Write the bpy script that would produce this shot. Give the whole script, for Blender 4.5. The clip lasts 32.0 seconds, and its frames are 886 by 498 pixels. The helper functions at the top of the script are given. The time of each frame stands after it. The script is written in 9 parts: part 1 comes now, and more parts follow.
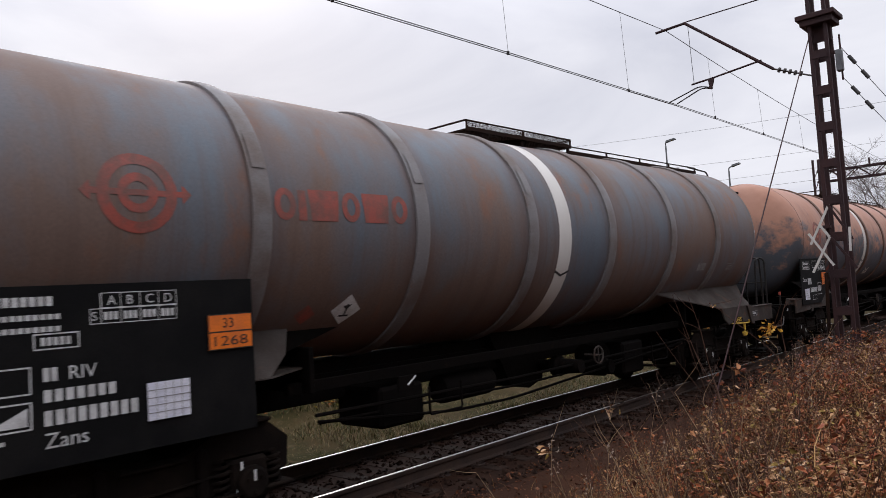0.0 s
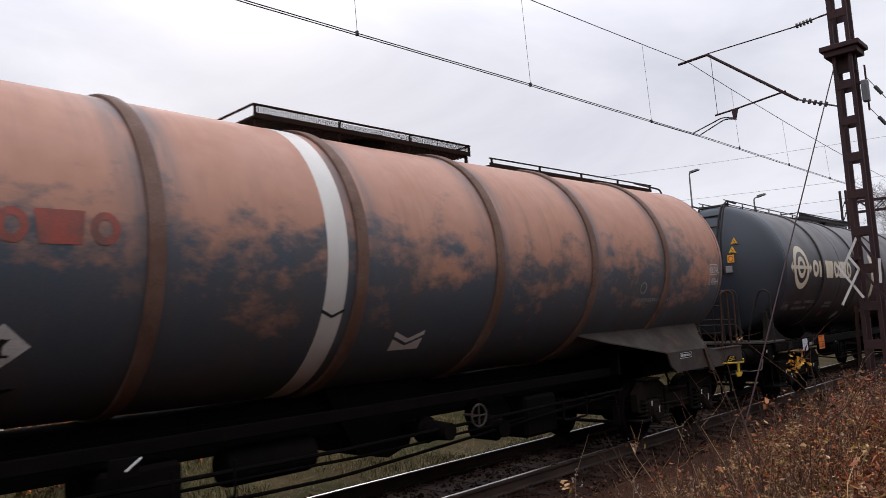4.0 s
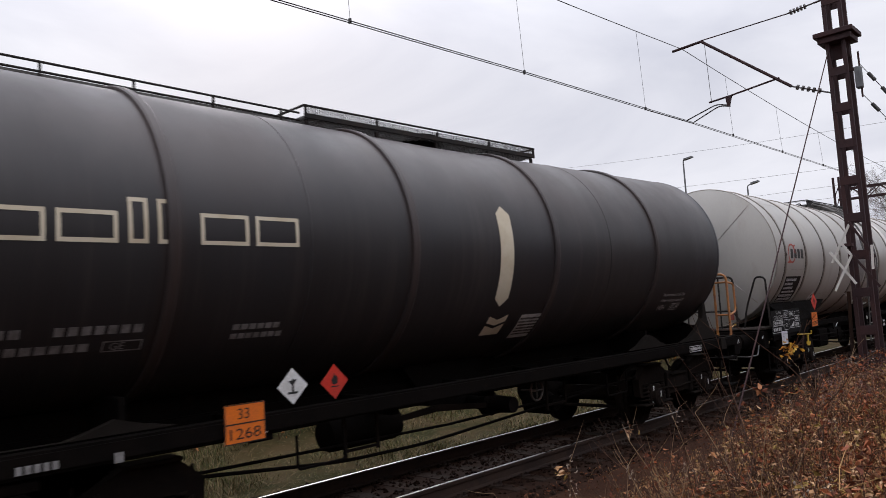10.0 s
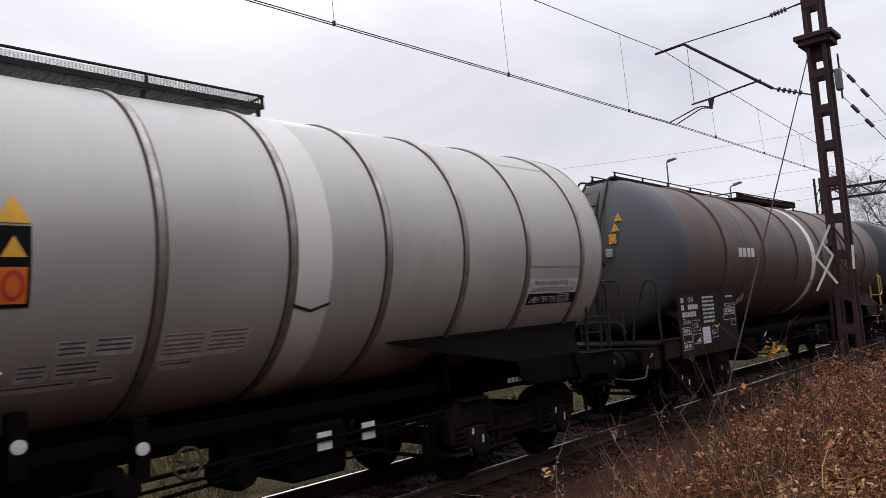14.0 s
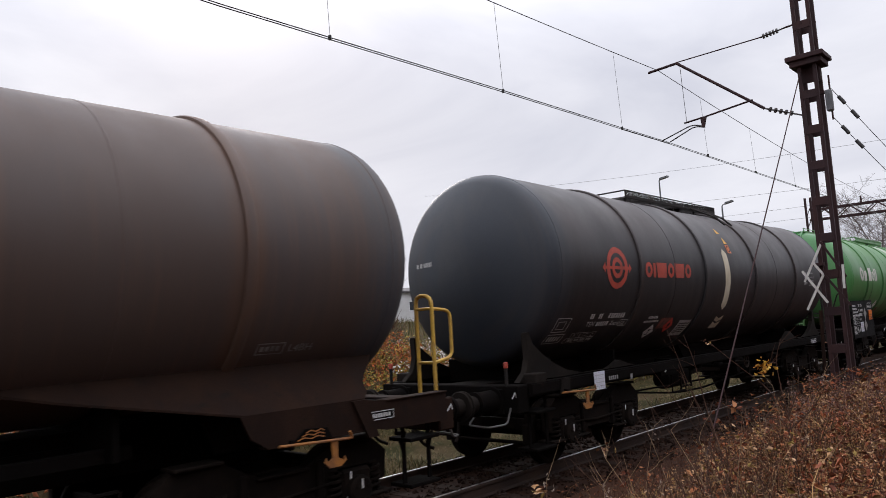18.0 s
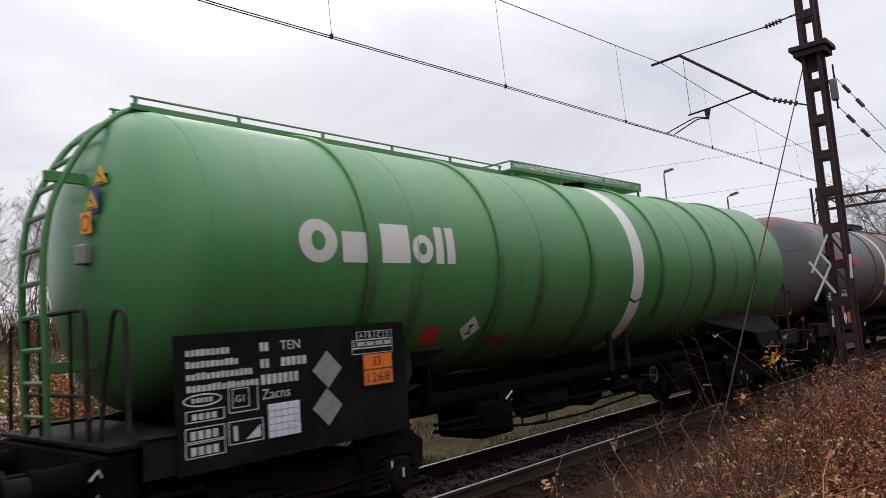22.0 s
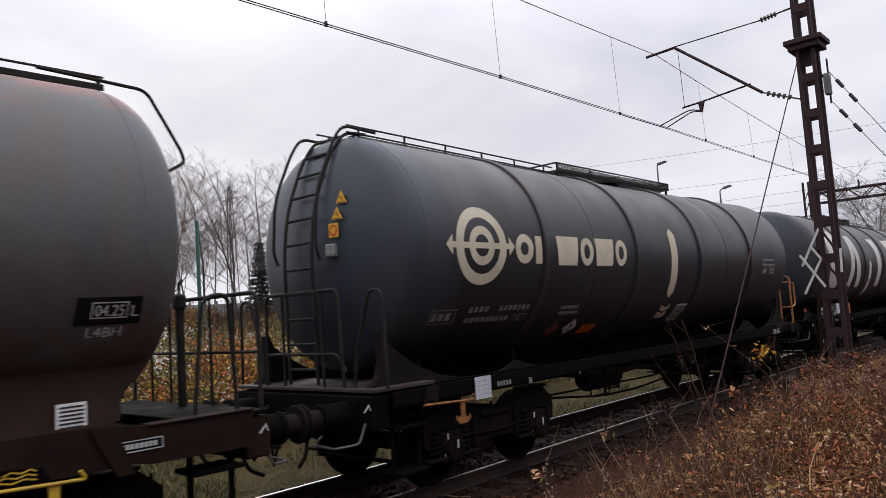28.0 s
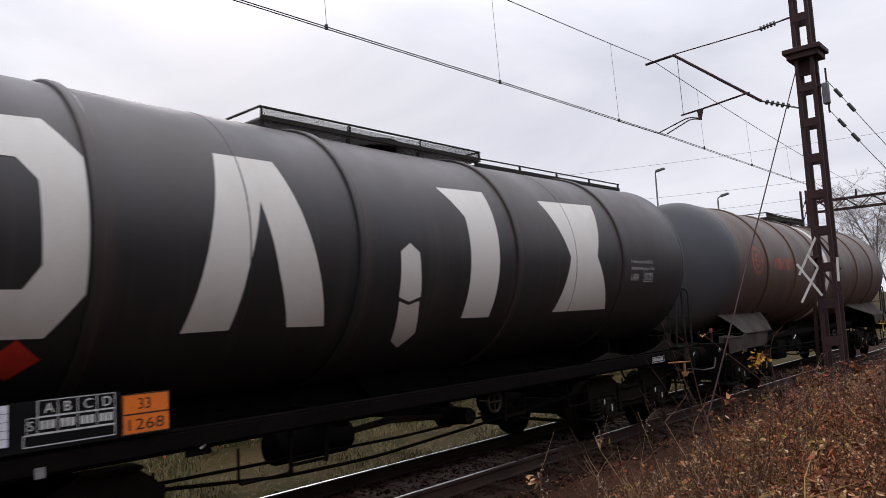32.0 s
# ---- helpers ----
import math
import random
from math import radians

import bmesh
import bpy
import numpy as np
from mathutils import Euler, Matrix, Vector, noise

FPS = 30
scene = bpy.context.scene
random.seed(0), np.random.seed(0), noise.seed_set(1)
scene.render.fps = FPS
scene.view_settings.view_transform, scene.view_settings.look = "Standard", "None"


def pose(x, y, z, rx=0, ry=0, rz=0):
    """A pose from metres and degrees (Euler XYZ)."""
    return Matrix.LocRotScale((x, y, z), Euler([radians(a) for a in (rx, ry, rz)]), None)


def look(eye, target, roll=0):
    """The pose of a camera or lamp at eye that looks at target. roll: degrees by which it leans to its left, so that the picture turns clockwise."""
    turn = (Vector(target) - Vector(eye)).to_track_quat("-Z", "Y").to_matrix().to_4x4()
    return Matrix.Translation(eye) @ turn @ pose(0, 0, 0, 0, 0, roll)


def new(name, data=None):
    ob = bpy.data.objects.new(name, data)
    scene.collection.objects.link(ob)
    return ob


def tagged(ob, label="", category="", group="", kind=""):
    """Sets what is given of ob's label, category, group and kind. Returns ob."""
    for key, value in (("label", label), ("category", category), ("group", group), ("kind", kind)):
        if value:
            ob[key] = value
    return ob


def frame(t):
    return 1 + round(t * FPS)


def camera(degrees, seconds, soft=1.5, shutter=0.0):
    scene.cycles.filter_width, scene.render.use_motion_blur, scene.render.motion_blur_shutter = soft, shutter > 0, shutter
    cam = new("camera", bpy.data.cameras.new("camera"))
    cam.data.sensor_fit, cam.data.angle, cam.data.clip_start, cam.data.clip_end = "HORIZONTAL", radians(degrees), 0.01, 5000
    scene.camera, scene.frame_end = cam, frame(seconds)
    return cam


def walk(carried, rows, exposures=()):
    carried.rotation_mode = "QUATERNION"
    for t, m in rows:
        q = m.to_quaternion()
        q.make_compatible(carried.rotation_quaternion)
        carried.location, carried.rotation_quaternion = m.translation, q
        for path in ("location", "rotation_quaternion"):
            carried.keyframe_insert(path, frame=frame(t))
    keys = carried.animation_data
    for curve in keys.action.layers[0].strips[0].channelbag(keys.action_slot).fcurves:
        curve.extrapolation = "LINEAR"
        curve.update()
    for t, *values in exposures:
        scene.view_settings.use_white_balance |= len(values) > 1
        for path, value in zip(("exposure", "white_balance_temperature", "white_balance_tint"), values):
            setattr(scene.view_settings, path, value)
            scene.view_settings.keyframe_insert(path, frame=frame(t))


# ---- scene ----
FOV, EYE_Z, TRACK_X = 62.71, 2.11, -7.19
# seconds, heading, tilt, lean
ROWS = [(0, 42.77, 3.31, 3.54), (0.5, 43.00, 3.56, 3.39), (1, 43.17, 3.76, 3.11), (1.5, 43.60, 3.66, 3.29), (2, 44.02, 4.10, 3.17), (2.5, 44.58, 4.71, 3.03), (4.5, 44.60, 5.93, 3.37), (5, 44.88, 5.74, 3.67), (5.5, 44.70, 5.57, 3.68), (6, 44.40, 5.79, 3.58), (6.5, 44.41, 5.31, 3.38), (7, 44.36, 5.76, 3.51), (7.5, 44.32, 5.62, 3.83), (8, 44.63, 5.62, 3.80), (8.5, 43.97, 4.87, 3.45), (9, 44.60, 5.34, 3.62), (9.5, 44.50, 5.20, 3.57), (10, 44.10, 4.86, 3.51), (10.5, 44.32, 5.44, 3.71), (11, 43.94, 5.34, 3.52), (11.5, 43.74, 5.04, 3.60), (12, 43.43, 4.98, 3.52), (12.5, 43.83, 4.92, 3.88), (13, 44.03, 4.80, 3.83), (13.5, 43.62, 5.07, 3.96), (14, 42.99, 4.97, 3.93), (14.5, 42.97, 5.30, 3.80), (15, 42.96, 5.66, 3.86), (15.5, 43.35, 6.22, 3.87), (17.5, 42.82, 6.47, 3.56), (18, 42.34, 6.08, 3.27), (18.5, 42.51, 6.28, 3.50), (19, 42.45, 6.27, 3.71), (19.5, 42.48, 6.36, 3.45), (20, 42.48, 6.04, 3.79), (20.5, 42.54, 5.66, 4.05), (21, 42.68, 5.66, 4.02), (21.5, 42.86, 5.79, 3.97), (22, 42.87, 5.86, 4.22), (22.5, 42.57, 6.05, 4.34), (23, 42.12, 5.85, 4.10), (23.5, 42.02, 6.13, 4.23), (24, 41.43, 6.08, 3.89), (24.5, 41.38, 5.49, 3.74), (25, 41.45, 5.32, 3.72), (25.5, 41.94, 5.38, 4.05), (27.5, 42.03, 5.22, 3.94), (28, 42.24, 5.03, 3.68), (28.5, 42.23, 4.99, 3.56), (29, 42.40, 5.00, 3.46), (29.5, 41.91, 4.61, 3.03), (30, 41.82, 4.83, 2.96), (30.5, 42.05, 5.65, 3.25), (31, 42.24, 5.36, 3.03), (31.5, 42.28, 5.07, 2.89), (32, 41.99, 5.35, 3.00)]
# how far the train has come, in metres
TRAVEL = [(0, 0.00), (1, 5.31), (2, 10.67), (4.5, 24.08), (6.5, 34.83), (8.5, 45.65), (10.5, 56.48), (12.5, 67.36), (14.5, 78.02), (17.5, 94.23), (19.5, 105.10), (21.5, 116.07), (23.5, 127.21), (25, 135.53), (25.5, 138.22), (27.5, 149.09), (29.5, 160.00), (31, 168.15), (32, 173.70)]


def level(table, t):
    """The value of a table of (seconds, value) rows at t."""
    for (a, va), (b, vb) in zip(table, table[1:]):
        if t <= b:
            return va + (vb - va) * (t - a) / (b - a)
    return table[-1][1]


cam = camera(FOV, 32.0, soft=0.6, shutter=0.15)
walk(cam, [(t, pose(0, 0, EYE_Z, 90 + tilt, lean, head)) for t, head, tilt, lean in ROWS], [(0, 0.0, 6500, 14), (32, 0.0, 6500, 14)])

# ---- world and sun: an overcast late-autumn sky ----
world = bpy.data.worlds.new("overcast")
scene.world = world
world.use_nodes = True
wn, wl = world.node_tree.nodes, world.node_tree.links
wn.clear()
SUN_ELEVATION, SUN_AZIMUTH = radians(24), radians(58)
sky = wn.new("ShaderNodeTexSky")
sky.sky_type, sky.sun_disc = "NISHITA", False
sky.sun_elevation, sky.sun_rotation = SUN_ELEVATION, -SUN_AZIMUTH
sky.air_density, sky.dust_density, sky.ozone_density = 1.0, 4.0, 1.0
sky_level = wn.new("ShaderNodeVectorMath")
sky_level.operation = "SCALE"
sky_level.inputs["Scale"].default_value = 0.035
place = wn.new("ShaderNodeTexCoord")
stretch = wn.new("ShaderNodeMapping")
stretch.inputs["Scale"].default_value = (1.0, 1.0, 3.0)
cloud = wn.new("ShaderNodeTexNoise")
cloud.inputs["Scale"].default_value, cloud.inputs["Detail"].default_value, cloud.inputs["Roughness"].default_value = 2.1, 7, 0.52
cloud.inputs["Distortion"].default_value = 0.5
tone = wn.new("ShaderNodeValToRGB")
tone.color_ramp.elements[0].position, tone.color_ramp.elements[0].color = 0.34, (0.685, 0.72, 0.805, 1)
tone.color_ramp.elements[1].position, tone.color_ramp.elements[1].color = 0.66, (0.91, 0.94, 1.0, 1)
cover = wn.new("ShaderNodeMixRGB")
cover.inputs["Fac"].default_value = 0.94
ground_back = wn.new("ShaderNodeBackground")
world_out = wn.new("ShaderNodeOutputWorld")
wl.new(sky.outputs[0], sky_level.inputs[0])
wl.new(place.outputs["Generated"], stretch.inputs[0])
wl.new(stretch.outputs[0], cloud.inputs["Vector"])
wl.new(cloud.outputs["Fac"], tone.inputs[0])
wl.new(sky_level.outputs[0], cover.inputs[1])
wl.new(tone.outputs[0], cover.inputs[2])
# an overcast sky brightens towards the zenith
height = wn.new("ShaderNodeSeparateXYZ")
wl.new(place.outputs["Generated"], height.inputs[0])
rise = wn.new("ShaderNodeMapRange")
rise.interpolation_type = "SMOOTHSTEP"
rise.inputs["From Min"].default_value, rise.inputs["From Max"].default_value = 0.25, 1.0
rise.inputs["To Min"].default_value, rise.inputs["To Max"].default_value = 1.0, 3.0
wl.new(height.outputs["Z"], rise.inputs["Value"])
brighter = wn.new("ShaderNodeVectorMath")
brighter.operation = "SCALE"
wl.new(cover.outputs[0], brighter.inputs[0])
wl.new(rise.outputs[0], brighter.inputs["Scale"])
wl.new(brighter.outputs[0], ground_back.inputs[0])
wl.new(ground_back.outputs[0], world_out.inputs[0])
ground_back.inputs["Strength"].default_value = 0.97

sun_data = bpy.data.lights.new("sun", "SUN")
sun_data.energy, sun_data.angle, sun_data.color = 0.7, radians(22), (1.0, 0.96, 0.92)
sun = new("sun", sun_data)
sun_dir = Vector((-math.sin(SUN_AZIMUTH) * math.cos(SUN_ELEVATION), math.cos(SUN_AZIMUTH) * math.cos(SUN_ELEVATION), math.sin(SUN_ELEVATION)))
sun.matrix_world = look(sun_dir * 50, (0, 0, 0))


# ---- materials ----
def material(name, base, second=None, third=None, rough=0.6, metal=0.0, scale=2.0, split=(0.42, 0.62), split3=(0.58, 0.70), scale3=6.0,
             stretch=(1, 1, 1), bump=0.15, grain=60.0, vary=0.0, island=0.0, rough_vary=0.12, spec=0.5, mottle=1.0):
    """Paint or earth of up to three colours, mixed by noise at two scales, with a fine grain."""
    m = bpy.data.materials.new(name)
    m.use_nodes = True
    n, l = m.node_tree.nodes, m.node_tree.links
    bsdf = n["Principled BSDF"]
    bsdf.inputs["Metallic"].default_value = metal
    bsdf.inputs["Specular IOR Level"].default_value = spec
    coord = n.new("ShaderNodeTexCoord")
    mapping = n.new("ShaderNodeMapping")
    mapping.inputs["Scale"].default_value = stretch
    l.new(coord.outputs["Object"], mapping.inputs[0])

    def noise_node(s, detail, rough_n=0.6):
        t = n.new("ShaderNodeTexNoise")
        t.inputs["Scale"].default_value, t.inputs["Detail"].default_value, t.inputs["Roughness"].default_value = s, detail, rough_n
        l.new(mapping.outputs[0], t.inputs["Vector"])
        return t

    def ramp(source, a, b, lo=0.0, hi=1.0):
        r = n.new("ShaderNodeMapRange")
        r.inputs["From Min"].default_value, r.inputs["From Max"].default_value = a, b
        r.inputs["To Min"].default_value, r.inputs["To Max"].default_value = lo, hi
        l.new(source, r.inputs["Value"])
        return r.outputs[0]

    def mix(fac, a, b, kind="MIX"):
        x = n.new("ShaderNodeMixRGB")
        x.blend_type = kind
        for socket, value in ((x.inputs[0], fac), (x.inputs[1], a), (x.inputs[2], b)):
            if isinstance(value, (int, float)):
                socket.default_value = value
            elif isinstance(value, tuple):
                socket.default_value = (*value[:3], 1)
            else:
                l.new(value, socket)
        return x.outputs[0]

    large = noise_node(scale, 6)
    fine = noise_node(grain, 3)
    colour = tuple(base)
    if second:
        colour = mix(ramp(large.outputs["Fac"], *split), colour, tuple(second))
    if third:
        patch = noise_node(scale3, 7, 0.65)
        colour = mix(ramp(patch.outputs["Fac"], *split3), colour, tuple(third))
    colour = mix(1.0, colour, mix(ramp(fine.outputs["Fac"], 0.3, 0.7), (1 - 0.18 * mottle,) * 3, (1 + 0.1 * mottle,) * 3), "MULTIPLY")
    if vary:
        info = n.new("ShaderNodeObjectInfo")
        colour = mix(1.0, colour, mix(info.outputs["Random"], (1 - vary,) * 3, (1 + vary,) * 3), "MULTIPLY")
    if island:
        geo = n.new("ShaderNodeNewGeometry")
        colour = mix(1.0, colour, mix(geo.outputs["Random Per Island"], (1 - island,) * 3, (1 + island,) * 3), "MULTIPLY")
    if isinstance(colour, tuple):
        bsdf.inputs["Base Color"].default_value = (*colour, 1)
    else:
        l.new(colour, bsdf.inputs["Base Color"])
    l.new(ramp(large.outputs["Fac"], 0.3, 0.7, max(rough - rough_vary, 0.05), min(rough + rough_vary, 1)), bsdf.inputs["Roughness"])
    if bump:
        b = n.new("ShaderNodeBump")
        b.inputs["Strength"].default_value, b.inputs["Distance"].default_value = bump, 0.01
        l.new(fine.outputs["Fac"], b.inputs["Height"])
        l.new(b.outputs[0], bsdf.inputs["Normal"])
    return m


def wear_and_light(m, rings=(), stain=(0.1, 0.06, 0.04), reach=0.3, amount=0.7, low=None, streak=None, streaks=0.5, film=None, dusty=0.6, ends=6.4, barrel=None):
    """Wear and painted light of a tank: stains beside its rings, runs down its flanks, a film of dust lightened on the
    barrel's crown like top light, and a barrel colour apart from its ends.
    """
    n, l = m.node_tree.nodes, m.node_tree.links
    bsdf = n["Principled BSDF"]
    coord, sep = n.new("ShaderNodeTexCoord"), n.new("ShaderNodeSeparateXYZ")
    l.new(coord.outputs["Object"], sep.inputs[0])

    def calc(op, a, b=0.0, c=0.0):
        k = n.new("ShaderNodeMath")
        k.operation = op
        for socket, value in zip(k.inputs, (a, b, c)):
            if isinstance(value, (int, float)):
                socket.default_value = value
            else:
                l.new(value, socket)
        return k.outputs[0]

    def span(value, a, b):
        k = n.new("ShaderNodeMapRange")
        k.interpolation_type = "SMOOTHSTEP"
        k.inputs["From Min"].default_value, k.inputs["From Max"].default_value = a, b
        l.new(value, k.inputs["Value"])
        return k.outputs[0]

    def cloudy(sx, sy, sz, detail, a, b):
        mp, t = n.new("ShaderNodeMapping"), n.new("ShaderNodeTexNoise")
        mp.inputs["Scale"].default_value = (sx, sy, sz)
        t.inputs["Scale"].default_value, t.inputs["Detail"].default_value, t.inputs["Roughness"].default_value = 1.0, detail, 0.6
        l.new(coord.outputs["Object"], mp.inputs[0])
        l.new(mp.outputs[0], t.inputs["Vector"])
        return span(t.outputs["Fac"], a, b)

    def lay(fac, colour):
        old = bsdf.inputs["Base Color"].links[0].from_socket
        k = n.new("ShaderNodeMixRGB")
        l.new(fac, k.inputs[0])
        l.new(old, k.inputs[1])
        k.inputs[2].default_value = (*colour, 1)
        l.new(k.outputs[0], bsdf.inputs["Base Color"])

    along, up = sep.outputs["Y"], sep.outputs["Z"]
    # barrel recoloured; the ends keep a bluer base that stands in for sky light
    if barrel:
        lay(calc("MULTIPLY", span(calc("ABSOLUTE", along), ends + 0.2, ends - 0.3), calc("MULTIPLY_ADD", cloudy(0.5, 0.5, 0.4, 4, 0.3, 0.6), 0.3, 0.65)), barrel)
    # dust on the crown, its colour lightened to imitate light from above
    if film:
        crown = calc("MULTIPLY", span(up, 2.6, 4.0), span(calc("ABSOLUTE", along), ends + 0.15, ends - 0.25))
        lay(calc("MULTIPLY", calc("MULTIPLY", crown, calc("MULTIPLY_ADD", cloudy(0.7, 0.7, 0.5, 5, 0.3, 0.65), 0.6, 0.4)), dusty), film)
    if streak:
        runs = calc("MULTIPLY", cloudy(0.5, 9.0, 0.35, 5, 0.46, 0.70), cloudy(0.6, 0.6, 0.4, 3, 0.35, 0.62))
        lay(calc("MULTIPLY", runs, streaks), streak)
    if rings:
        near = None
        for y in rings:
            k = span(calc("ABSOLUTE", calc("SUBTRACT", along, y)), reach, 0.03)
            near = k if near is None else calc("MAXIMUM", near, k)
        near = calc("MULTIPLY", near, calc("MULTIPLY_ADD", cloudy(1.5, 5.0, 0.8, 5, 0.32, 0.62), 0.75, 0.25))
        if low:
            near = calc("MULTIPLY", near, span(up, *low))
        lay(calc("MULTIPLY", near, amount), stain)


def foliage(name, colours, rough=0.7):
    """Leaves whose colour changes from leaf to leaf."""
    m = bpy.data.materials.new(name)
    m.use_nodes = True
    n, l = m.node_tree.nodes, m.node_tree.links
    bsdf = n["Principled BSDF"]
    geo = n.new("ShaderNodeNewGeometry")
    r = n.new("ShaderNodeValToRGB")
    r.color_ramp.interpolation = "CONSTANT"
    for i, c in enumerate(colours):
        e = r.color_ramp.elements[i] if i < 2 else r.color_ramp.elements.new(0.5)
        e.position, e.color = i / len(colours), (*c, 1)
    l.new(geo.outputs["Random Per Island"], r.inputs[0])
    l.new(r.outputs[0], bsdf.inputs["Base Color"])
    bsdf.inputs["Roughness"].default_value = rough
    bsdf.inputs["Specular IOR Level"].default_value = 0.15
    return m


PAINT_BLACK = material("black_tank_paint", (0.021, 0.026, 0.035), (0.027, 0.031, 0.038), (0.038, 0.037, 0.039), rough=0.48, scale=0.8, split3=(0.52, 0.76), scale3=0.9, stretch=(1, 1, 0.5), bump=0.05, grain=90, spec=0.4)
PAINT_BLUE_BLACK = material("blue_black_tank_paint", (0.027, 0.036, 0.051), (0.034, 0.040, 0.051), (0.044, 0.044, 0.048), rough=0.44, scale=0.8, split3=(0.54, 0.80), scale3=0.9, stretch=(1, 1, 0.5), bump=0.05, grain=90, spec=0.4)
PAINT_RUST_GREY = material("rusty_grey_tank_paint", (0.102, 0.124, 0.150), (0.148, 0.098, 0.078), (0.21, 0.092, 0.054), rough=0.58, scale=0.8, split=(0.36, 0.56), split3=(0.58, 0.74), scale3=1.6, stretch=(1, 1, 0.45), bump=0.1, grain=70, spec=0.35)
STRAP_GREY = material("rust_edged_grey_strap", (0.175, 0.165, 0.165), (0.135, 0.105, 0.092), (0.15, 0.075, 0.05), rough=0.6, scale=1.6, split3=(0.60, 0.74), scale3=3.0, bump=0.1, spec=0.35)
STRAP_RUST = material("rusty_ring", (0.125, 0.068, 0.048), (0.17, 0.105, 0.082), (0.075, 0.045, 0.036), rough=0.7, scale=2.0, split3=(0.55, 0.72), scale3=3.0, bump=0.15, spec=0.2)
PAINT_BROWN = material("brown_tank_paint", (0.056, 0.058, 0.066), (0.074, 0.066, 0.064), (0.050, 0.056, 0.066), rough=0.54, scale=0.9, split3=(0.58, 0.78), scale3=0.7, stretch=(1, 1, 0.5), bump=0.08, grain=80, spec=0.35, mottle=0.6)
PAINT_GREY = material("dusty_grey_tank_paint", (0.080, 0.096, 0.105), (0.114, 0.089, 0.075), (0.17, 0.075, 0.046), rough=0.56, scale=0.7, split=(0.43, 0.62), split3=(0.64, 0.82), scale3=1.1, stretch=(1, 1, 0.5), bump=0.08, grain=80, spec=0.4)
PAINT_GREEN = material("green_tank_paint", (0.046, 0.192, 0.050), (0.064, 0.215, 0.062), (0.062, 0.130, 0.045), rough=0.42, scale=0.7, split3=(0.62, 0.85), scale3=1.2, stretch=(1, 1, 0.4), bump=0.04, grain=90)
PAINT_SILVER = material("silver_grey_cladding", (0.37, 0.352, 0.322), (0.42, 0.40, 0.365), (0.31, 0.268, 0.222), rough=0.45, metal=0.25, scale=0.7, split3=(0.56, 0.80), scale3=1.0, stretch=(1, 1, 0.4), bump=0.0, grain=40, mottle=0.15)
STRAP_SILVER = material("galvanised_strap", (0.40, 0.38, 0.35), (0.28, 0.245, 0.21), rough=0.38, metal=0.8, scale=3)
# dark brown for weld seams and for shadow lines painted beside the straps
SEAM_AND_SHADOW = material("dark_seam_and_shadow", (0.060, 0.046, 0.037), (0.085, 0.066, 0.052), rough=0.8, scale=4, spec=0.15)
# base colour pushed near black to carry the deep shade under the tanks
FRAME_DARK = material("shade_darkened_underframe", (0.0036, 0.0028, 0.0024), (0.0060, 0.0046, 0.0039), (0.015, 0.0092, 0.0065), rough=0.88, scale=2.5, split3=(0.6, 0.75), bump=0.3, grain=80, spec=0.05)
FRAME_DUSK = material("dusty_dark_steel", (0.012, 0.0095, 0.008), (0.018, 0.014, 0.0115), (0.010, 0.0078, 0.0068), rough=0.85, scale=2.0, bump=0.2, grain=70, spec=0.08)
FRAME_GREY = material("dusty_grey_steel", (0.060, 0.050, 0.045), (0.042, 0.033, 0.028), (0.098, 0.050, 0.032), rough=0.75, scale=1.6, split3=(0.56, 0.74), scale3=3.5, bump=0.2, grain=70, spec=0.12)
FRAME_RUST = material("rust_brown_steel", (0.017, 0.0092, 0.0068), (0.026, 0.0135, 0.009), (0.012, 0.009, 0.0078), rough=0.85, scale=2.5, bump=0.3, grain=70, spec=0.08)
BOGIE_DIRT = material("greasy_bogie_steel", (0.0068, 0.0048, 0.0038), (0.0135, 0.0092, 0.0070), rough=0.85, scale=4, bump=0.4, grain=60, spec=0.07)
TREAD = material("worn_wheel_tread", (0.40, 0.39, 0.38), (0.32, 0.30, 0.28), rough=0.32, metal=0.9, scale=5)
RAIL_TUBE = material("dark_handrail_paint", (0.016, 0.0145, 0.0135), (0.030, 0.0235, 0.020), rough=0.65, scale=6, spec=0.15)
TUBE_ORANGE = material("faded_orange_handrail_paint", (0.42, 0.17, 0.04), (0.30, 0.12, 0.05), rough=0.6, scale=8)
TUBE_YELLOW = material("yellow_handrail_paint", (0.55, 0.33, 0.04), (0.42, 0.24, 0.05), rough=0.6, scale=8)
TUBE_RUST = material("rusted_handrail", (0.062, 0.032, 0.022), (0.045, 0.026, 0.019), rough=0.8, scale=8, spec=0.12)
GRATING = material("galvanised_grating", (0.13, 0.125, 0.12), (0.09, 0.08, 0.075), rough=0.6, metal=0.4, scale=4)
WHITE_PAINT = material("dirty_white_paint", (0.60, 0.575, 0.535), (0.53, 0.50, 0.455), (0.42, 0.37, 0.32), rough=0.6, scale=0.9, split3=(0.66, 0.85), scale3=2, stretch=(1, 1, 0.5), bump=0.04, mottle=0.2)
CREAM_PAINT = material("aged_cream_paint", (0.60, 0.53, 0.40), (0.52, 0.44, 0.31), (0.40, 0.32, 0.22), rough=0.6, scale=2.0, split3=(0.64, 0.8), bump=0.04, mottle=0.3)
RED_PAINT = material("faded_red_paint", (0.42, 0.055, 0.030), (0.33, 0.06, 0.04), rough=0.6, scale=4, bump=0.04)
RED_WORN = material("worn_red_paint", (0.30, 0.060, 0.040), (0.16, 0.07, 0.055), rough=0.65, scale=5, split=(0.38, 0.6), bump=0.04)
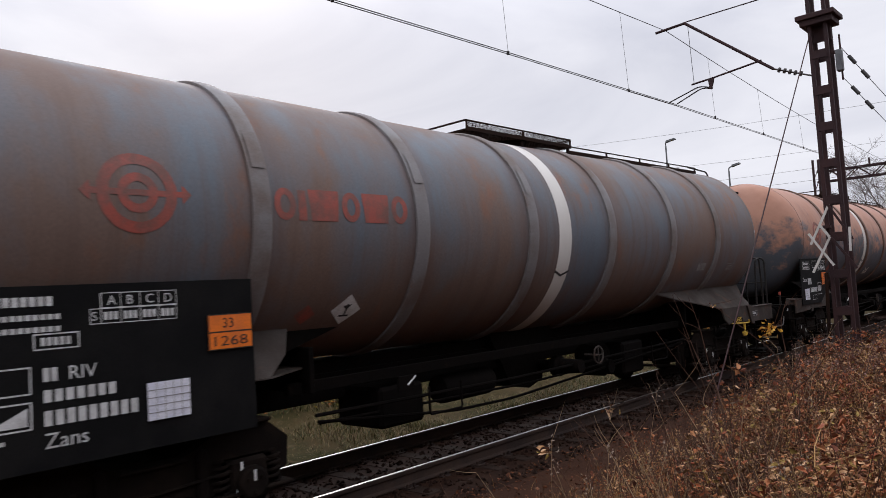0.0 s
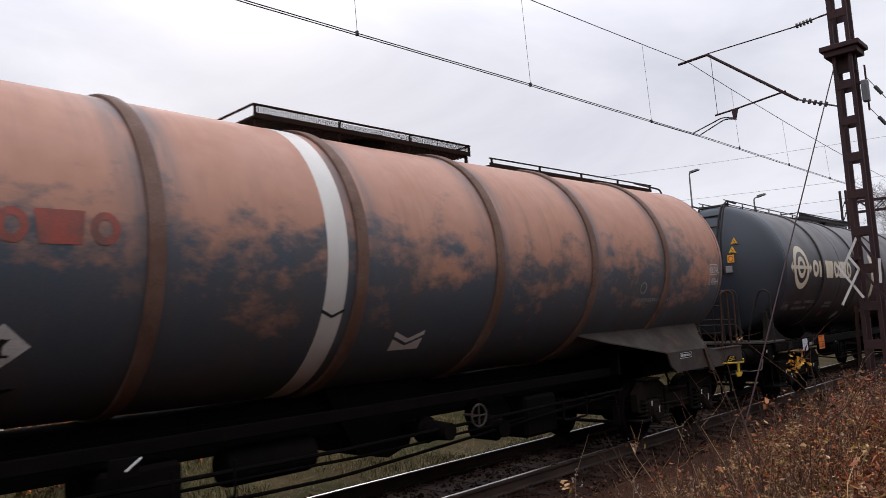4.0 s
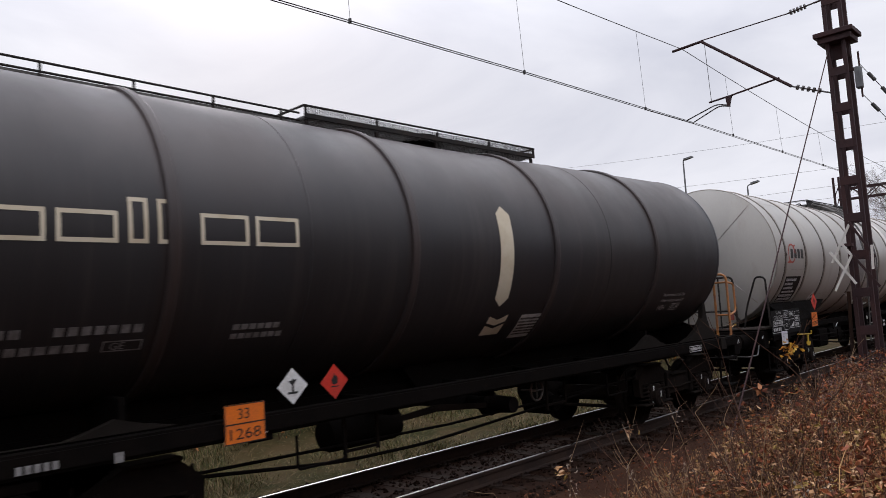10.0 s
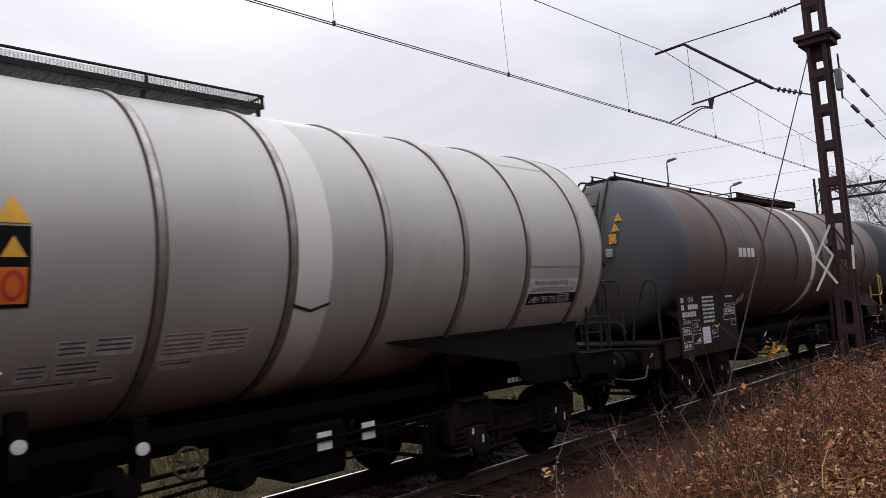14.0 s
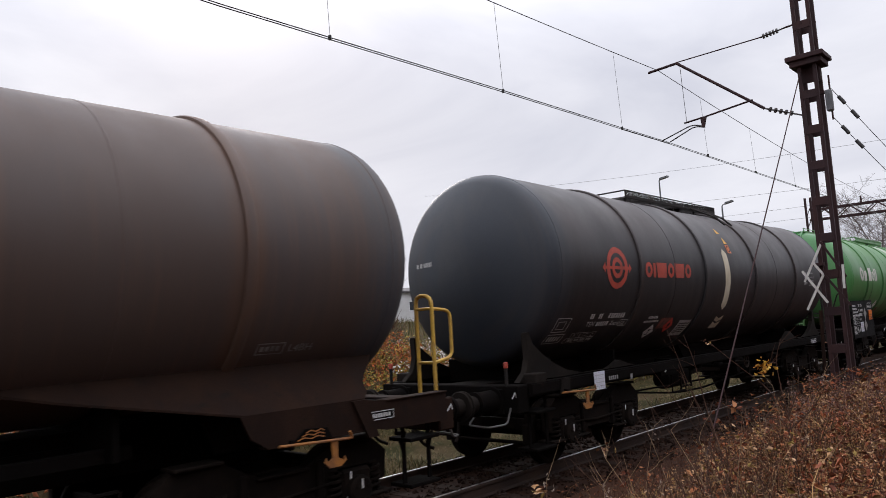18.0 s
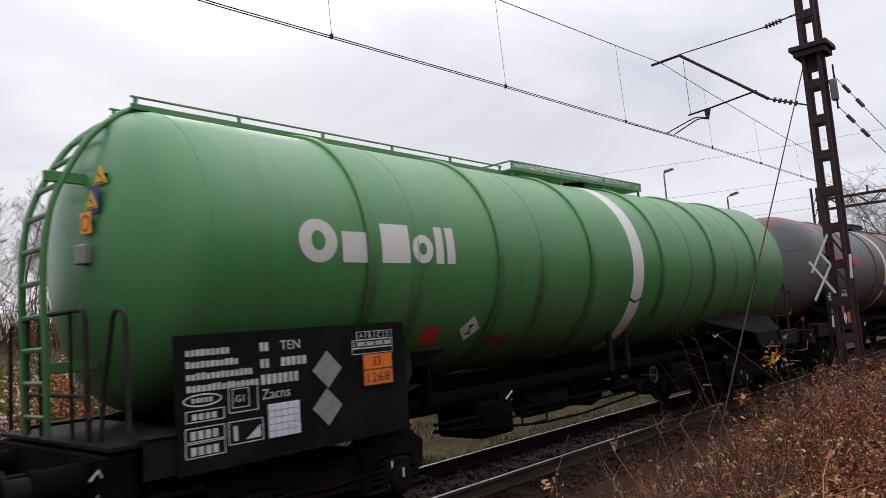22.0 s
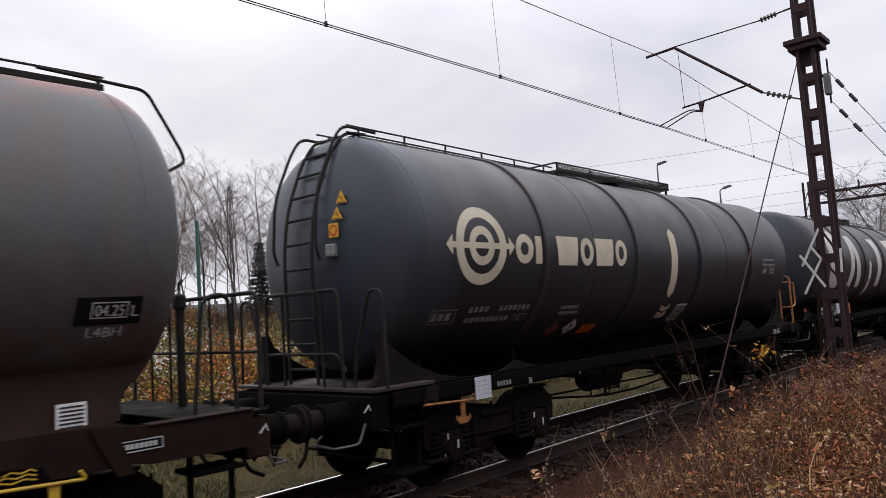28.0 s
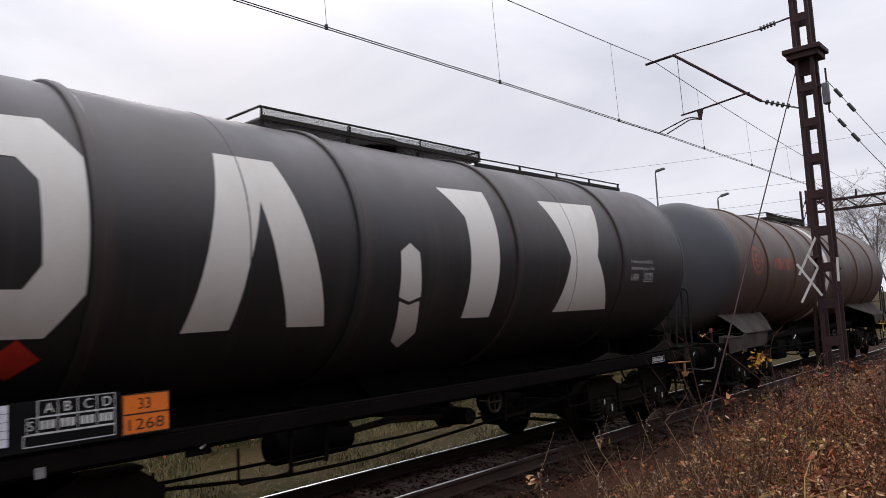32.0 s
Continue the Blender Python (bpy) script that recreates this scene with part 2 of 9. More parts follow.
ORANGE_SIGN = material("orange_hazard_enamel", (0.75, 0.17, 0.015), (0.66, 0.15, 0.02), rough=0.45, scale=6, bump=0.02)
RED_SIGN = material("red_hazard_enamel", (0.60, 0.035, 0.020), (0.5, 0.04, 0.025), rough=0.45, scale=6, bump=0.02)
YELLOW_SIGN = material("yellow_warning_enamel", (0.75, 0.40, 0.02), (0.68, 0.36, 0.03), rough=0.45, scale=6, bump=0.02)
BLUE_SIGN = material("blue_sign_enamel", (0.02, 0.055, 0.19), rough=0.5, scale=6, bump=0.02)
WHITE_SIGN = material("white_sign_enamel", (0.70, 0.70, 0.69), (0.60, 0.59, 0.57), rough=0.5, scale=8, bump=0.02)
GREY_SIGN = material("bare_metal_sign", (0.32, 0.32, 0.31), (0.26, 0.25, 0.24), rough=0.5, metal=0.4, scale=8, bump=0.03)
BLACK_SIGN = material("black_board_paint", (0.0065, 0.0065, 0.0068), (0.011, 0.0105, 0.0103), rough=0.7, scale=2, bump=0.05, spec=0.06)
BROWN_SIGN = material("brown_board_paint", (0.014, 0.0100, 0.0085), (0.020, 0.0138, 0.0112), rough=0.7, scale=2, bump=0.05, spec=0.08)
INK = material("black_sign_ink", (0.012, 0.012, 0.012), rough=0.6, bump=0.0)
PAPER = material("paper_in_clip", (0.66, 0.66, 0.72), (0.58, 0.58, 0.66), rough=0.7, scale=12, bump=0.05)
STENCIL = material("white_stencil_paint", (0.55, 0.55, 0.54), (0.42, 0.41, 0.40), rough=0.7, scale=9, bump=0.0)
STENCIL_DIM = material("grimy_stencil_paint", (0.24, 0.235, 0.23), (0.15, 0.14, 0.135), rough=0.75, scale=6, bump=0.0)
YELLOW_LEVER = material("yellow_lever_paint", (0.62, 0.40, 0.03), (0.45, 0.28, 0.04), rough=0.5, scale=8)
ORANGE_LEVER = material("orange_lever_paint", (0.34, 0.13, 0.025), (0.19, 0.08, 0.03), rough=0.6, scale=8)
RAIL_STEEL = material("rusty_rail_web", (0.030, 0.020, 0.017), (0.046, 0.029, 0.022), rough=0.8, scale=3, bump=0.3, spec=0.12)
RAIL_TOP = material("polished_rail_head", (0.40, 0.39, 0.38), (0.32, 0.30, 0.29), rough=0.30, metal=1.0, scale=2, bump=0.03)
SLEEPER_WOOD = material("weathered_sleeper_wood", (0.026, 0.0155, 0.0115), (0.040, 0.0255, 0.020), (0.016, 0.010, 0.008), rough=0.9, scale=1.5, stretch=(0.5, 6, 6), bump=0.5, grain=14, vary=0.25, spec=0.06)
BALLAST = material("brown_ballast_dirt", (0.021, 0.0095, 0.0060), (0.031, 0.0145, 0.009), (0.013, 0.0066, 0.005), rough=0.95, scale=2.5, bump=0.9, grain=22, spec=0.06)
STONE = material("rust_stained_ballast_stone", (0.026, 0.0138, 0.0092), (0.014, 0.0075, 0.0055), rough=0.9, scale=4, bump=0.3, island=0.5, spec=0.06)
EARTH = material("leaf_litter_earth", (0.040, 0.018, 0.011), (0.060, 0.026, 0.0145), (0.066, 0.036, 0.019), rough=0.95, scale=0.9, scale3=4, bump=0.9, grain=30, spec=0.06)
MEADOW = material("autumn_meadow", (0.050, 0.033, 0.013), (0.024, 0.023, 0.007), (0.078, 0.050, 0.026), rough=0.95, scale=0.9, scale3=3.2, bump=0.9, grain=25, spec=0.05)
MAST_STEEL = material("red_brown_mast_paint", (0.034, 0.018, 0.019), (0.050, 0.024, 0.023), (0.024, 0.0145, 0.0145), rough=0.75, scale=3, bump=0.15, spec=0.2)
WIRE = material("dark_wire", (0.030, 0.028, 0.028), (0.045, 0.04, 0.038), rough=0.5, metal=0.6, scale=20, bump=0.0)
INSULATOR = material("brown_porcelain", (0.035, 0.025, 0.022), rough=0.25, scale=8, bump=0.0)
LAMP_GREY = material("grey_lamp_steel", (0.16, 0.165, 0.17), (0.13, 0.13, 0.135), rough=0.6, metal=0.4, scale=4)
POST_GREEN = material("green_post_paint", (0.020, 0.105, 0.075), (0.03, 0.09, 0.07), rough=0.5, scale=4)
BARK = material("birch_bark", (0.14, 0.12, 0.11), (0.07, 0.058, 0.052), (0.26, 0.245, 0.235), rough=0.9, scale=3, stretch=(1, 1, 0.4), bump=0.4, grain=30, spec=0.12)
TWIG = material("dark_twigs", (0.066, 0.034, 0.023), (0.098, 0.056, 0.040), rough=0.9, scale=1, bump=0.0, spec=0.1)
TWIG_PALE = material("pale_birch_twigs", (0.16, 0.132, 0.124), (0.12, 0.095, 0.088), rough=0.9, scale=1, bump=0.0, spec=0.12)
STALK = material("bleached_dry_stalk", (0.27, 0.185, 0.11), (0.19, 0.125, 0.072), rough=0.85, scale=4, bump=0.0, spec=0.15)
CONCRETE = material("grey_concrete", (0.28, 0.27, 0.26), (0.22, 0.21, 0.20), rough=0.9, scale=2, bump=0.3)
HOUSE_WHITE = material("white_render_wall", (0.62, 0.61, 0.60), (0.55, 0.54, 0.52), rough=0.9, scale=0.6, bump=0.1)
ROOF_GREY = material("grey_roofing", (0.14, 0.13, 0.13), (0.11, 0.10, 0.10), rough=0.8, scale=1, bump=0.2)
PANE = material("dark_window_pane", (0.04, 0.045, 0.05), rough=0.12, scale=1, bump=0.0)
LEAF_BROWN = foliage("brown_shrub_leaves", [(0.21, 0.050, 0.020), (0.28, 0.080, 0.031), (0.055, 0.017, 0.009), (0.34, 0.125, 0.050), (0.11, 0.031, 0.014), (0.46, 0.23, 0.125), (0.23, 0.055, 0.022), (0.075, 0.023, 0.011), (0.14, 0.042, 0.018)])
LEAF_PALE = foliage("pale_tan_leaves", [(0.40, 0.225, 0.11), (0.14, 0.058, 0.026), (0.25, 0.165, 0.045), (0.46, 0.28, 0.155), (0.11, 0.070, 0.021), (0.075, 0.028, 0.013), (0.055, 0.02, 0.011)])
LEAF_DULL = foliage("dull_mixed_leaves", [(0.20, 0.056, 0.023), (0.065, 0.020, 0.010), (0.28, 0.105, 0.042), (0.17, 0.098, 0.026), (0.47, 0.26, 0.14), (0.085, 0.040, 0.014), (0.23, 0.060, 0.023), (0.11, 0.034, 0.015), (0.33, 0.145, 0.062), (0.05, 0.016, 0.009)])
LEAF_YELLOW = foliage("ochre_leaves", [(0.50, 0.27, 0.035), (0.40, 0.19, 0.026), (0.54, 0.34, 0.07), (0.34, 0.15, 0.025)])
LEAF_RUST = foliage("rust_red_leaves", [(0.26, 0.082, 0.034), (0.20, 0.060, 0.028), (0.32, 0.135, 0.060), (0.12, 0.038, 0.020)])
STRAW = foliage("dry_straw", [(0.21, 0.105, 0.036), (0.15, 0.068, 0.024), (0.30, 0.175, 0.070), (0.085, 0.042, 0.017), (0.13, 0.090, 0.025)])
GRASS = foliage("autumn_grass", [(0.060, 0.060, 0.015), (0.115, 0.083, 0.032), (0.046, 0.052, 0.013), (0.155, 0.108, 0.052), (0.088, 0.072, 0.021), (0.105, 0.064, 0.029)])
WEED = foliage("golden_weeds", [(0.38, 0.19, 0.030), (0.22, 0.085, 0.024), (0.46, 0.28, 0.055), (0.15, 0.125, 0.030), (0.38, 0.115, 0.030), (0.20, 0.19, 0.045)])
WEED_RUST = foliage("rusty_weeds", [(0.42, 0.12, 0.035), (0.30, 0.085, 0.028), (0.20, 0.060, 0.024), (0.46, 0.20, 0.05)])
WEED_OLIVE = foliage("olive_weeds", [(0.24, 0.21, 0.05), (0.16, 0.14, 0.036), (0.34, 0.27, 0.07), (0.13, 0.085, 0.030)])
SEED = foliage("pale_seed_heads", [(0.52, 0.47, 0.42), (0.40, 0.34, 0.29), (0.60, 0.56, 0.52)])
FLUFF = foliage("grey_seed_fluff", [(0.28, 0.22, 0.175), (0.20, 0.15, 0.12), (0.34, 0.28, 0.23)])
HEATHER = foliage("withered_purple_heads", [(0.16, 0.085, 0.075), (0.11, 0.060, 0.052), (0.22, 0.13, 0.11)])
LITTER = foliage("fallen_leaves", [(0.095, 0.034, 0.017), (0.14, 0.051, 0.024), (0.055, 0.021, 0.012), (0.20, 0.090, 0.048), (0.075, 0.031, 0.017)])


# ---- mesh building ----
class Shape:
    """Collects vertices and faces of one mesh."""

    def __init__(self):
        self.v, self.f = [], []

    def add(self, verts, faces):
        k = len(self.v)
        self.v.extend(verts)
        self.f.extend(tuple(i + k for i in face) for face in faces)
        return self

    def box(self, x0, x1, y0, y1, z0, z1, ch=0.006):
        """A box with chamfered edges."""
        ch = min(ch, 0.45 * min(x1 - x0, y1 - y0, z1 - z0))
        lo, hi = (x0, y0, z0), (x1, y1, z1)
        verts, index = [], {}
        for c in range(8):
            s = [(c >> k) & 1 for k in range(3)]
            for a in range(3):
                p = []
                for k in range(3):
                    e = hi[k] if s[k] else lo[k]
                    p.append(e if k == a else e + (-ch if s[k] else ch))
                index[(c, a)] = len(verts)
                verts.append(tuple(p))
        faces = []
        for a in range(3):
            b, d = (a + 1) % 3, (a + 2) % 3
            for s in (0, 1):
                ring = [(s << a) | (i << b) | (j << d) for i, j in ((0, 0), (1, 0), (1, 1), (0, 1))]
                face = [index[(c, a)] for c in ring]
                faces.append(tuple(face if s else face[::-1]))
            for i in (0, 1):
                for j in (0, 1):
                    c0 = (i << b) | (j << d)
                    c1 = c0 | (1 << a)
                    face = (index[(c0, b)], index[(c1, b)], index[(c1, d)], index[(c0, d)])
                    faces.append(face if (i ^ j) == 1 else face[::-1])
        for c in range(8):
            face = (index[(c, 0)], index[(c, 1)], index[(c, 2)])
            odd = bin(c).count("1") % 2
            faces.append(face if odd else face[::-1])
        return self.add(verts, faces)

    def tube(self, points, r, n=8, close=True, r2=None):
        """A round bar along points; r2: its radius at the end."""
        pts = [Vector(p) for p in points]
        verts, faces = [], []
        up = None
        for i, p in enumerate(pts):
            d = (pts[min(i + 1, len(pts) - 1)] - pts[max(i - 1, 0)])
            if d.length < 1e-9:
                d = Vector((0, 0, 1))
            d.normalize()
            if up is None:
                up = d.orthogonal().normalized()
            else:
                up = (up - d * up.dot(d))
                up = up.normalized() if up.length > 1e-6 else d.orthogonal().normalized()
            side = d.cross(up)
            rad = r if r2 is None else r + (r2 - r) * i / max(len(pts) - 1, 1)
            for k in range(n):
                a = 2 * math.pi * k / n
                verts.append(tuple(p + up * math.cos(a) * rad + side * math.sin(a) * rad))
        for i in range(len(pts) - 1):
            for k in range(n):
                q = (k + 1) % n
                faces.append((i * n + k, i * n + q, (i + 1) * n + q, (i + 1) * n + k))
        if close:
            faces.append(tuple(range(n))[::-1])
            faces.append(tuple((len(pts) - 1) * n + k for k in range(n)))
        return self.add(verts, faces)

    def lathe(self, profile, n=48, cx=0.0, cz=0.0, axis="y", caps=True):
        """A body of revolution; profile rows are (place along the axis, radius)."""
        verts, faces = [], []
        for y, r in profile:
            for k in range(n):
                a = 2 * math.pi * k / n
                if axis == "y":
                    verts.append((cx + r * math.cos(a), y, cz + r * math.sin(a)))
                elif axis == "x":
                    verts.append((y, cx + r * math.cos(a), cz + r * math.sin(a)))
                else:
                    verts.append((cx + r * math.cos(a), cz + r * math.sin(a), y))
        m = len(profile)
        for i in range(m - 1):
            for k in range(n):
                q = (k + 1) % n
                face = (i * n + k, (i + 1) * n + k, (i + 1) * n + q, i * n + q)
                faces.append(face if axis == "y" else face[::-1])
        if caps:
            a, b = tuple(range(n)), tuple((m - 1) * n + k for k in range(n))
            faces.append(a if axis == "y" else a[::-1])
            faces.append(b[::-1] if axis == "y" else b)
        return self.add(verts, faces)

    def prism(self, outline, a0, a1, axis="x"):
        """An outline of (u, v) rows pushed along an axis from a0 to a1."""
        def at(a, u, v):
            return {"x": (a, u, v), "y": (u, a, v), "z": (u, v, a)}[axis]
        k = len(outline)
        verts = [at(a0, u, v) for u, v in outline] + [at(a1, u, v) for u, v in outline]
        faces = [tuple(range(k))[::-1], tuple(range(k, 2 * k))]
        for i in range(k):
            j = (i + 1) % k
            faces.append((i, j, k + j, k + i))
        return self.add(verts, faces)

    def mesh(self, name, mat, smooth=35):
        data = bpy.data.meshes.new(name)
        data.from_pydata(self.v, [], self.f)
        data.materials.append(mat)
        if smooth:
            data.polygons.foreach_set("use_smooth", [True] * len(data.polygons))
            data.set_sharp_from_angle(angle=radians(smooth))
        data.update()
        return data


def fix_normals(data):
    bm = bmesh.new()
    bm.from_mesh(data)
    bmesh.ops.recalc_face_normals(bm, faces=bm.faces)
    bm.to_mesh(data)
    bm.free()
    return data


def part(name, shape, mat, parent=None, label="", smooth=35, kind=""):
    """One mesh object under a thing or a part."""
    data = fix_normals(shape.mesh(name, mat, smooth)) if isinstance(shape, Shape) else shape
    ob = new(name, data)
    if parent is not None:
        ob.parent = parent
    return tagged(ob, label, kind=kind)


def group_of(name, parent=None, at=(0, 0, 0)):
    """An empty that carries parts."""
    ob = new(name)
    ob.empty_display_size = 0.2
    ob.location = at
    if parent is not None:
        ob.parent = parent
    return ob


def arc(c, r, a0, a1, n, plane="yz", w=0.0):
    """Points of an arc in a plane, angles in degrees."""
    out = []
    for i in range(n + 1):
        a = radians(a0 + (a1 - a0) * i / n)
        u, v = c[0] + r * math.cos(a), c[1] + r * math.sin(a)
        out.append({"yz": (w, u, v), "xz": (u, w, v), "xy": (u, v, w)}[plane])
    return out


def rounded(points, r=0.08, n=4):
    """A way through points whose corners are rounded."""
    pts = [Vector(p) for p in points]
    out = [pts[0]]
    for a, b, c in zip(pts, pts[1:], pts[2:]):
        u, w = (a - b), (c - b)
        k = min(r, 0.45 * u.length, 0.45 * w.length)
        p, q = b + u.normalized() * k, b + w.normalized() * k
        for i in range(n + 1):
            s = i / n
            out.append(p * (1 - s) ** 2 + b * 2 * s * (1 - s) + q * s ** 2)
    out.append(pts[-1])
    return [tuple(p) for p in out]


# lettering with the built-in font, made once as flat meshes of height 1
GLYPHS = {}


def letters(words):
    """Flat vertices and faces of a line of writing, capital height 1, from x = 0."""
    if words not in GLYPHS:
        curve = bpy.data.curves.new("words", "FONT")
        curve.body, curve.size, curve.resolution_u = words, 1.0, 3
        ob = new("words", curve)
        bpy.context.view_layer.update()
        data = bpy.data.meshes.new_from_object(ob.evaluated_get(bpy.context.evaluated_depsgraph_get()))
        vs, fs = [tuple(v.co) for v in data.vertices], [tuple(p.vertices) for p in data.polygons]
        bpy.data.objects.remove(ob)
        bpy.data.curves.remove(curve)
        bpy.data.meshes.remove(data)
        x0, k = min(v[0] for v in vs), 1 / 0.69
        GLYPHS[words] = ([((v[0] - x0) * k, v[1] * k) for v in vs], fs)
    return GLYPHS[words]


# ---- ground and track ----
def ground_height(x, y):
    """Height of the ground over the rail head: the track bed, the bank on the camera's side, the meadow beyond, and an
    added unseen rise behind the camera.
    """
    d = x - TRACK_X
    if d < -2.2:
        z = -0.42 + 0.14 * min((-d - 2.2) / 2.0, 1)
        for a, b, rise in ((4.5, 10.0, 0.95), (10.0, 26.0, 1.75), (26.0, 70.0, 0.9)):
            k = min(max((-d - a) / (b - a), 0), 1)
            z += rise * k
    elif d < 1.6:
        z = -0.196 - 0.22 * max((-d - 1.45) / 0.75, 0)
    else:
        s = min((d - 1.6) / 5.5, 1.0)
        z = -0.196 + 0.716 * s * s * (3 - 2 * s)
        # unseen slope behind the camera, added to keep low sky light off the train
        k = min(max((d - 8.4) / 8.0, 0), 1)
        z += 6.5 * k * k * (3 - 2 * k)
    if abs(d) < 40 and abs(y) < 60:
        k = 0.0 if -1.8 < d < 1.5 else 1.0
        z += (0.012 + 0.05 * k) * noise.noise(Vector((x * 0.7, y * 0.7, 3))) + 0.02 * k * noise.noise(Vector((x * 2.3, y * 2.3, 7)))
    return z


def axis_steps(spans):
    out = []
    for a, b, step in spans:
        k = max(int(round((b - a) / step)), 1)
        out += [a + (b - a) * i / k for i in range(k)]
    return out + [spans[-1][1]]


def build_ground():
    xs = axis_steps([(-3000, -300, 900), (-300, -60, 60), (-60, -24, 6), (-24, -12, 1.0), (-12, 2, 0.3), (2, 14, 1.5), (14, 60, 12), (60, 3000, 980)])
    ys = axis_steps([(-3000, -60, 980), (-60, -6, 9), (-6, 26, 0.35), (26, 60, 2.0), (60, 300, 40), (300, 3000, 900)])
    s = Shape()
    s.v = [(x, y, ground_height(x, y)) for y in ys for x in xs]
    w = len(xs)
    s.f = [(j * w + i, j * w + i + 1, (j + 1) * w + i + 1, (j + 1) * w + i) for j in range(len(ys) - 1) for i in range(w - 1)]
    data = s.mesh("ground", MEADOW, smooth=180)
    data.materials.append(BALLAST)
    data.materials.append(EARTH)
    for p in data.polygons:
        d = p.center.x - TRACK_X + 0.25 * noise.noise(Vector((p.center.x, p.center.y, 0)))
        p.material_index = 1 if -2.0 < d < 1.7 else (2 if 1.7 <= d < 20 else 0)
    tagged(new("ground", data), "autumn meadow, dark track bed and leaf-strewn bank", "ground", kind="structure")


build_ground()


def build_track():
    track = tagged(group_of("railway_track"), "single railway track with worn steel rails on wooden sleepers", "railway track", kind="structure")
    y0, y1 = -30.0, 90.0
    foot = [(-0.070, -0.172), (0.070, -0.172), (0.070, -0.160), (0.012, -0.145), (0.010, -0.050), (0.034, -0.038), (0.036, -0.008), (0.028, 0.0), (-0.028, 0.0), (-0.036, -0.008), (-0.034, -0.038), (-0.010, -0.050), (-0.012, -0.145), (-0.070, -0.160)]
    for side in (-1, 1):
        x = TRACK_X + side * 0.7525
        rail = part("rail", Shape().prism([(x + u, v) for u, v in foot], y0, y1, "y"), RAIL_STEEL, track, "rust-brown rail with a polished head")
        part("running_surface", Shape().box(x - 0.024, x + 0.018, y0, y1, -0.002, 0.004, 0.001), RAIL_TOP, rail, "bright worn steel running surface")
    rng = random.Random(5)
    wood = Shape().box(-1.28, 1.28, -0.125, 0.125, -0.16, 0.0, 0.02).mesh("sleeper", SLEEPER_WOOD)
    plate = Shape().box(-0.17, 0.17, -0.08, 0.08, 0.0, 0.014, 0.004)
    for u in (-0.12, 0.12):
        plate.lathe([(0.014, 0.022), (0.05, 0.022), (0.055, 0.012)], 8, u, 0.05, "z").lathe([(0.014, 0.022), (0.05, 0.022), (0.055, 0.012)], 8, u, -0.05, "z")
    plate = fix_normals(plate.mesh("baseplate", RAIL_STEEL))
    for k in range(96):
        y = -2.0 + k * 0.62 + rng.uniform(-0.02, 0.02)
        sl = part("sleeper", wood, None, track)
        sl.location, sl.rotation_euler = (TRACK_X + rng.uniform(-0.03, 0.03), y, -0.186), (0, rng.uniform(-0.006, 0.006), rng.uniform(-0.012, 0.012))
        if k < 60:
            for side in (-1, 1):
                b = part("baseplate", plate, None, sl)
                b.location = (side * 0.7525, 0, 0.0)
    # ballast stones between and beside the sleepers
    s = Shape()
    for _ in range(9000):
        y = 1.5 + 26 * rng.random() ** 1.4
        x = TRACK_X + rng.uniform(-2.1, 1.75)
        r = rng.uniform(0.016, 0.04)
        z = ground_height(x, y) + r * 0.25
        c = Vector((x, y, z))
        tip = [Vector((r, 0, 0)), Vector((-r, 0, 0)), Vector((0, r, 0)), Vector((0, -r, 0)), Vector((0, 0, r * 0.8)), Vector((0, 0, -r * 0.8))]
        tip = [c + t * rng.uniform(0.7, 1.3) + Vector((rng.uniform(-.4, .4), rng.uniform(-.4, .4), rng.uniform(-.3, .3))) * r for t in tip]
        s.add([tuple(t) for t in tip], [(0, 2, 4), (2, 1, 4), (1, 3, 4), (3, 0, 4), (2, 0, 5), (1, 2, 5), (3, 1, 5), (0, 3, 5)])
    part("ballast", s, STONE, track, "rust-stained ballast stones", smooth=0, kind="stuff")


build_track()

# ---- overhead line ----
MAST = (-3.98, 16.0)


def sagging(p, q, sag, n=14):
    p, q = Vector(p), Vector(q)
    return [tuple(p.lerp(q, i / n) - Vector((0, 0, 4 * sag * (i / n) * (1 - i / n)))) for i in range(n + 1)]


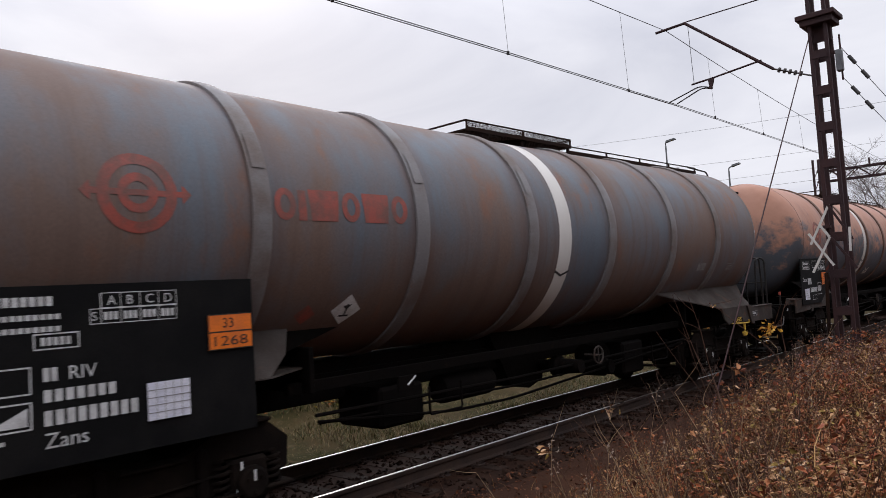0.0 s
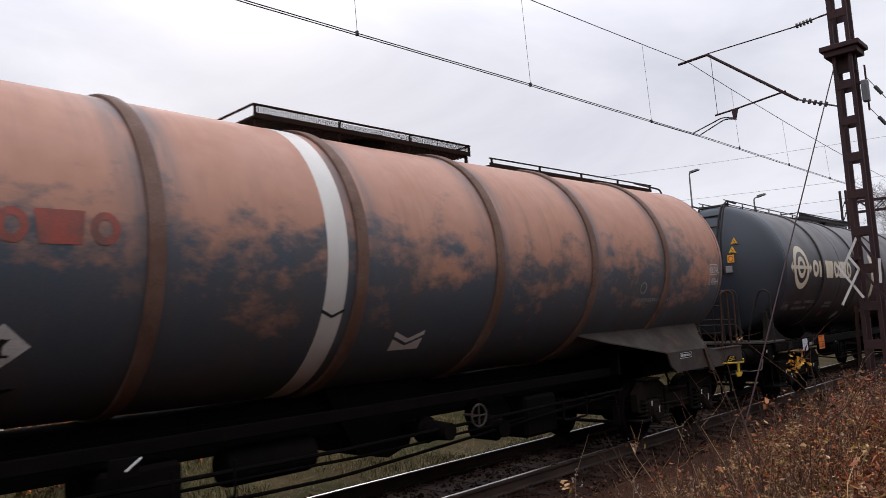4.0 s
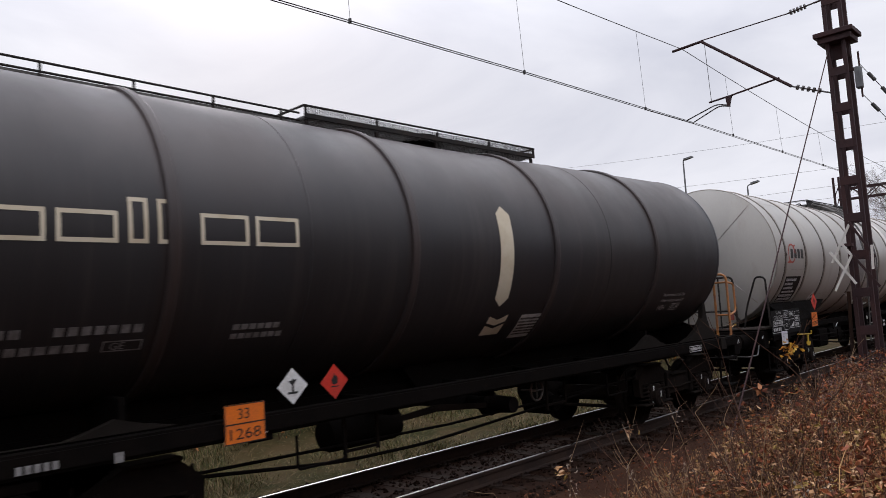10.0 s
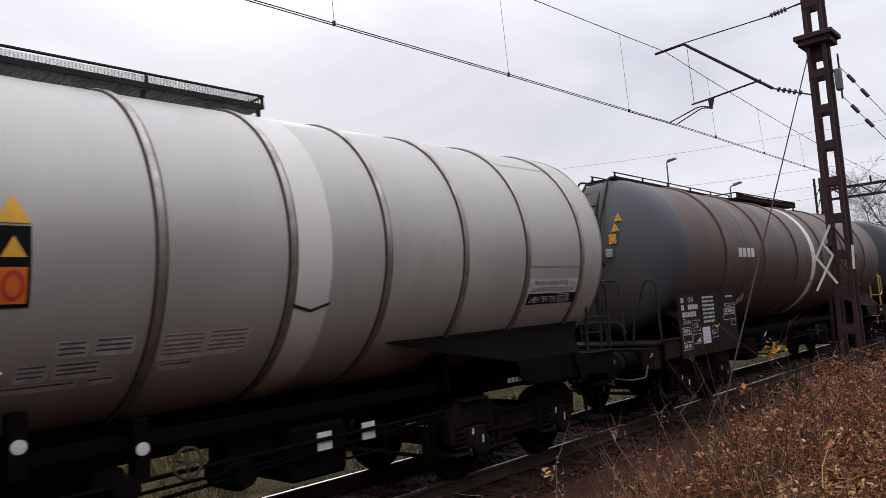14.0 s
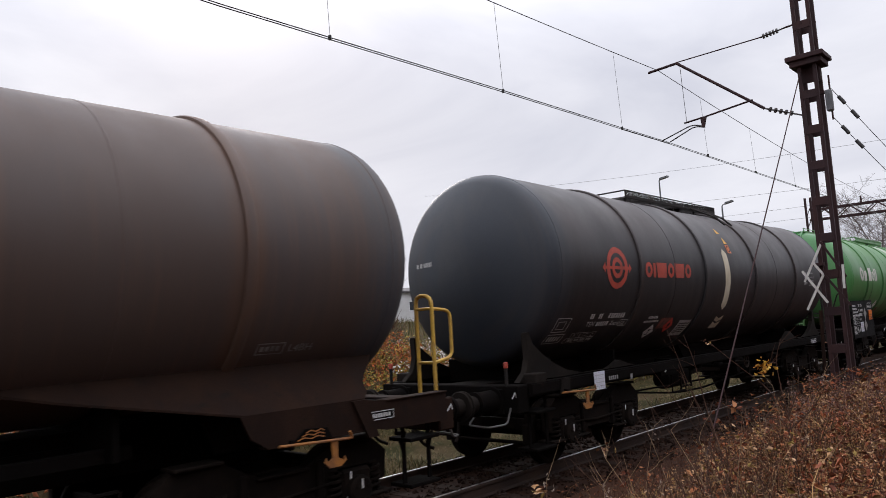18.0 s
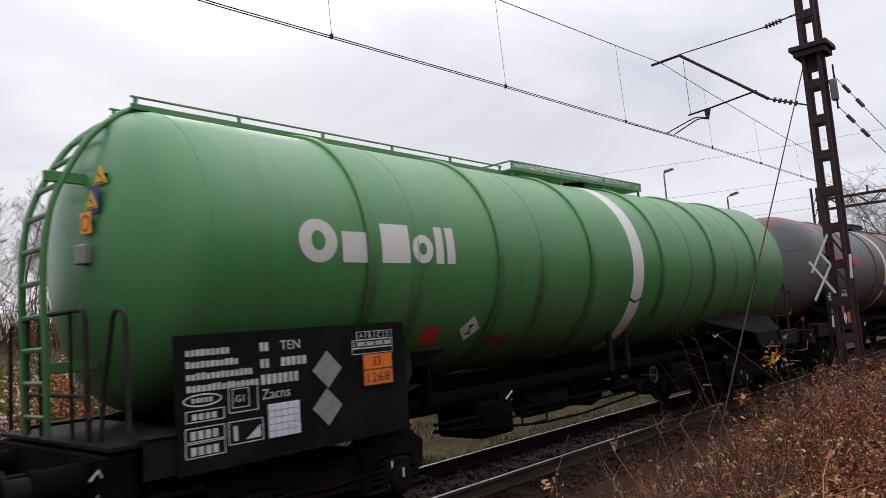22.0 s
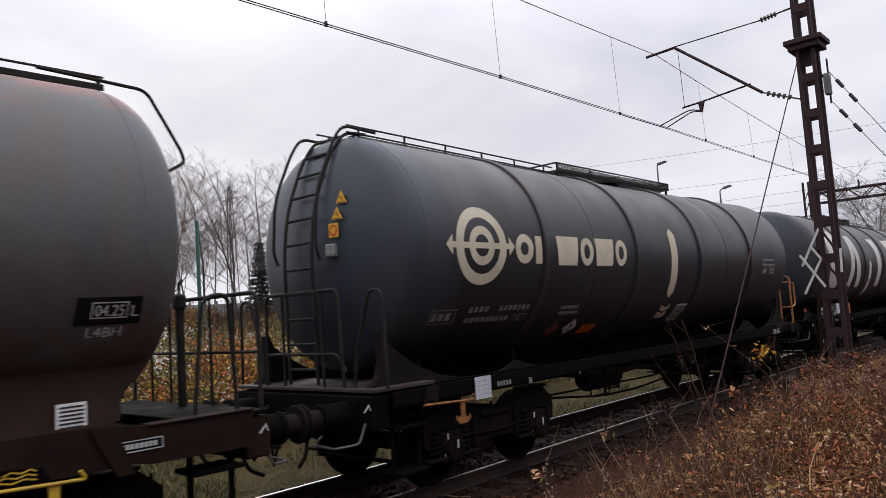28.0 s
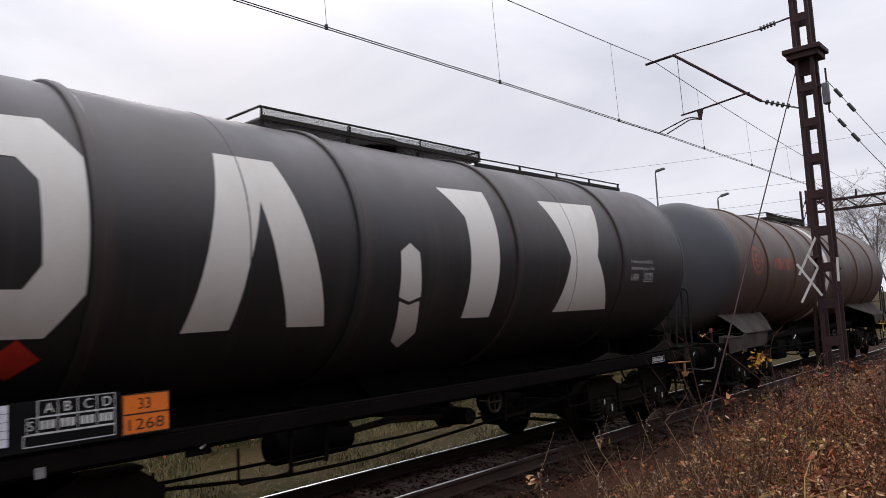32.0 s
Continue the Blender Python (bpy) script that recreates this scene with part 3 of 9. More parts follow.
def build_overhead_line():
    line = tagged(group_of("overhead_line"), "overhead contact line with catenary wire and thin droppers", "overhead line")
    contact = [(TRACK_X - 0.1, -40, 6.02), (TRACK_X + 0.05, -8, 5.96), (TRACK_X - 0.02, 4.4, 5.95), (TRACK_X, 9.7, 6.02), (TRACK_X, 13.9, 6.06), (TRACK_X - 0.05, 16.0, 6.11), (TRACK_X, 26, 6.06), (TRACK_X + 0.1, 45, 6.0), (TRACK_X - 0.1, 70, 6.1)]
    for dx, dz in ((0, 0), (0.055, 0.0)):
        part("contact_wire", Shape().tube([(x + dx, y, z + dz) for x, y, z in contact], 0.0075, 6), WIRE, line, "grooved copper contact wire, dark with age")
    mes0 = sagging((TRACK_X - 0.06, -42, 7.95), (TRACK_X - 0.06, 16.05, 7.86), 0.62, 30)
    mes1 = sagging((TRACK_X - 0.06, 16.05, 7.86), (TRACK_X - 0.06, 76, 8.0), 1.25, 30)
    part("messenger_wire", Shape().tube(mes0 + mes1[1:], 0.008, 6), WIRE, line, "dark stranded catenary wire")

    def height(table, y):
        for a, b in zip(table, table[1:]):
            if a[1] <= y <= b[1]:
                return a[2] + (b[2] - a[2]) * (y - a[1]) / (b[1] - a[1])
        return table[-1][2]

    table = mes0 + mes1[1:]
    for y in (-2.0, 2.2, 5.97, 9.72, 13.87, 18.4, 21.9, 25.6, 30.0, 34.0):
        top, low = height(table, y), height(contact, y)
        part("dropper", Shape().tube([(TRACK_X - 0.05, y, top), (TRACK_X + 0.01, y + 0.02, low)], 0.0035, 5).box(TRACK_X - 0.012, TRACK_X + 0.03, y, y + 0.03, low - 0.02, low + 0.05, 0.004), WIRE, line)
    part("joint_sleeve", Shape().tube([(TRACK_X - 0.02, 14.0, 6.07), (TRACK_X - 0.05, 16.3, 6.115)], 0.012, 6), WIRE, line)


def build_mast():
    mx, my = MAST
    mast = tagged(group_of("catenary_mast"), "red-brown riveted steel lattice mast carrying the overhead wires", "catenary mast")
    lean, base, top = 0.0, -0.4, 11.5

    def at(z, u, v):
        """A point of the mast: u, v in -1..1 across its tapering width and depth."""
        w = 0.152 - 0.001 * z
        return (mx + lean * (z - 3) + u * w, my + v * 0.16, z)

    for u in (-1, 1):
        s = Shape()
        for v in (-1, 1):
            a, b = at(base, u, v), at(top, u, v)
            s.add([(a[0] - 0.035, a[1] - 0.03, a[2]), (a[0] + 0.035, a[1] - 0.03, a[2]), (a[0] + 0.035, a[1] + 0.03, a[2]), (a[0] - 0.035, a[1] + 0.03, a[2]),
                   (b[0] - 0.035, b[1] - 0.03, b[2]), (b[0] + 0.035, b[1] - 0.03, b[2]), (b[0] + 0.035, b[1] + 0.03, b[2]), (b[0] - 0.035, b[1] + 0.03, b[2])],
                  [(3, 2, 1, 0), (4, 5, 6, 7), (0, 1, 5, 4), (1, 2, 6, 5), (2, 3, 7, 6), (3, 0, 4, 7)])
        part("chord", s, MAST_STEEL, mast, "pair of upright steel angles")
    z = 0.5
    while z < top - 0.2:
        for v in (-1, 1):
            a, b = at(z, -1, v), at(z, 1, v)
            part("batten_plate", Shape().box(a[0], b[0], a[1] - 0.012 + v * 0.03, a[1] + 0.012 + v * 0.03, z - 0.085, z + 0.085, 0.004), MAST_STEEL, mast)
        z += 0.735
    # working platform with its bracket
    p = at(7.1, 0, 0)
    part("collar", Shape().box(p[0] - 0.36, p[0] + 0.36, my - 0.34, my + 0.34, 7.10, 7.20, 0.01).box(p[0] - 0.30, p[0] + 0.30, my - 0.28, my + 0.28, 6.98, 7.10, 0.01), MAST_STEEL, mast, "projecting steel collar round the mast")
    part("solid_web", Shape().box(p[0] - 0.2, p[0] + 0.2, my - 0.02, my + 0.02, 6.66, 7.0, 0.004), MAST_STEEL, mast)
    # cantilever: strut, tie, registration arm and steady arms
    jx, jz = at(6.0, -1, 0)[0] - 0.02, 6.0
    part("cantilever_strut", Shape().tube([(-4.92, my - 0.04, 6.34), (-6.74, my - 0.06, 7.86)], 0.032, 8).tube([(-6.74, my - 0.06, 7.86), (-7.44, my - 0.06, 7.83)], 0.032, 8), MAST_STEEL, mast, "inclined cantilever tube")
    for name, a, b, mat in (("strut_insulator", (-4.92, my - 0.04, 6.34), (jx, my, jz), INSULATOR), ("tie_insulator", (-4.86, my - 0.04, 7.89), (-4.34, my - 0.02, 7.95), INSULATOR)):
        a, b = Vector(a), Vector(b)
        s = Shape().tube([a, b], 0.018, 8)
        for k in range(5):
            c = a.lerp(b, 0.15 + 0.13 * k)
            d = (b - a).normalized() * 0.018
            s.tube([c - d, c, c + d], 0.055, 10)
        part(name, s, mat, mast, "ribbed brown insulator")
    part("top_tie", Shape().tube([(-6.74, my - 0.06, 7.88), (-4.86, my - 0.04, 7.89)], 0.013, 6), MAST_STEEL, mast, "thin tie rod")
    part("tie_shackle", Shape().tube([(-4.34, my - 0.02, 7.95), (at(7.97, -1, 0)[0], my, 7.97)], 0.02, 6), MAST_STEEL, mast)
    part("registration_arm", Shape().tube([(-5.14, my - 0.05, 6.58), (-6.21, my - 0.07, 6.455), (-6.68, my - 0.07, 6.42)], 0.021, 8), MAST_STEEL, mast)
    part("arm_bracket", Shape().prism([(-6.30, 6.46), (-6.15, 6.47), (-6.22, 6.22), (-6.27, 6.22)], my - 0.1, my - 0.06, "y"), MAST_STEEL, mast)
    part("steady_arm", Shape().tube(rounded([(-6.24, my - 0.08, 6.25), (-6.50, my - 0.08, 6.34), (-7.22, my - 0.12, 6.12)], 0.15), 0.014, 6), WIRE, mast)
    part("steady_arm", Shape().tube(rounded([(-6.24, my + 0.0, 6.24), (-6.48, my + 0.0, 6.31), (-7.16, my + 0.16, 6.12)], 0.15), 0.014, 6), WIRE, mast)
    part("hanger_rod", Shape().tube([(-6.66, my - 0.08, 7.84), (-6.62, my - 0.08, 6.44)], 0.006, 5), WIRE, mast)
    # guy rod to the ground on the track side
    part("guy_rod", Shape().tube([at(6.95, -0.9, -0.6), (-3.75, 8.17, -0.15)], 0.011, 6).tube([at(7.9, -0.8, 0), at(6.95, -0.9, -0.6)], 0.014, 6), MAST_STEEL, mast, "thin slanting guy rod")
    # feeder insulators on the far side, with wires that run off
    part("bracket", Shape().box(at(6.4, 1, 0)[0], at(6.4, 1, 0)[0] + 0.20, my - 0.03, my + 0.03, 6.36, 6.42, 0.005).tube([(at(6, 1, 0)[0] + 0.19, my, 5.8), (at(6, 1, 0)[0] + 0.19, my, 6.72)], 0.02, 6), MAST_STEEL, mast)
    part("disconnector", Shape().box(at(6, 1, 0)[0] + 0.10, at(6, 1, 0)[0] + 0.22, my - 0.07, my + 0.07, 5.98, 6.42, 0.02), LAMP_GREY, mast, "small grey box")
    for z, foot in ((6.46, (-0.12, 16.0, 0.6)), (5.84, (-0.28, 16.0, 0.6))):
        a = Vector((at(z, 1, 0)[0] + 0.20, my, z))
        b = Vector(foot)
        d = (b - a).normalized()
        s = Shape().tube([a, b], 0.007, 5)
        for k in (0.35, 0.75):
            c = a + d * k
            s.tube([c - d * 0.1, c - d * 0.05, c + d * 0.05, c + d * 0.1], 0.035, 8)
        part("stay_wire", s, WIRE, mast, "stay wire with egg insulators")
    # crossed white boards and the concrete stub beside the foot
    for k, (a, b, m_) in enumerate((((-4.04, 3.34), (-4.43, 2.58), WHITE_PAINT), ((-4.45, 2.80), (-4.04, 2.14), WHITE_PAINT), ((-4.06, 2.70), (-4.42, 2.02), WHITE_PAINT), ((-4.22, 2.95), (-4.06, 2.70), WHITE_PAINT), ((-4.04, 3.34), (-3.65, 2.62), MAST_STEEL), ((-4.02, 2.68), (-3.62, 2.06), MAST_STEEL), ((-3.68, 2.86), (-3.70, 2.40), WHITE_PAINT))):
        dx, dz = b[0] - a[0], b[1] - a[1]
        n = math.hypot(dx, dz)
        ux, uz = -dz / n * 0.022, dx / n * 0.022
        out = [(a[0] + ux, a[1] + uz), (a[0] - ux, a[1] - uz), (b[0] - ux, b[1] - uz), (b[0] + ux, b[1] + uz)]
        part("slat", Shape().prism(out, my - 0.30 - 0.02 * k, my - 0.285 - 0.02 * k, "y"), m_, mast, "slat of a rhombic sign")
    part("sign_bracket", Shape().box(-4.25, -4.05, my - 0.30, my - 0.15, 2.88, 2.94, 0.004), MAST_STEEL, mast)
    part("concrete_base", Shape().box(mx - 0.4, mx + 0.4, my - 0.35, my + 0.35, -0.6, 0.12, 0.04), CONCRETE, mast, "weathered concrete footing")
    part("cable_pipe", Shape().tube([(-4.28, my - 0.24, 0.0), (-4.21, my - 0.24, 2.0)], 0.035, 8), FRAME_RUST, mast, "rusty cable pipe")


build_overhead_line()
build_mast()


def build_street_lamp(x, y, top, arm, head):
    z = ground_height(x, y)
    h = top - z
    lamp = tagged(group_of("street_lamp", None, (x, y, z)), "tall grey street lamp on a thin steel pole", "street lamp", "street lamps beyond the tracks")
    part("pole", Shape().tube([(0, 0, -0.3), (0, 0, h)], 0.075, 8, r2=0.045), LAMP_GREY, lamp)
    part("arm", Shape().tube(rounded([(0, 0, h - 0.1), (0, 0, h + 0.18), (arm, 0, h + 0.26)], 0.1), 0.035, 6), LAMP_GREY, lamp)
    part("lamp_head", Shape().prism([(arm - 0.04, h + 0.20), (arm + head, h + 0.30), (arm + head - 0.03, h + 0.38), (arm, h + 0.32)], -0.12, 0.12, "y"), LAMP_GREY, lamp)


build_street_lamp(-18.62, 40, 9.72, 0.08, 0.52)
build_street_lamp(-15.10, 40, 7.70, 0.22, 0.42)


def build_gantry():
    g = tagged(group_of("catenary_gantry"), "dark steel lattice portal spanning the tracks far off", "catenary gantry")
    y, z0, z1, xa, xb = 50.0, 7.48, 8.12, -13.3, 14.0
    for zz in (z0, z1):
        for dy in (-0.3, 0.3):
            part("beam_chord", Shape().box(xa, xb, y + dy - 0.05, y + dy + 0.05, zz - 0.05, zz + 0.05, 0.005), MAST_STEEL, g)
    k, x = 0, xa
    while x < xb - 0.1:
        a, b = (z0, z1) if k % 2 == 0 else (z1, z0)
        for dy in (-0.3, 0.3):
            part("lacing_bar", Shape().tube([(x, y + dy, a), (x + 0.75, y + dy, b)], 0.03, 5), MAST_STEEL, g)
        x, k = x + 0.75, k + 1
    for px in (xa - 0.1, xb):
        for dx in (-0.16, 0.16):
            part("leg", Shape().box(px + dx - 0.06, px + dx + 0.06, y - 0.06, y + 0.06, -0.4, 8.95, 0.005), MAST_STEEL, g)
        for j in range(11):
            z = 0.2 + j * 0.75
            part("leg_lacing", Shape().tube([(px - 0.16, y, z), (px + 0.16, y, z + 0.75)], 0.025, 5), MAST_STEEL, g)
    part("finial", Shape().tube([(-10.4, y, 8.1), (-10.4, y, 8.6)], 0.06, 6), MAST_STEEL, g)
    part("insulator", Shape().tube([(-14.6, y, 6.6), (-13.6, y, 6.6)], 0.09, 6), INSULATOR, g)


build_gantry()


def build_power_lines():
    lines = tagged(group_of("power_lines"), "thin dark power lines crossing the sky far behind", "power line")
    for a, b, sag in (((-75, 80, 22.0), (-5, 80, 17.4), 0.9), ((-75, 80, 17.5), (-5, 80, 13.6), 0.7), ((-75, 80, 14.5), (-5, 80, 12.2), 0.7), ((-75, 80, 13.0), (-5, 80, 11.0), 0.6)):
        part("wire", Shape().tube(sagging(a, b, sag, 12), 0.016, 4), WIRE, lines)


build_power_lines()


# ---- the train ----
class Wagon:
    """What the parts of one wagon need to know of it."""


TANK_RISE = 0.010      # the tanks drain to the middle: both halves climb towards their ends


def bend_tank(wag):
    """Lets the tank and what stands on it climb towards the wagon's ends."""
    def lift(ob, whole):
        if ob.data is not None and ob.data.users == 1:
            dy = ob.location.y
            for v in ob.data.vertices:
                k = 1.0 if whole else min(max((v.co.z + ob.location.z - 2.6) / 1.2, 0), 1)
                v.co.z += TANK_RISE * (abs(v.co.y + dy) - 4.0) * k
        for c in ob.children:
            lift(c, whole)
    for ob in wag.root.children:
        if not ob.name.startswith(("bogie", "buffer", "screw")):
            lift(ob, ob is wag.tank)


def wrap(wag, verts, faces, lift=0.004):
    """A flat drawing (place along the wagon, height over the tank's axis along its skin) laid on the tank."""
    bm = bmesh.new()
    vs = [bm.verts.new((u, v - TANK_RISE * (abs(u) - 4.0) * math.cos(v / wag.r), 0)) for u, v in verts]
    for f in faces:
        try:
            bm.faces.new([vs[i] for i in f])
        except ValueError:
            pass
    lo, hi = min(v for _, v in verts), max(v for _, v in verts)
    k = math.floor(lo / 0.11) + 1
    while k * 0.11 < hi:
        bmesh.ops.bisect_plane(bm, geom=bm.verts[:] + bm.edges[:] + bm.faces[:], plane_co=(0, k * 0.11, 0), plane_no=(0, 1, 0))
        k += 1
    r = wag.r + lift
    s = Shape()
    bm.verts.index_update()
    s.v = [(r * math.cos(v.co.y / wag.r), v.co.x, wag.zc + r * math.sin(v.co.y / wag.r)) for v in bm.verts]
    s.f = [tuple(v.index for v in f.verts) for f in bm.faces]
    bm.free()
    return s


def blocks(wag, name, drawing, mat, label, per=1):
    """Painted blocks in a row, each a part of its own."""
    vs, fs = drawing
    for k in range(0, len(fs), per):
        decal(wag, name, vs, fs[k:k + per], mat, label if k == 0 else "")


def decal(wag, name, verts, faces, mat, label="", lift=0.004):
    used = sorted({i for f in faces for i in f})
    if len(used) < len(verts):
        back = {i: k for k, i in enumerate(used)}
        verts, faces = [verts[i] for i in used], [tuple(back[i] for i in f) for f in faces]
    s = wrap(wag, verts, faces, lift)
    data = s.mesh(name, mat, 60)
    ob = new(name, data)
    ob.parent = wag.tank
    return tagged(ob, label, kind="stuff" if name in ("stencil", "test_date") else "")


def rect2(u0, u1, v0, v1):
    return [(u0, v0), (u1, v0), (u1, v1), (u0, v1)], [(0, 1, 2, 3)]


def ring2(u, v, a0, b0, a1, b1, n=40, gap=None):
    """An elliptical ring; gap: a span of degrees left open."""
    vs, fs = [], []
    for k in range(n):
        t = 2 * math.pi * k / n
        vs += [(u + a0 * math.cos(t), v + b0 * math.sin(t)), (u + a1 * math.cos(t), v + b1 * math.sin(t))]
    for k in range(n):
        if gap and gap[0] <= 360 * (k + 0.5) / n <= gap[1]:
            continue
        q = (k + 1) % n
        fs.append((2 * k, 2 * k + 1, 2 * q + 1, 2 * q))
    return vs, fs


def join2(*drawings):
    vs, fs = [], []
    for v, f in drawings:
        k = len(vs)
        vs += v
        fs += [tuple(i + k for i in q) for q in f]
    return vs, fs


def word2(words, u, v, h, width=None, slant=0.0):
    """Writing in a flat drawing: its left end, foot line and capital height."""
    vs, fs = letters(words)
    k = h if width is None else width / max(p[0] for p in vs)
    return [(u + p[0] * k + slant * p[1] * h, v + p[1] * h) for p in vs], fs


def bars2(u0, u1, v0, v1, count, fill=0.75, ragged=0.0, seed=1):
    """Plain bars in a row, for writing that is not spelt out."""
    rng = random.Random(seed)
    out, step = [], (u1 - u0) / count
    for k in range(count):
        h = v1 - (v1 - v0) * ragged * rng.random()
        out.append(rect2(u0 + k * step, u0 + (k + fill) * step, v0, h))
    return join2(*out)


def frame2(u0, u1, v0, v1, w=0.008):
    return join2(rect2(u0, u1, v0, v0 + w), rect2(u0, u1, v1 - w, v1), rect2(u0, u0 + w, v0 + w, v1 - w), rect2(u1 - w, u1, v0 + w, v1 - w))


def dia2(u, v, h):
    return [(u - h, v), (u, v - h), (u + h, v), (u, v + h)], [(0, 1, 2, 3)]


def shape_row(u0, u1, v0, v1, kinds):
    """A painted name as a row of plain shapes: o a ring, i a bar, h a short bar, m a broad tapered block, b a block, a dot a gap."""
    wide = {"o": 1.0, "i": 0.36, "h": 0.45, "m": 1.5, "b": 0.9, ".": 0.45}
    k = (u1 - u0) / sum(wide[c] for c in kinds)
    u, out = u0, []
    for c in kinds:
        w = wide[c] * k
        a, b, mid, h = u + 0.06 * k, u + w - 0.06 * k, (v0 + v1) / 2, (v1 - v0) / 2
        if c == "o":
            out.append(ring2((a + b) / 2, mid, (b - a) / 2, h, (b - a) / 2 - 0.24 * k, h - 0.24 * k, 28))
        elif c == "m":
            out.append(([(a + 0.1 * k, v0), (b - 0.1 * k, v0), (b, v1), (a, v1)], [(0, 1, 2, 3)]))
        elif c != ".":
            out.append(rect2(a, b, v0, v1 - (0.1 * h if c == "h" else 0)))
        u += w
    return out


def painted_name(wag, rows, mat, label):
    """The shapes of a painted name, each a part of its own."""
    for k, (vs, fs) in enumerate(rows):
        decal(wag, "painted_shape", vs, fs, mat, label if k == 0 else "")


def emblem2(u, v, r, arm):
    """The keeper's emblem as plain rings and a barred arrow."""
    return join2(ring2(u, v, r, r, r * 0.72, r * 0.72), ring2(u, v, r * 0.50, r * 0.50, r * 0.28, r * 0.28),
                 rect2(u - arm * 0.88, u + arm * 0.88, v - r * 0.075, v + r * 0.075),
                 ([(u - arm, v), (u - arm * 0.82, v - r * 0.25), (u - arm * 0.82, v + r * 0.25)], [(0, 1, 2)]), ([(u + arm, v), (u + arm * 0.82, v + r * 0.25), (u + arm * 0.82, v - r * 0.25)], [(0, 1, 2)]))


def flat(drawing, x, name, mat, parent, label="", thick=0.0):
    """A flat drawing (along the wagon, height) that stands upright at x."""
    vs, fs = drawing
    s = Shape()
    s.v, s.f = [(x, u, v) for u, v in vs], list(fs)
    data = s.mesh(name, mat, 0)
    ob = new(name, data)
    ob.parent = parent
    return tagged(ob, label, kind="stuff" if name in ("stencil", "marking", "frame_stencil", "wire_mesh", "number", "stripe") else "")


def slab(outline, x, name, mat, parent, label="", thick=0.008):
    return part(name, Shape().prism(outline, x - thick, x, "x"), mat, parent, label, smooth=0)


def rect_outline(u0, u1, v0, v1):
    return [(u0, v0), (u1, v0), (u1, v1), (u0, v1)]


def hazard_plate(wag, u0, u1, v0, v1, x):
    """The orange plate with its two numbers."""
    p = slab(rect_outline(u0, u1, v0, v1), x, "hazard_plate", ORANGE_SIGN, wag.root, "orange hazard plate with black numbers", 0.006)
    m, w = (v0 + v1) / 2, u1 - u0
    h = (v1 - v0) * 0.27
    ink = join2(frame2(u0, u1, v0, v1, 0.009), rect2(u0, u1, m - 0.006, m + 0.006), word2("33", u0 + w * 0.32, m + h * 0.42, h), word2("1268", u0 + w * 0.12, v0 + h * 0.42, h, w * 0.76))
    flat(ink, x + 0.002, "number", INK, p, "black numbers and border")


def paper_label(wag, u0, u1, v0, v1, x):
    p = slab(rect_outline(u0, u1, v0, v1), x, "waybill_holder", PAPER, wag.root, "paper waybill behind a wire grid", 0.01)
    lines = [rect2(u0, u1, v0 + (v1 - v0) * k / 5 - 0.003, v0 + (v1 - v0) * k / 5 + 0.003) for k in range(1, 5)] + [rect2(u0 + (u1 - u0) * k / 5 - 0.003, u0 + (u1 - u0) * k / 5 + 0.003, v0, v1) for k in range(1, 5)]
    g = flat(join2(*lines), x + 0.003, "wire_mesh", GREY_SIGN, p)


def load_table(u0, u1, v0, v1, figures=True):
    """The load-limit table: route classes A to D and their tonnes."""
    w, h = u1 - u0, v1 - v0
    d = [frame2(u0 + w * 0.12, u1, v0 + h * 0.5, v1, 0.006), frame2(u0, u1, v0, v0 + h * 0.5, 0.006)]
    for k, c in enumerate("ABCD"):
        u = u0 + w * (0.12 + 0.22 * k)
        d.append(word2(c, u + w * 0.07, v0 + h * 0.60, h * 0.30))
        d.append(rect2(u - 0.003, u + 0.003, v0, v1))
        d.append(bars2(u + w * 0.03, u + w * 0.20, v0 + h * 0.12, v0 + h * 0.38, 3, 0.7))
    d.append(word2("S", u0 + w * 0.02, v0 + h * 0.12, h * 0.28))
    return join2(*d)


def info_board(wag, outline, x, mat, items, label):
    """The board on the wagon's side with its stencilled writing."""
    b = slab(outline, x, "data_board", mat, wag.root, label, 0.02)
    flat(join2(*items), x + 0.003, "stencil", STENCIL, b, "white stencilled data")
    return b


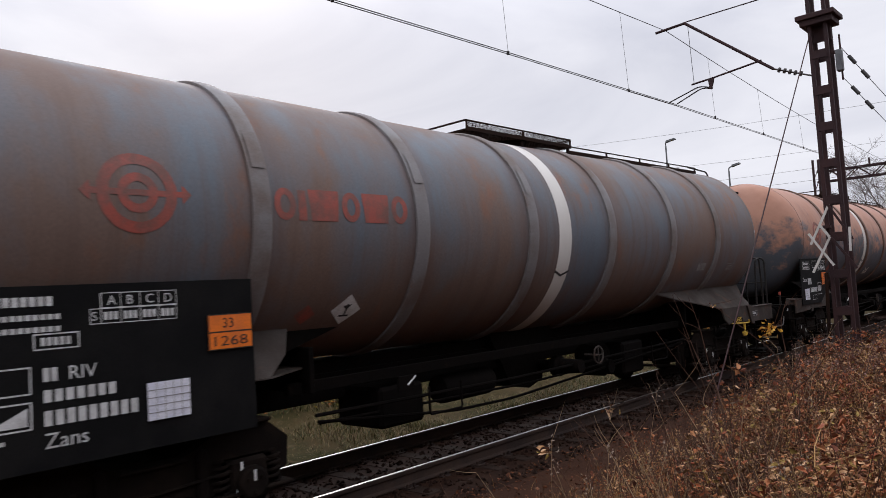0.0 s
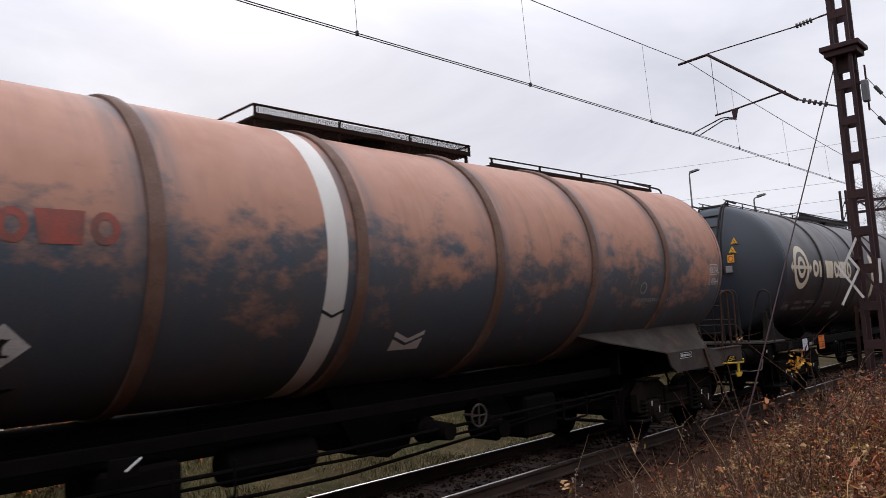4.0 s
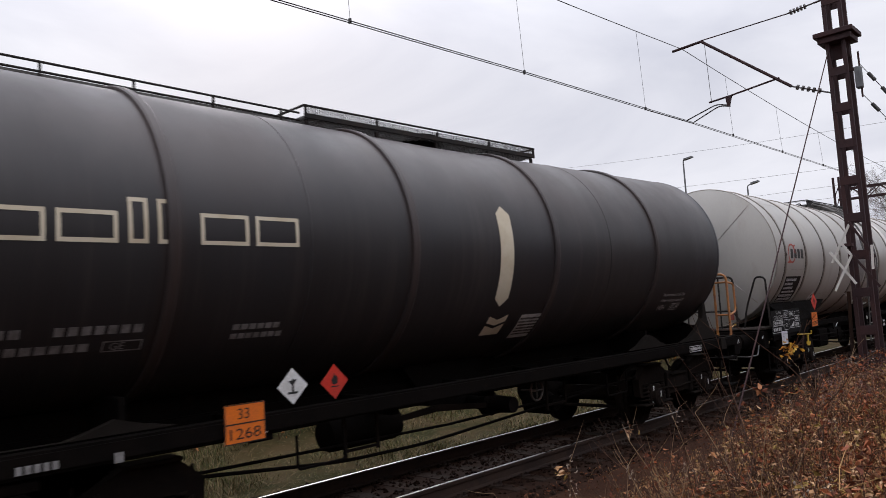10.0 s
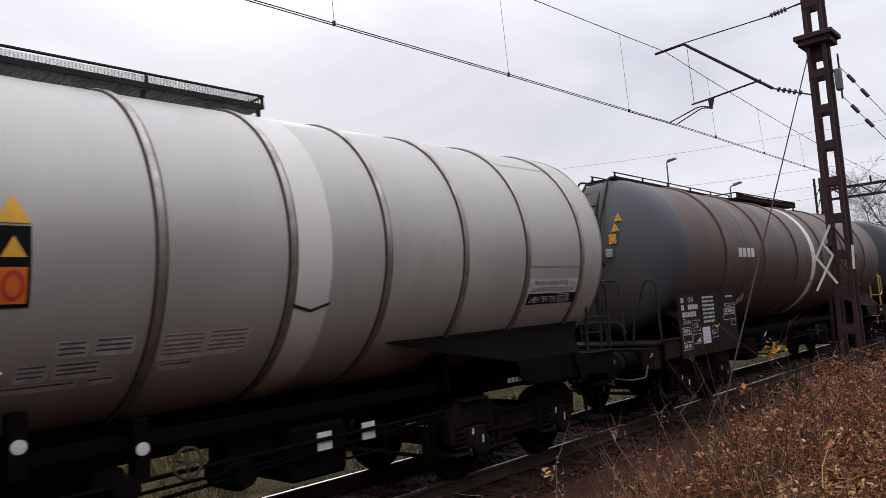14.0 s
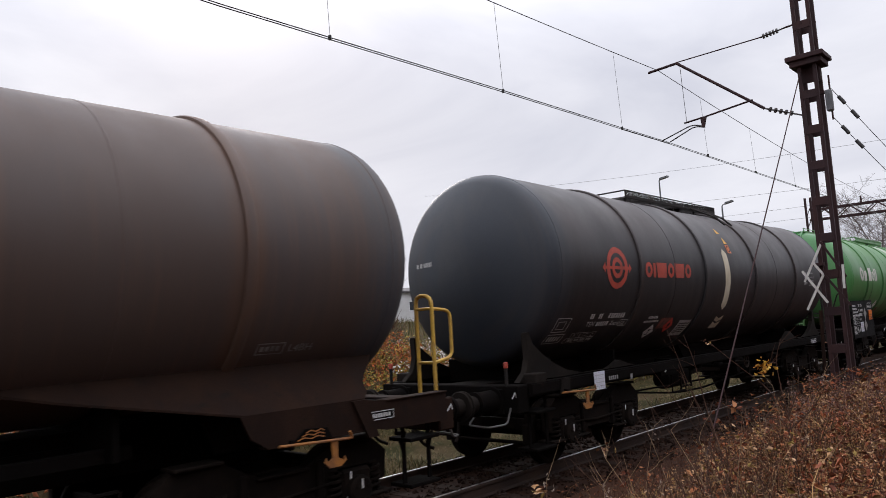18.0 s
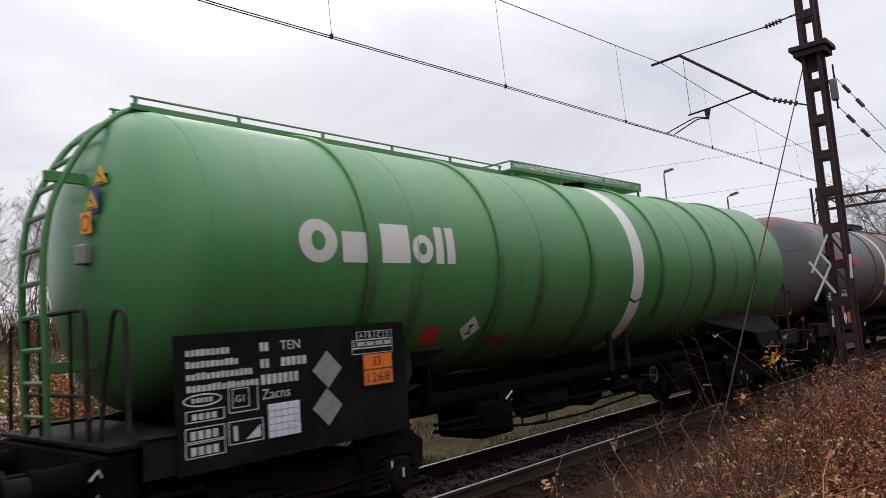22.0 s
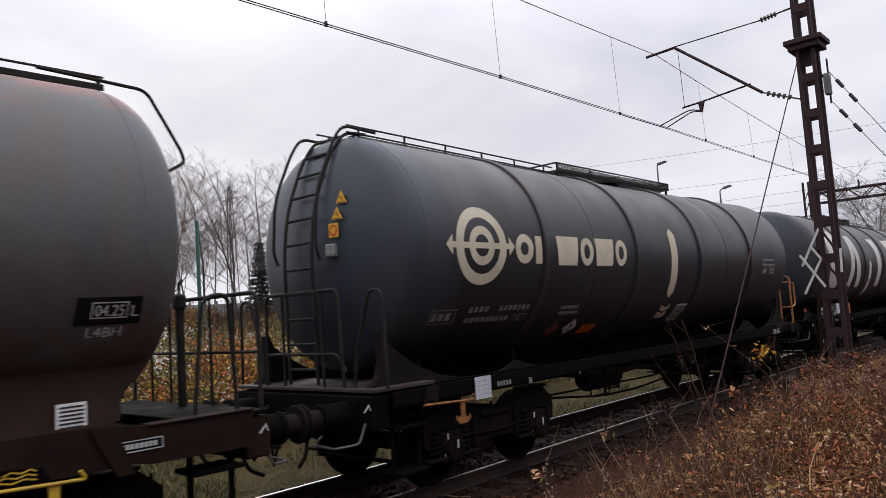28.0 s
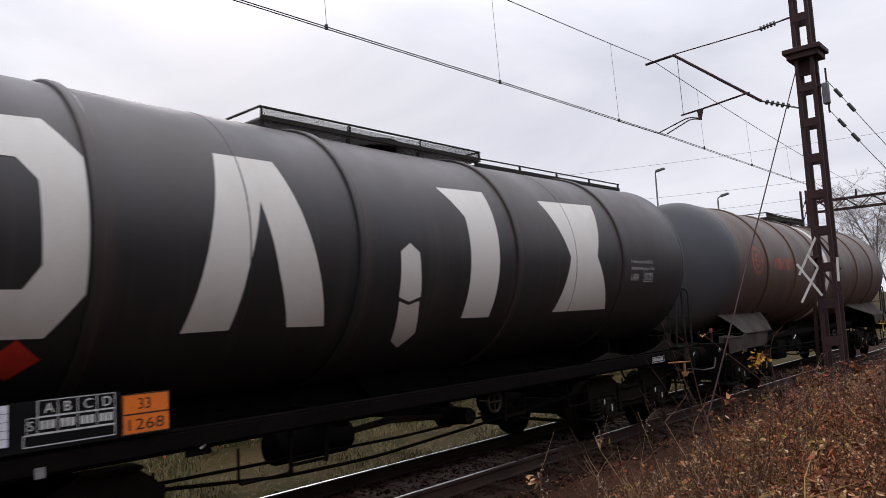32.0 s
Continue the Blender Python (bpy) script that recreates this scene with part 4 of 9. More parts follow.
def warning_signs(wag, c0, places, size=0.165, blue=False):
    """Overhead-wire warning triangles and a round prohibition sign, one above another on the dished end."""
    tilt = Matrix.Rotation(radians(-78), 4, "Z")
    for k, (kind, mat) in enumerate((("triangle", YELLOW_SIGN), ("triangle", YELLOW_SIGN), ("round", YELLOW_SIGN), ("box", GREY_SIGN))):
        x, zz = places[k]
        y = c0 - dome_reach(wag, math.hypot(x, zz - wag.zc)) - 0.045
        s = Shape()
        h = size / 2
        if kind == "triangle":
            s.prism([(-h, -h * 0.8), (h, -h * 0.8), (0, h)], 0, 0.008, "x")
        elif kind == "round":
            s.box(0, 0.008, -h * 0.85, h * 0.85, -h, h, 0.002)
        else:
            s.box(-0.05, 0.03, -h * 0.8, h * 0.8, -h, h * 0.8, 0.01)
        m = Matrix.Translation((x, y, zz)) @ tilt
        s.v = [tuple(m @ Vector(p)) for p in s.v]
        p = part(("warning_sign", "warning_sign", "prohibition_sign", "label_box")[k], s, mat, wag.root, ("yellow warning triangle", "yellow warning triangle", "orange sign with a red ring", "small grey box")[k], smooth=20)
        part("sign_bracket", Shape().box(x - 0.03, x + 0.03, y + 0.01, y + 0.09, zz - 0.02, zz + 0.02, 0.003), FRAME_DARK, p)
        if blue and k == 1:
            part("sign_backing", Shape().box(x - 0.12, x + 0.10, y + 0.012, y + 0.02, zz - 0.12, zz + 0.13, 0.003), BLUE_SIGN, p, "blue backing plate")
        ink = Shape()
        if kind == "triangle":
            ink.add([(0.010, -0.12 * size, 0.2 * size), (0.010, 0.10 * size, 0.0), (0.010, -0.02 * size, -0.02 * size), (0.010, 0.12 * size, -0.26 * size), (0.010, -0.1 * size, -0.05 * size), (0.010, 0.0, 0.02 * size)], [(0, 5, 4), (1, 3, 2)])
            ink.add([(0.010, -h * 0.7, -h * 0.72), (0.010, h * 0.7, -h * 0.72), (0.010, h * 0.7, -h * 0.62), (0.010, -h * 0.7, -h * 0.62)], [(0, 1, 2, 3)])
        elif kind == "round":
            vs, fs = ring2(0, 0, h * 0.72, h * 0.8, h * 0.5, h * 0.56, 24)
            ink.add([(0.010, a, b) for a, b in vs], fs)
        if ink.v:
            ink.v = [tuple(m @ Vector(q)) for q in ink.v]
            part("pictogram", ink, INK if kind == "triangle" else RED_SIGN, p, smooth=0)


def dome_stencil(wag, c0, x0, x1, z):
    """A line of small white marks on the leading dished end."""
    s, n = Shape(), 12
    for k in range(n):
        if k in (2, 5):
            continue
        a = x0 + (x1 - x0) * k / n
        b = a + (x1 - x0) * 0.7 / n
        q = []
        for x, zz in ((a, z), (b, z), (b, z + 0.07), (a, z + 0.07)):
            q.append((x, c0 - dome_reach(wag, math.hypot(x, zz - wag.zc)) - 0.006, zz))
        s.add(q, [(0, 1, 2, 3)])
    part("stencil", s, STENCIL, wag.tank, "small line of white stencilled marks", smooth=0, kind="stuff")


# parts that all wagons share are made once
def make_wheelset_mesh():
    s = Shape()
    s.lathe([(-1.02, 0.065), (-0.86, 0.075), (-0.8, 0.085), (0.8, 0.085), (0.86, 0.075), (1.02, 0.065)], 16, 0, 0, "x")
    for k in (-1, 1):
        prof = [(0.66, 0.10), (0.68, 0.13), (0.73, 0.15), (0.745, 0.36), (0.70, 0.40), (0.685, 0.452), (0.69, 0.486), (0.715, 0.490), (0.725, 0.465), (0.82, 0.458), (0.83, 0.42), (0.775, 0.38), (0.765, 0.16), (0.82, 0.13), (0.84, 0.10)]
        s.lathe([(k * a, b) for a, b in prof], 40, 0, 0, "x")
        # lightening marks that let the turning be seen
        for q in range(4):
            a = q * math.pi / 2
            cy, cz = 0.27 * math.cos(a), 0.27 * math.sin(a)
            s.lathe([(k * 0.768, 0.03), (k * 0.785, 0.03)], 10, cy, cz, "x")
    return fix_normals(s.mesh("wheelset", BOGIE_DIRT, 40))


def make_tread_mesh():
    s = Shape()
    for k in (-1, 1):
        s.lathe([(k * 0.831, 0.421), (k * 0.834, 0.456)], 40, 0, 0, "x", caps=False)
        s.lathe([(k * 0.727, 0.4655), (k * 0.818, 0.4600)], 40, 0, 0, "x", caps=False)
    return fix_normals(s.mesh("tread", TREAD, 40))


def make_side_frame_mesh(k):
    """Side frame of a bogie: a dropped middle, arched horns over the axle boxes, lower spring ledges."""
    s = Shape()
    x = k * 1.04
    out = [(-1.36, 0.80), (-1.34, 0.52), (-1.16, 0.46), (-1.16, 0.70), (-0.64, 0.70), (-0.62, 0.44), (-0.45, 0.37), (-0.32, 0.46), (0.32, 0.46), (0.45, 0.37), (0.62, 0.44), (0.64, 0.70), (1.16, 0.70), (1.16, 0.46), (1.34, 0.52), (1.36, 0.80), (1.12, 0.99), (0.68, 1.01), (0.42, 0.86), (0.24, 0.78), (-0.24, 0.78), (-0.42, 0.86), (-0.68, 1.01), (-1.12, 0.99)]
    s.prism(out, x - 0.06, x + 0.06, "x")
    for side in (-1, 1):
        lo, hi = sorted((side * 0.66, side * 1.14))
        s.box(x - 0.13, x + 0.13, lo, hi, 0.985, 1.02, 0.01)
        lo, hi = sorted((side * 0.40, side * 1.36))
        s.box(x - 0.15, x + 0.15, lo, hi, 0.36, 0.395, 0.01)
        s.box(*sorted((x, x + k * 0.10)), side * 0.44 - 0.05, side * 0.44 + 0.05, 0.40, 0.84, 0.02)
    s.box(x - 0.11, x + 0.11, -0.30, 0.30, 0.76, 0.79, 0.01)
    s.tube([(x + k * 0.09, -1.2, 0.62), (x + k * 0.09, 0.0, 0.55), (x + k * 0.09, 1.2, 0.62)], 0.016, 6)
    return fix_normals(s.mesh("side_frame", BOGIE_DIRT, 30))


def make_axle_box_mesh():
    s = Shape().box(-0.09, 0.11, -0.20, 0.20, -0.16, 0.22, 0.03)
    s.lathe([(0.11, 0.155), (0.17, 0.155), (0.19, 0.125)], 20, 0, 0, "x")
    for q in range(3):
        a = q * 2.0944 + 0.5
        s.lathe([(0.19, 0.018), (0.21, 0.018)], 6, 0.08 * math.cos(a), 0.08 * math.sin(a), "x")
    return fix_normals(s.mesh("axle_box", BOGIE_DIRT, 30))


def make_spring_mesh():
    pts = [(0.078 * math.cos(a), 0.078 * math.sin(a), 0.31 * a / 31.4) for a in [i * 31.4 / 60 for i in range(61)]]
    return fix_normals(Shape().tube(pts, 0.018, 6).mesh("spring", BOGIE_DIRT, 60))


def make_buffer_meshes():
    case = fix_normals(Shape().lathe([(0.0, 0.20), (0.03, 0.20), (0.035, 0.155), (0.34, 0.15), (0.345, 0.165), (0.40, 0.165), (0.41, 0.14)], 20).box(-0.2, 0.2, -0.02, 0.02, -0.17, 0.17, 0.01).mesh("buffer", FRAME_DARK, 35))
    head = fix_normals(Shape().lathe([(0.40, 0.115), (0.585, 0.115), (0.590, 0.19), (0.605, 0.20), (0.62, 0.195), (0.632, 0.10), (0.635, 0.0001)], 24).mesh("buffer_head", FRAME_DUSK, 35))
    return case, head


def make_coupler_mesh():
    s = Shape().box(-0.05, 0.05, -0.30, 0.02, -0.06, 0.06, 0.01)
    s.tube(rounded([(0, -0.28, 0), (0, -0.42, 0.0), (0, -0.46, 0.11), (0, -0.38, 0.15)], 0.05), 0.032, 8)
    for k in (-1, 1):
        s.tube(rounded([(k * 0.05, -0.20, 0), (k * 0.055, -0.33, -0.30), (0, -0.35, -0.52)], 0.05), 0.018, 6)
    s.tube([(-0.09, -0.33, -0.30), (0.09, -0.33, -0.30)], 0.03, 8)
    return fix_normals(s.mesh("screw_coupling", BOGIE_DIRT, 40))


WHEELSET, TREAD_RING = make_wheelset_mesh(), make_tread_mesh()
SIDE_FRAME = {k: make_side_frame_mesh(k) for k in (-1, 1)}
AXLE_BOX, SPRING = make_axle_box_mesh(), make_spring_mesh()
BUFFER_CASE, BUFFER_HEAD = make_buffer_meshes()
COUPLER = make_coupler_mesh()
BRAKE_SHOE = fix_normals(Shape().box(-0.05, 0.05, -0.04, 0.04, 0.32, 0.62, 0.01).tube([(0, 0, 0.6), (0, 0.0, 0.86)], 0.018, 6).mesh("brake_shoe", BOGIE_DIRT))
BRAKE_BEAM = fix_normals(Shape().tube([(-0.72, 0, 0.36), (0.72, 0, 0.36)], 0.03, 6).mesh("brake_beam", BOGIE_DIRT))
AXLE_MARK = Shape().box(0.192, 0.196, -0.012, 0.012, 0.02, 0.12, 0.001).box(0.112, 0.116, -0.10, -0.076, 0.12, 0.20, 0.001).box(0.112, 0.116, -0.15, -0.13, -0.12, 0.0, 0.001).mesh("chalk_mark", WHITE_SIGN)
SPINNING = []


def add_bogie(wag, y):
    bogie = part("bogie", Shape().box(-0.92, 0.92, -0.20, 0.20, 0.52, 0.80, 0.03).box(-0.3, 0.3, -0.3, 0.3, 0.78, 0.98, 0.03).box(-0.9, 0.9, -1.27, -1.19, 0.52, 0.68, 0.01).box(-0.9, 0.9, 1.19, 1.27, 0.52, 0.68, 0.01), BOGIE_DIRT, wag.root, "two-axle bogie black with brake dust")
    bogie.location = (0, y, 0)
    for k in (-1, 1):
        part("side_frame", SIDE_FRAME[k], None, bogie)
        for a in (-0.9, 0.9):
            b = part("axle_box", AXLE_BOX, None, bogie)
            b.location = (k * 1.04, a, 0.46)
            if k < 0:
                b.rotation_euler = (0, 0, math.pi)
            else:
                part("chalk_mark", AXLE_MARK, None, b, "white alignment mark")
            for d in (-0.27, 0.27):
                c = part("spring", SPRING, None, bogie)
                c.location = (k * 1.07, a + d, 0.395)
    for a in (-0.9, 0.9):
        w = part("wheelset", WHEELSET, None, bogie, "solid steel wheels on an axle with bright worn treads")
        w.location = (0, a, 0.46)
        SPINNING.append((w, a))
    for a in (-1.42, -0.38, 0.38, 1.42):
        for k in (-1, 1):
            b = part("brake_shoe", BRAKE_SHOE, None, bogie)
            b.location = (k * 0.75, a, 0)
    for a in (-1.42, 1.42):
        b = part("brake_beam", BRAKE_BEAM, None, bogie)
        b.location = (0, a, 0)
    return bogie


def add_ends(wag, front_mat, rear_mat):
    """End beams, buffers and couplings."""
    for sign, half in ((-1, wag.front), (1, wag.rear)):
        y = sign * (half - 0.635)
        y0, y1 = sorted((y, y - sign * 0.26))
        part("end_beam", Shape().box(-1.30, 1.30, y0, y1, 0.90, 1.27, 0.015), wag.frame_mat, wag.root, "heavy pressed-steel end beam")
        for x in (-0.875, 0.875):
            b = part("buffer", BUFFER_CASE, None, wag.root, "sprung buffer with a greasy round head")
            b.location = (x, y, 1.06)
            if sign < 0:
                b.rotation_euler = (0, 0, math.pi)
            part("buffer_head", BUFFER_HEAD, None, b)
        flat(([(y - 0.13, 1.12), (y - 0.11, 1.11), (y - 0.05, 1.17), (y - 0.03, 1.12), (y - 0.02, 1.13), (y - 0.05, 1.20)], [(0, 1, 2, 5), (2, 3, 4, 5)]), 1.305, "marking", STENCIL, wag.root)
        c = part("screw_coupling", COUPLER, None, wag.root)
        c.location = (0, y + sign * 0.02, 1.02)
        if sign > 0:
            c.rotation_euler = (0, 0, math.pi)
        for x in (-0.45, 0.42):
            part("brake_hose", Shape().tube(rounded([(x, y, 0.95), (x, y + sign * 0.18, 0.92), (x + 0.05, y + sign * 0.28, 0.62), (x + 0.12, y + sign * 0.42, 0.55)], 0.1), 0.022, 8), BOGIE_DIRT, wag.root)
        part("coupler_handle", Shape().tube(rounded([(1.18, y, 0.98), (1.18, y + sign * 0.10, 0.78), (1.05, y + sign * 0.34, 0.76), (0.72, y + sign * 0.34, 0.78), (0.68, y, 0.98)], 0.05), 0.014, 6), GRATING, wag.root, "bent steel shunter's handle")


def add_steps(wag, y, k=1):
    """Shunter's step under the solebar."""
    st = part("footstep", Shape().box(k * 1.16 - 0.16, k * 1.16 + 0.18, y - 0.24, y + 0.24, 0.36, 0.40, 0.008), FRAME_DARK, wag.root, "chequer-plate footstep")
    part("step_tread", Shape().box(k * 1.16 - 0.16, k * 1.16 + 0.20, y - 0.24, y + 0.24, 0.86, 0.90, 0.008), FRAME_DARK, st)
    for d in (-0.2, 0.2):
        part("step_hanger", Shape().box(k * 1.2 - 0.01, k * 1.2 + 0.01, y + d - 0.03, y + d + 0.03, 0.36, 1.1, 0.004), FRAME_DARK, st)


def add_ladder(wag, name, left, right, every, mat, radius=0.022, label="welded steel ladder"):
    """A ladder between two stringers, each a list of points."""
    lad = part(name, Shape().tube(left, radius, 8), mat, wag.root, label)
    part("stringer", Shape().tube(right, radius, 8), mat, lad)
    L = [Vector(p) for p in left]
    total = sum((b - a).length for a, b in zip(L, L[1:]))
    R = [Vector(p) for p in right]

    def along(path, d):
        whole = sum((b - a).length for a, b in zip(path, path[1:]))
        d = d / total * whole
        for a, b in zip(path, path[1:]):
            k = (b - a).length
            if d <= k:
                return a.lerp(b, d / k if k else 0)
            d -= k
        return path[-1]
    d = every * 0.6
    while d < total - 0.05:
        part("rung", Shape().tube([along(L, d), along(R, d)], radius * 0.8, 6), mat, lad)
        d += every
    return lad


def add_walkway(wag, y0, y1, z, mat, wide=0.62, name="walkway", rail=True):
    """A grating along the top of the tank on short feet, with a raised kerb rail."""
    def bar(sh, x0, x1, ya, yb, z0, z1):
        sh.add([(x0, ya, z0), (x1, ya, z0), (x1, yb, z0), (x0, yb, z0), (x0, ya, z1), (x1, ya, z1), (x1, yb, z1), (x0, yb, z1)],
               [(3, 2, 1, 0), (4, 5, 6, 7), (0, 1, 5, 4), (1, 2, 6, 5), (2, 3, 7, 6), (3, 0, 4, 7)])
    deck = Shape()
    n = max(int(wide / 0.055), 4)
    for k in range(n + 1):
        x = -wide / 2 + 0.006 + (wide - 0.012) * k / n
        bar(deck, x - 0.005, x + 0.005, y0, y1, z - 0.03, z)
    w = part(name, deck, GRATING if mat is None else mat, wag.root, "steel grating walkway on top of the tank", smooth=0, kind="stuff")
    m = mat or RAIL_TUBE
    if rail:
        for x in (-wide / 2, wide / 2):
            part("toe_board", Shape().box(x - 0.012, x + 0.012, y0, y1, z - 0.03, z + 0.03, 0.003), m, w)
    n = max(int((y1 - y0) / 1.1), 1)
    for k in range(n + 1):
        y = y0 + 0.05 + (y1 - y0 - 0.1) * k / n
        for x in (-wide / 2 + 0.04, wide / 2 - 0.04):
            base = wag.zc + math.sqrt(max(wag.r ** 2 - x * x, 0)) - 0.01
            part("foot", Shape().box(x - 0.02, x + 0.02, y - 0.02, y + 0.02, base, z - 0.03, 0.003), m, w)
    if name == "roof_walkway" and rail:
        for x in (-wide / 2, wide / 2):
            part("kerb_rail", Shape().tube([(x, y0, z + 0.10), (x, y1, z + 0.10)], 0.013, 6), m, w)
            for k in range(n + 1):
                y = y0 + 0.05 + (y1 - y0 - 0.1) * k / n
                part("rail_post", Shape().box(x - 0.012, x + 0.012, y - 0.02, y + 0.02, z, z + 0.095, 0.003), m, w)
    if name == "manhole_platform":
        for x in (-wide / 2, wide / 2):
            part("kerb_rail", Shape().tube([(x, y0, z + 0.12), (x, y1, z + 0.12)], 0.015, 6), m, w)
            for k in range(n + 1):
                y = y0 + 0.02 + (y1 - y0 - 0.04) * k / n
                part("rail_post", Shape().box(x - 0.014, x + 0.014, y - 0.014, y + 0.014, z, z + 0.115, 0.003), m, w)
            grid = Shape()
            q = y0 + 0.03
            while q < y1 - 0.02:
                bar(grid, x - 0.004, x + 0.004, q - 0.006, q + 0.006, z, z + 0.11)
                q += 0.032
            part("side_mesh", grid, m, w, smooth=0, kind="stuff")
        for y in (y0, y1):
            part("end_bar", Shape().tube([(-wide / 2, y, z + 0.12), (wide / 2, y, z + 0.12)], 0.015, 6), m, w)
    # cross bars of the grating
    s, q = Shape(), y0 + 0.004
    while q < y1:
        bar(s, -wide / 2, wide / 2, q - 0.004, q + 0.004, z - 0.022, z - 0.002)
        q += 0.07
    part("cross_grating", s, GRATING if mat is None else mat, w)
    return w


def dished_end(r, knuckle, n=8):
    """Half profile of a tank end, (reach, radius) from the seam to the middle: a rounded knuckle, then a shallow dish."""
    turn = radians(62)
    out = [(knuckle * math.sin(turn * k / n), r - knuckle + knuckle * math.cos(turn * k / n)) for k in range(n + 1)]
    reach, edge = out[-1]
    dish = edge / math.cos(turn)
    base = reach - dish * math.sin(turn)
    for k in range(1, n + 1):
        a = turn + (math.pi / 2 - turn) * k / n
        out.append((base + dish * math.sin(a), max(dish * math.cos(a), 0.001)))
    return out


def dome_reach(wag, rho):
    """How far the end stands out beyond its seam at a distance from the tank's axis."""
    rows = dished_end(wag.r, wag.knuckle, 16)
    for (a, ra), (b, rb) in zip(rows, rows[1:]):
        if rb <= rho <= ra:
            return a + (b - a) * (ra - rho) / max(ra - rb, 1e-6)
    return rows[-1][0]


def tank_profile(wag, y0, y1, knuckle):
    """Cylinder with two dished ends."""
    wag.knuckle = knuckle
    end = dished_end(wag.r, knuckle)
    return [(y0 - a, r) for a, r in end[::-1]] + [(y0 + (y1 - y0) * k / 8, wag.r) for k in range(1, 8)] + [(y1 + a, r) for a, r in end]


def add_tank(wag, c0, c1, depth, mat, rings, ring_w=0.09, ring_h=0.035, ring_mat=None, welds=(), label="", flat_end=False):
    if flat_end:
        prof = [(c0 - 0.16, 0.001), (c0 - 0.155, 0.30), (c0 - 0.10, 0.75), (c0 - 0.02, wag.r - 0.03)] + [(c0 + (c1 - c0) * k / 12, wag.r) for k in range(13)] + [(c1 + 0.02, wag.r - 0.03), (c1 + 0.155, 0.30), (c1 + 0.16, 0.001)]
    else:
        prof = tank_profile(wag, c0, c1, depth)
    wag.tank = part("tank", Shape().lathe(prof, 96, 0, wag.zc, "y", caps=False), mat, wag.root, label, smooth=30 if flat_end else 50)
    for y in rings:
        h, w = ring_h, ring_w / 2
        part("stiffening_ring", Shape().lathe([(y - w, wag.r - 0.01), (y - w, wag.r + h * 0.7), (y - w * 0.6, wag.r + h), (y + w * 0.6, wag.r + h), (y + w, wag.r + h * 0.7), (y + w, wag.r - 0.01)], 96, 0, wag.zc, "y", caps=False), ring_mat or mat, wag.tank, smooth=30)
        if flat_end:
            # thin dark strips that imitate the shadow on both sides of a strap
            for e in (y - w - 0.010, y + w + 0.010):
                part("strap_edge", Shape().lathe([(e - 0.013, wag.r - 0.002), (e - 0.010, wag.r + 0.007), (e + 0.010, wag.r + 0.007), (e + 0.013, wag.r - 0.002)], 96, 0, wag.zc, "y", caps=False), SEAM_AND_SHADOW, wag.tank, "dark painted shadow line along the strap's edge")
    for y in list(welds) + ([] if flat_end else [c0, c1]):
        part("weld_seam", Shape().lathe([(y - 0.014, wag.r - 0.002), (y - 0.006, wag.r + 0.005), (y + 0.006, wag.r + 0.005), (y + 0.014, wag.r - 0.002)], 96, 0, wag.zc, "y", caps=False), ring_mat or mat, wag.tank)


def add_white_band(wag, y0, y1, mat, notch=True):
    part("white_band", Shape().lathe([(y0, wag.r), (y0 + 0.002, wag.r + 0.004), (y1 - 0.002, wag.r + 0.004), (y1, wag.r)], 96, 0, wag.zc, "y", caps=False), mat, wag.tank, "dirty white painted band round the tank")
    if notch:
        m, v = (y0 + y1) / 2, -0.62
        decal(wag, "band_mark", [(y0 - 0.02, v), (m, v - 0.07), (y1 + 0.02, v), (y1 + 0.02, v - 0.035), (m, v - 0.105), (y0 - 0.02, v - 0.035)], [(0, 1, 4, 5), (1, 2, 3, 4)], INK, "thin black chevron across the band", 0.008)


def channel(k, x0, x1, y0, y1, z0, z1, t=0.03):
    """A channel-section bar with its open side outwards."""
    out = [(x0, z0), (x1, z0), (x1, z0 + t), (x0 + t, z0 + t), (x0 + t, z1 - t), (x1, z1 - t), (x1, z1), (x0, z1)]
    return Shape().prism([(k * a, b) for a, b in out], y0, y1, "y")


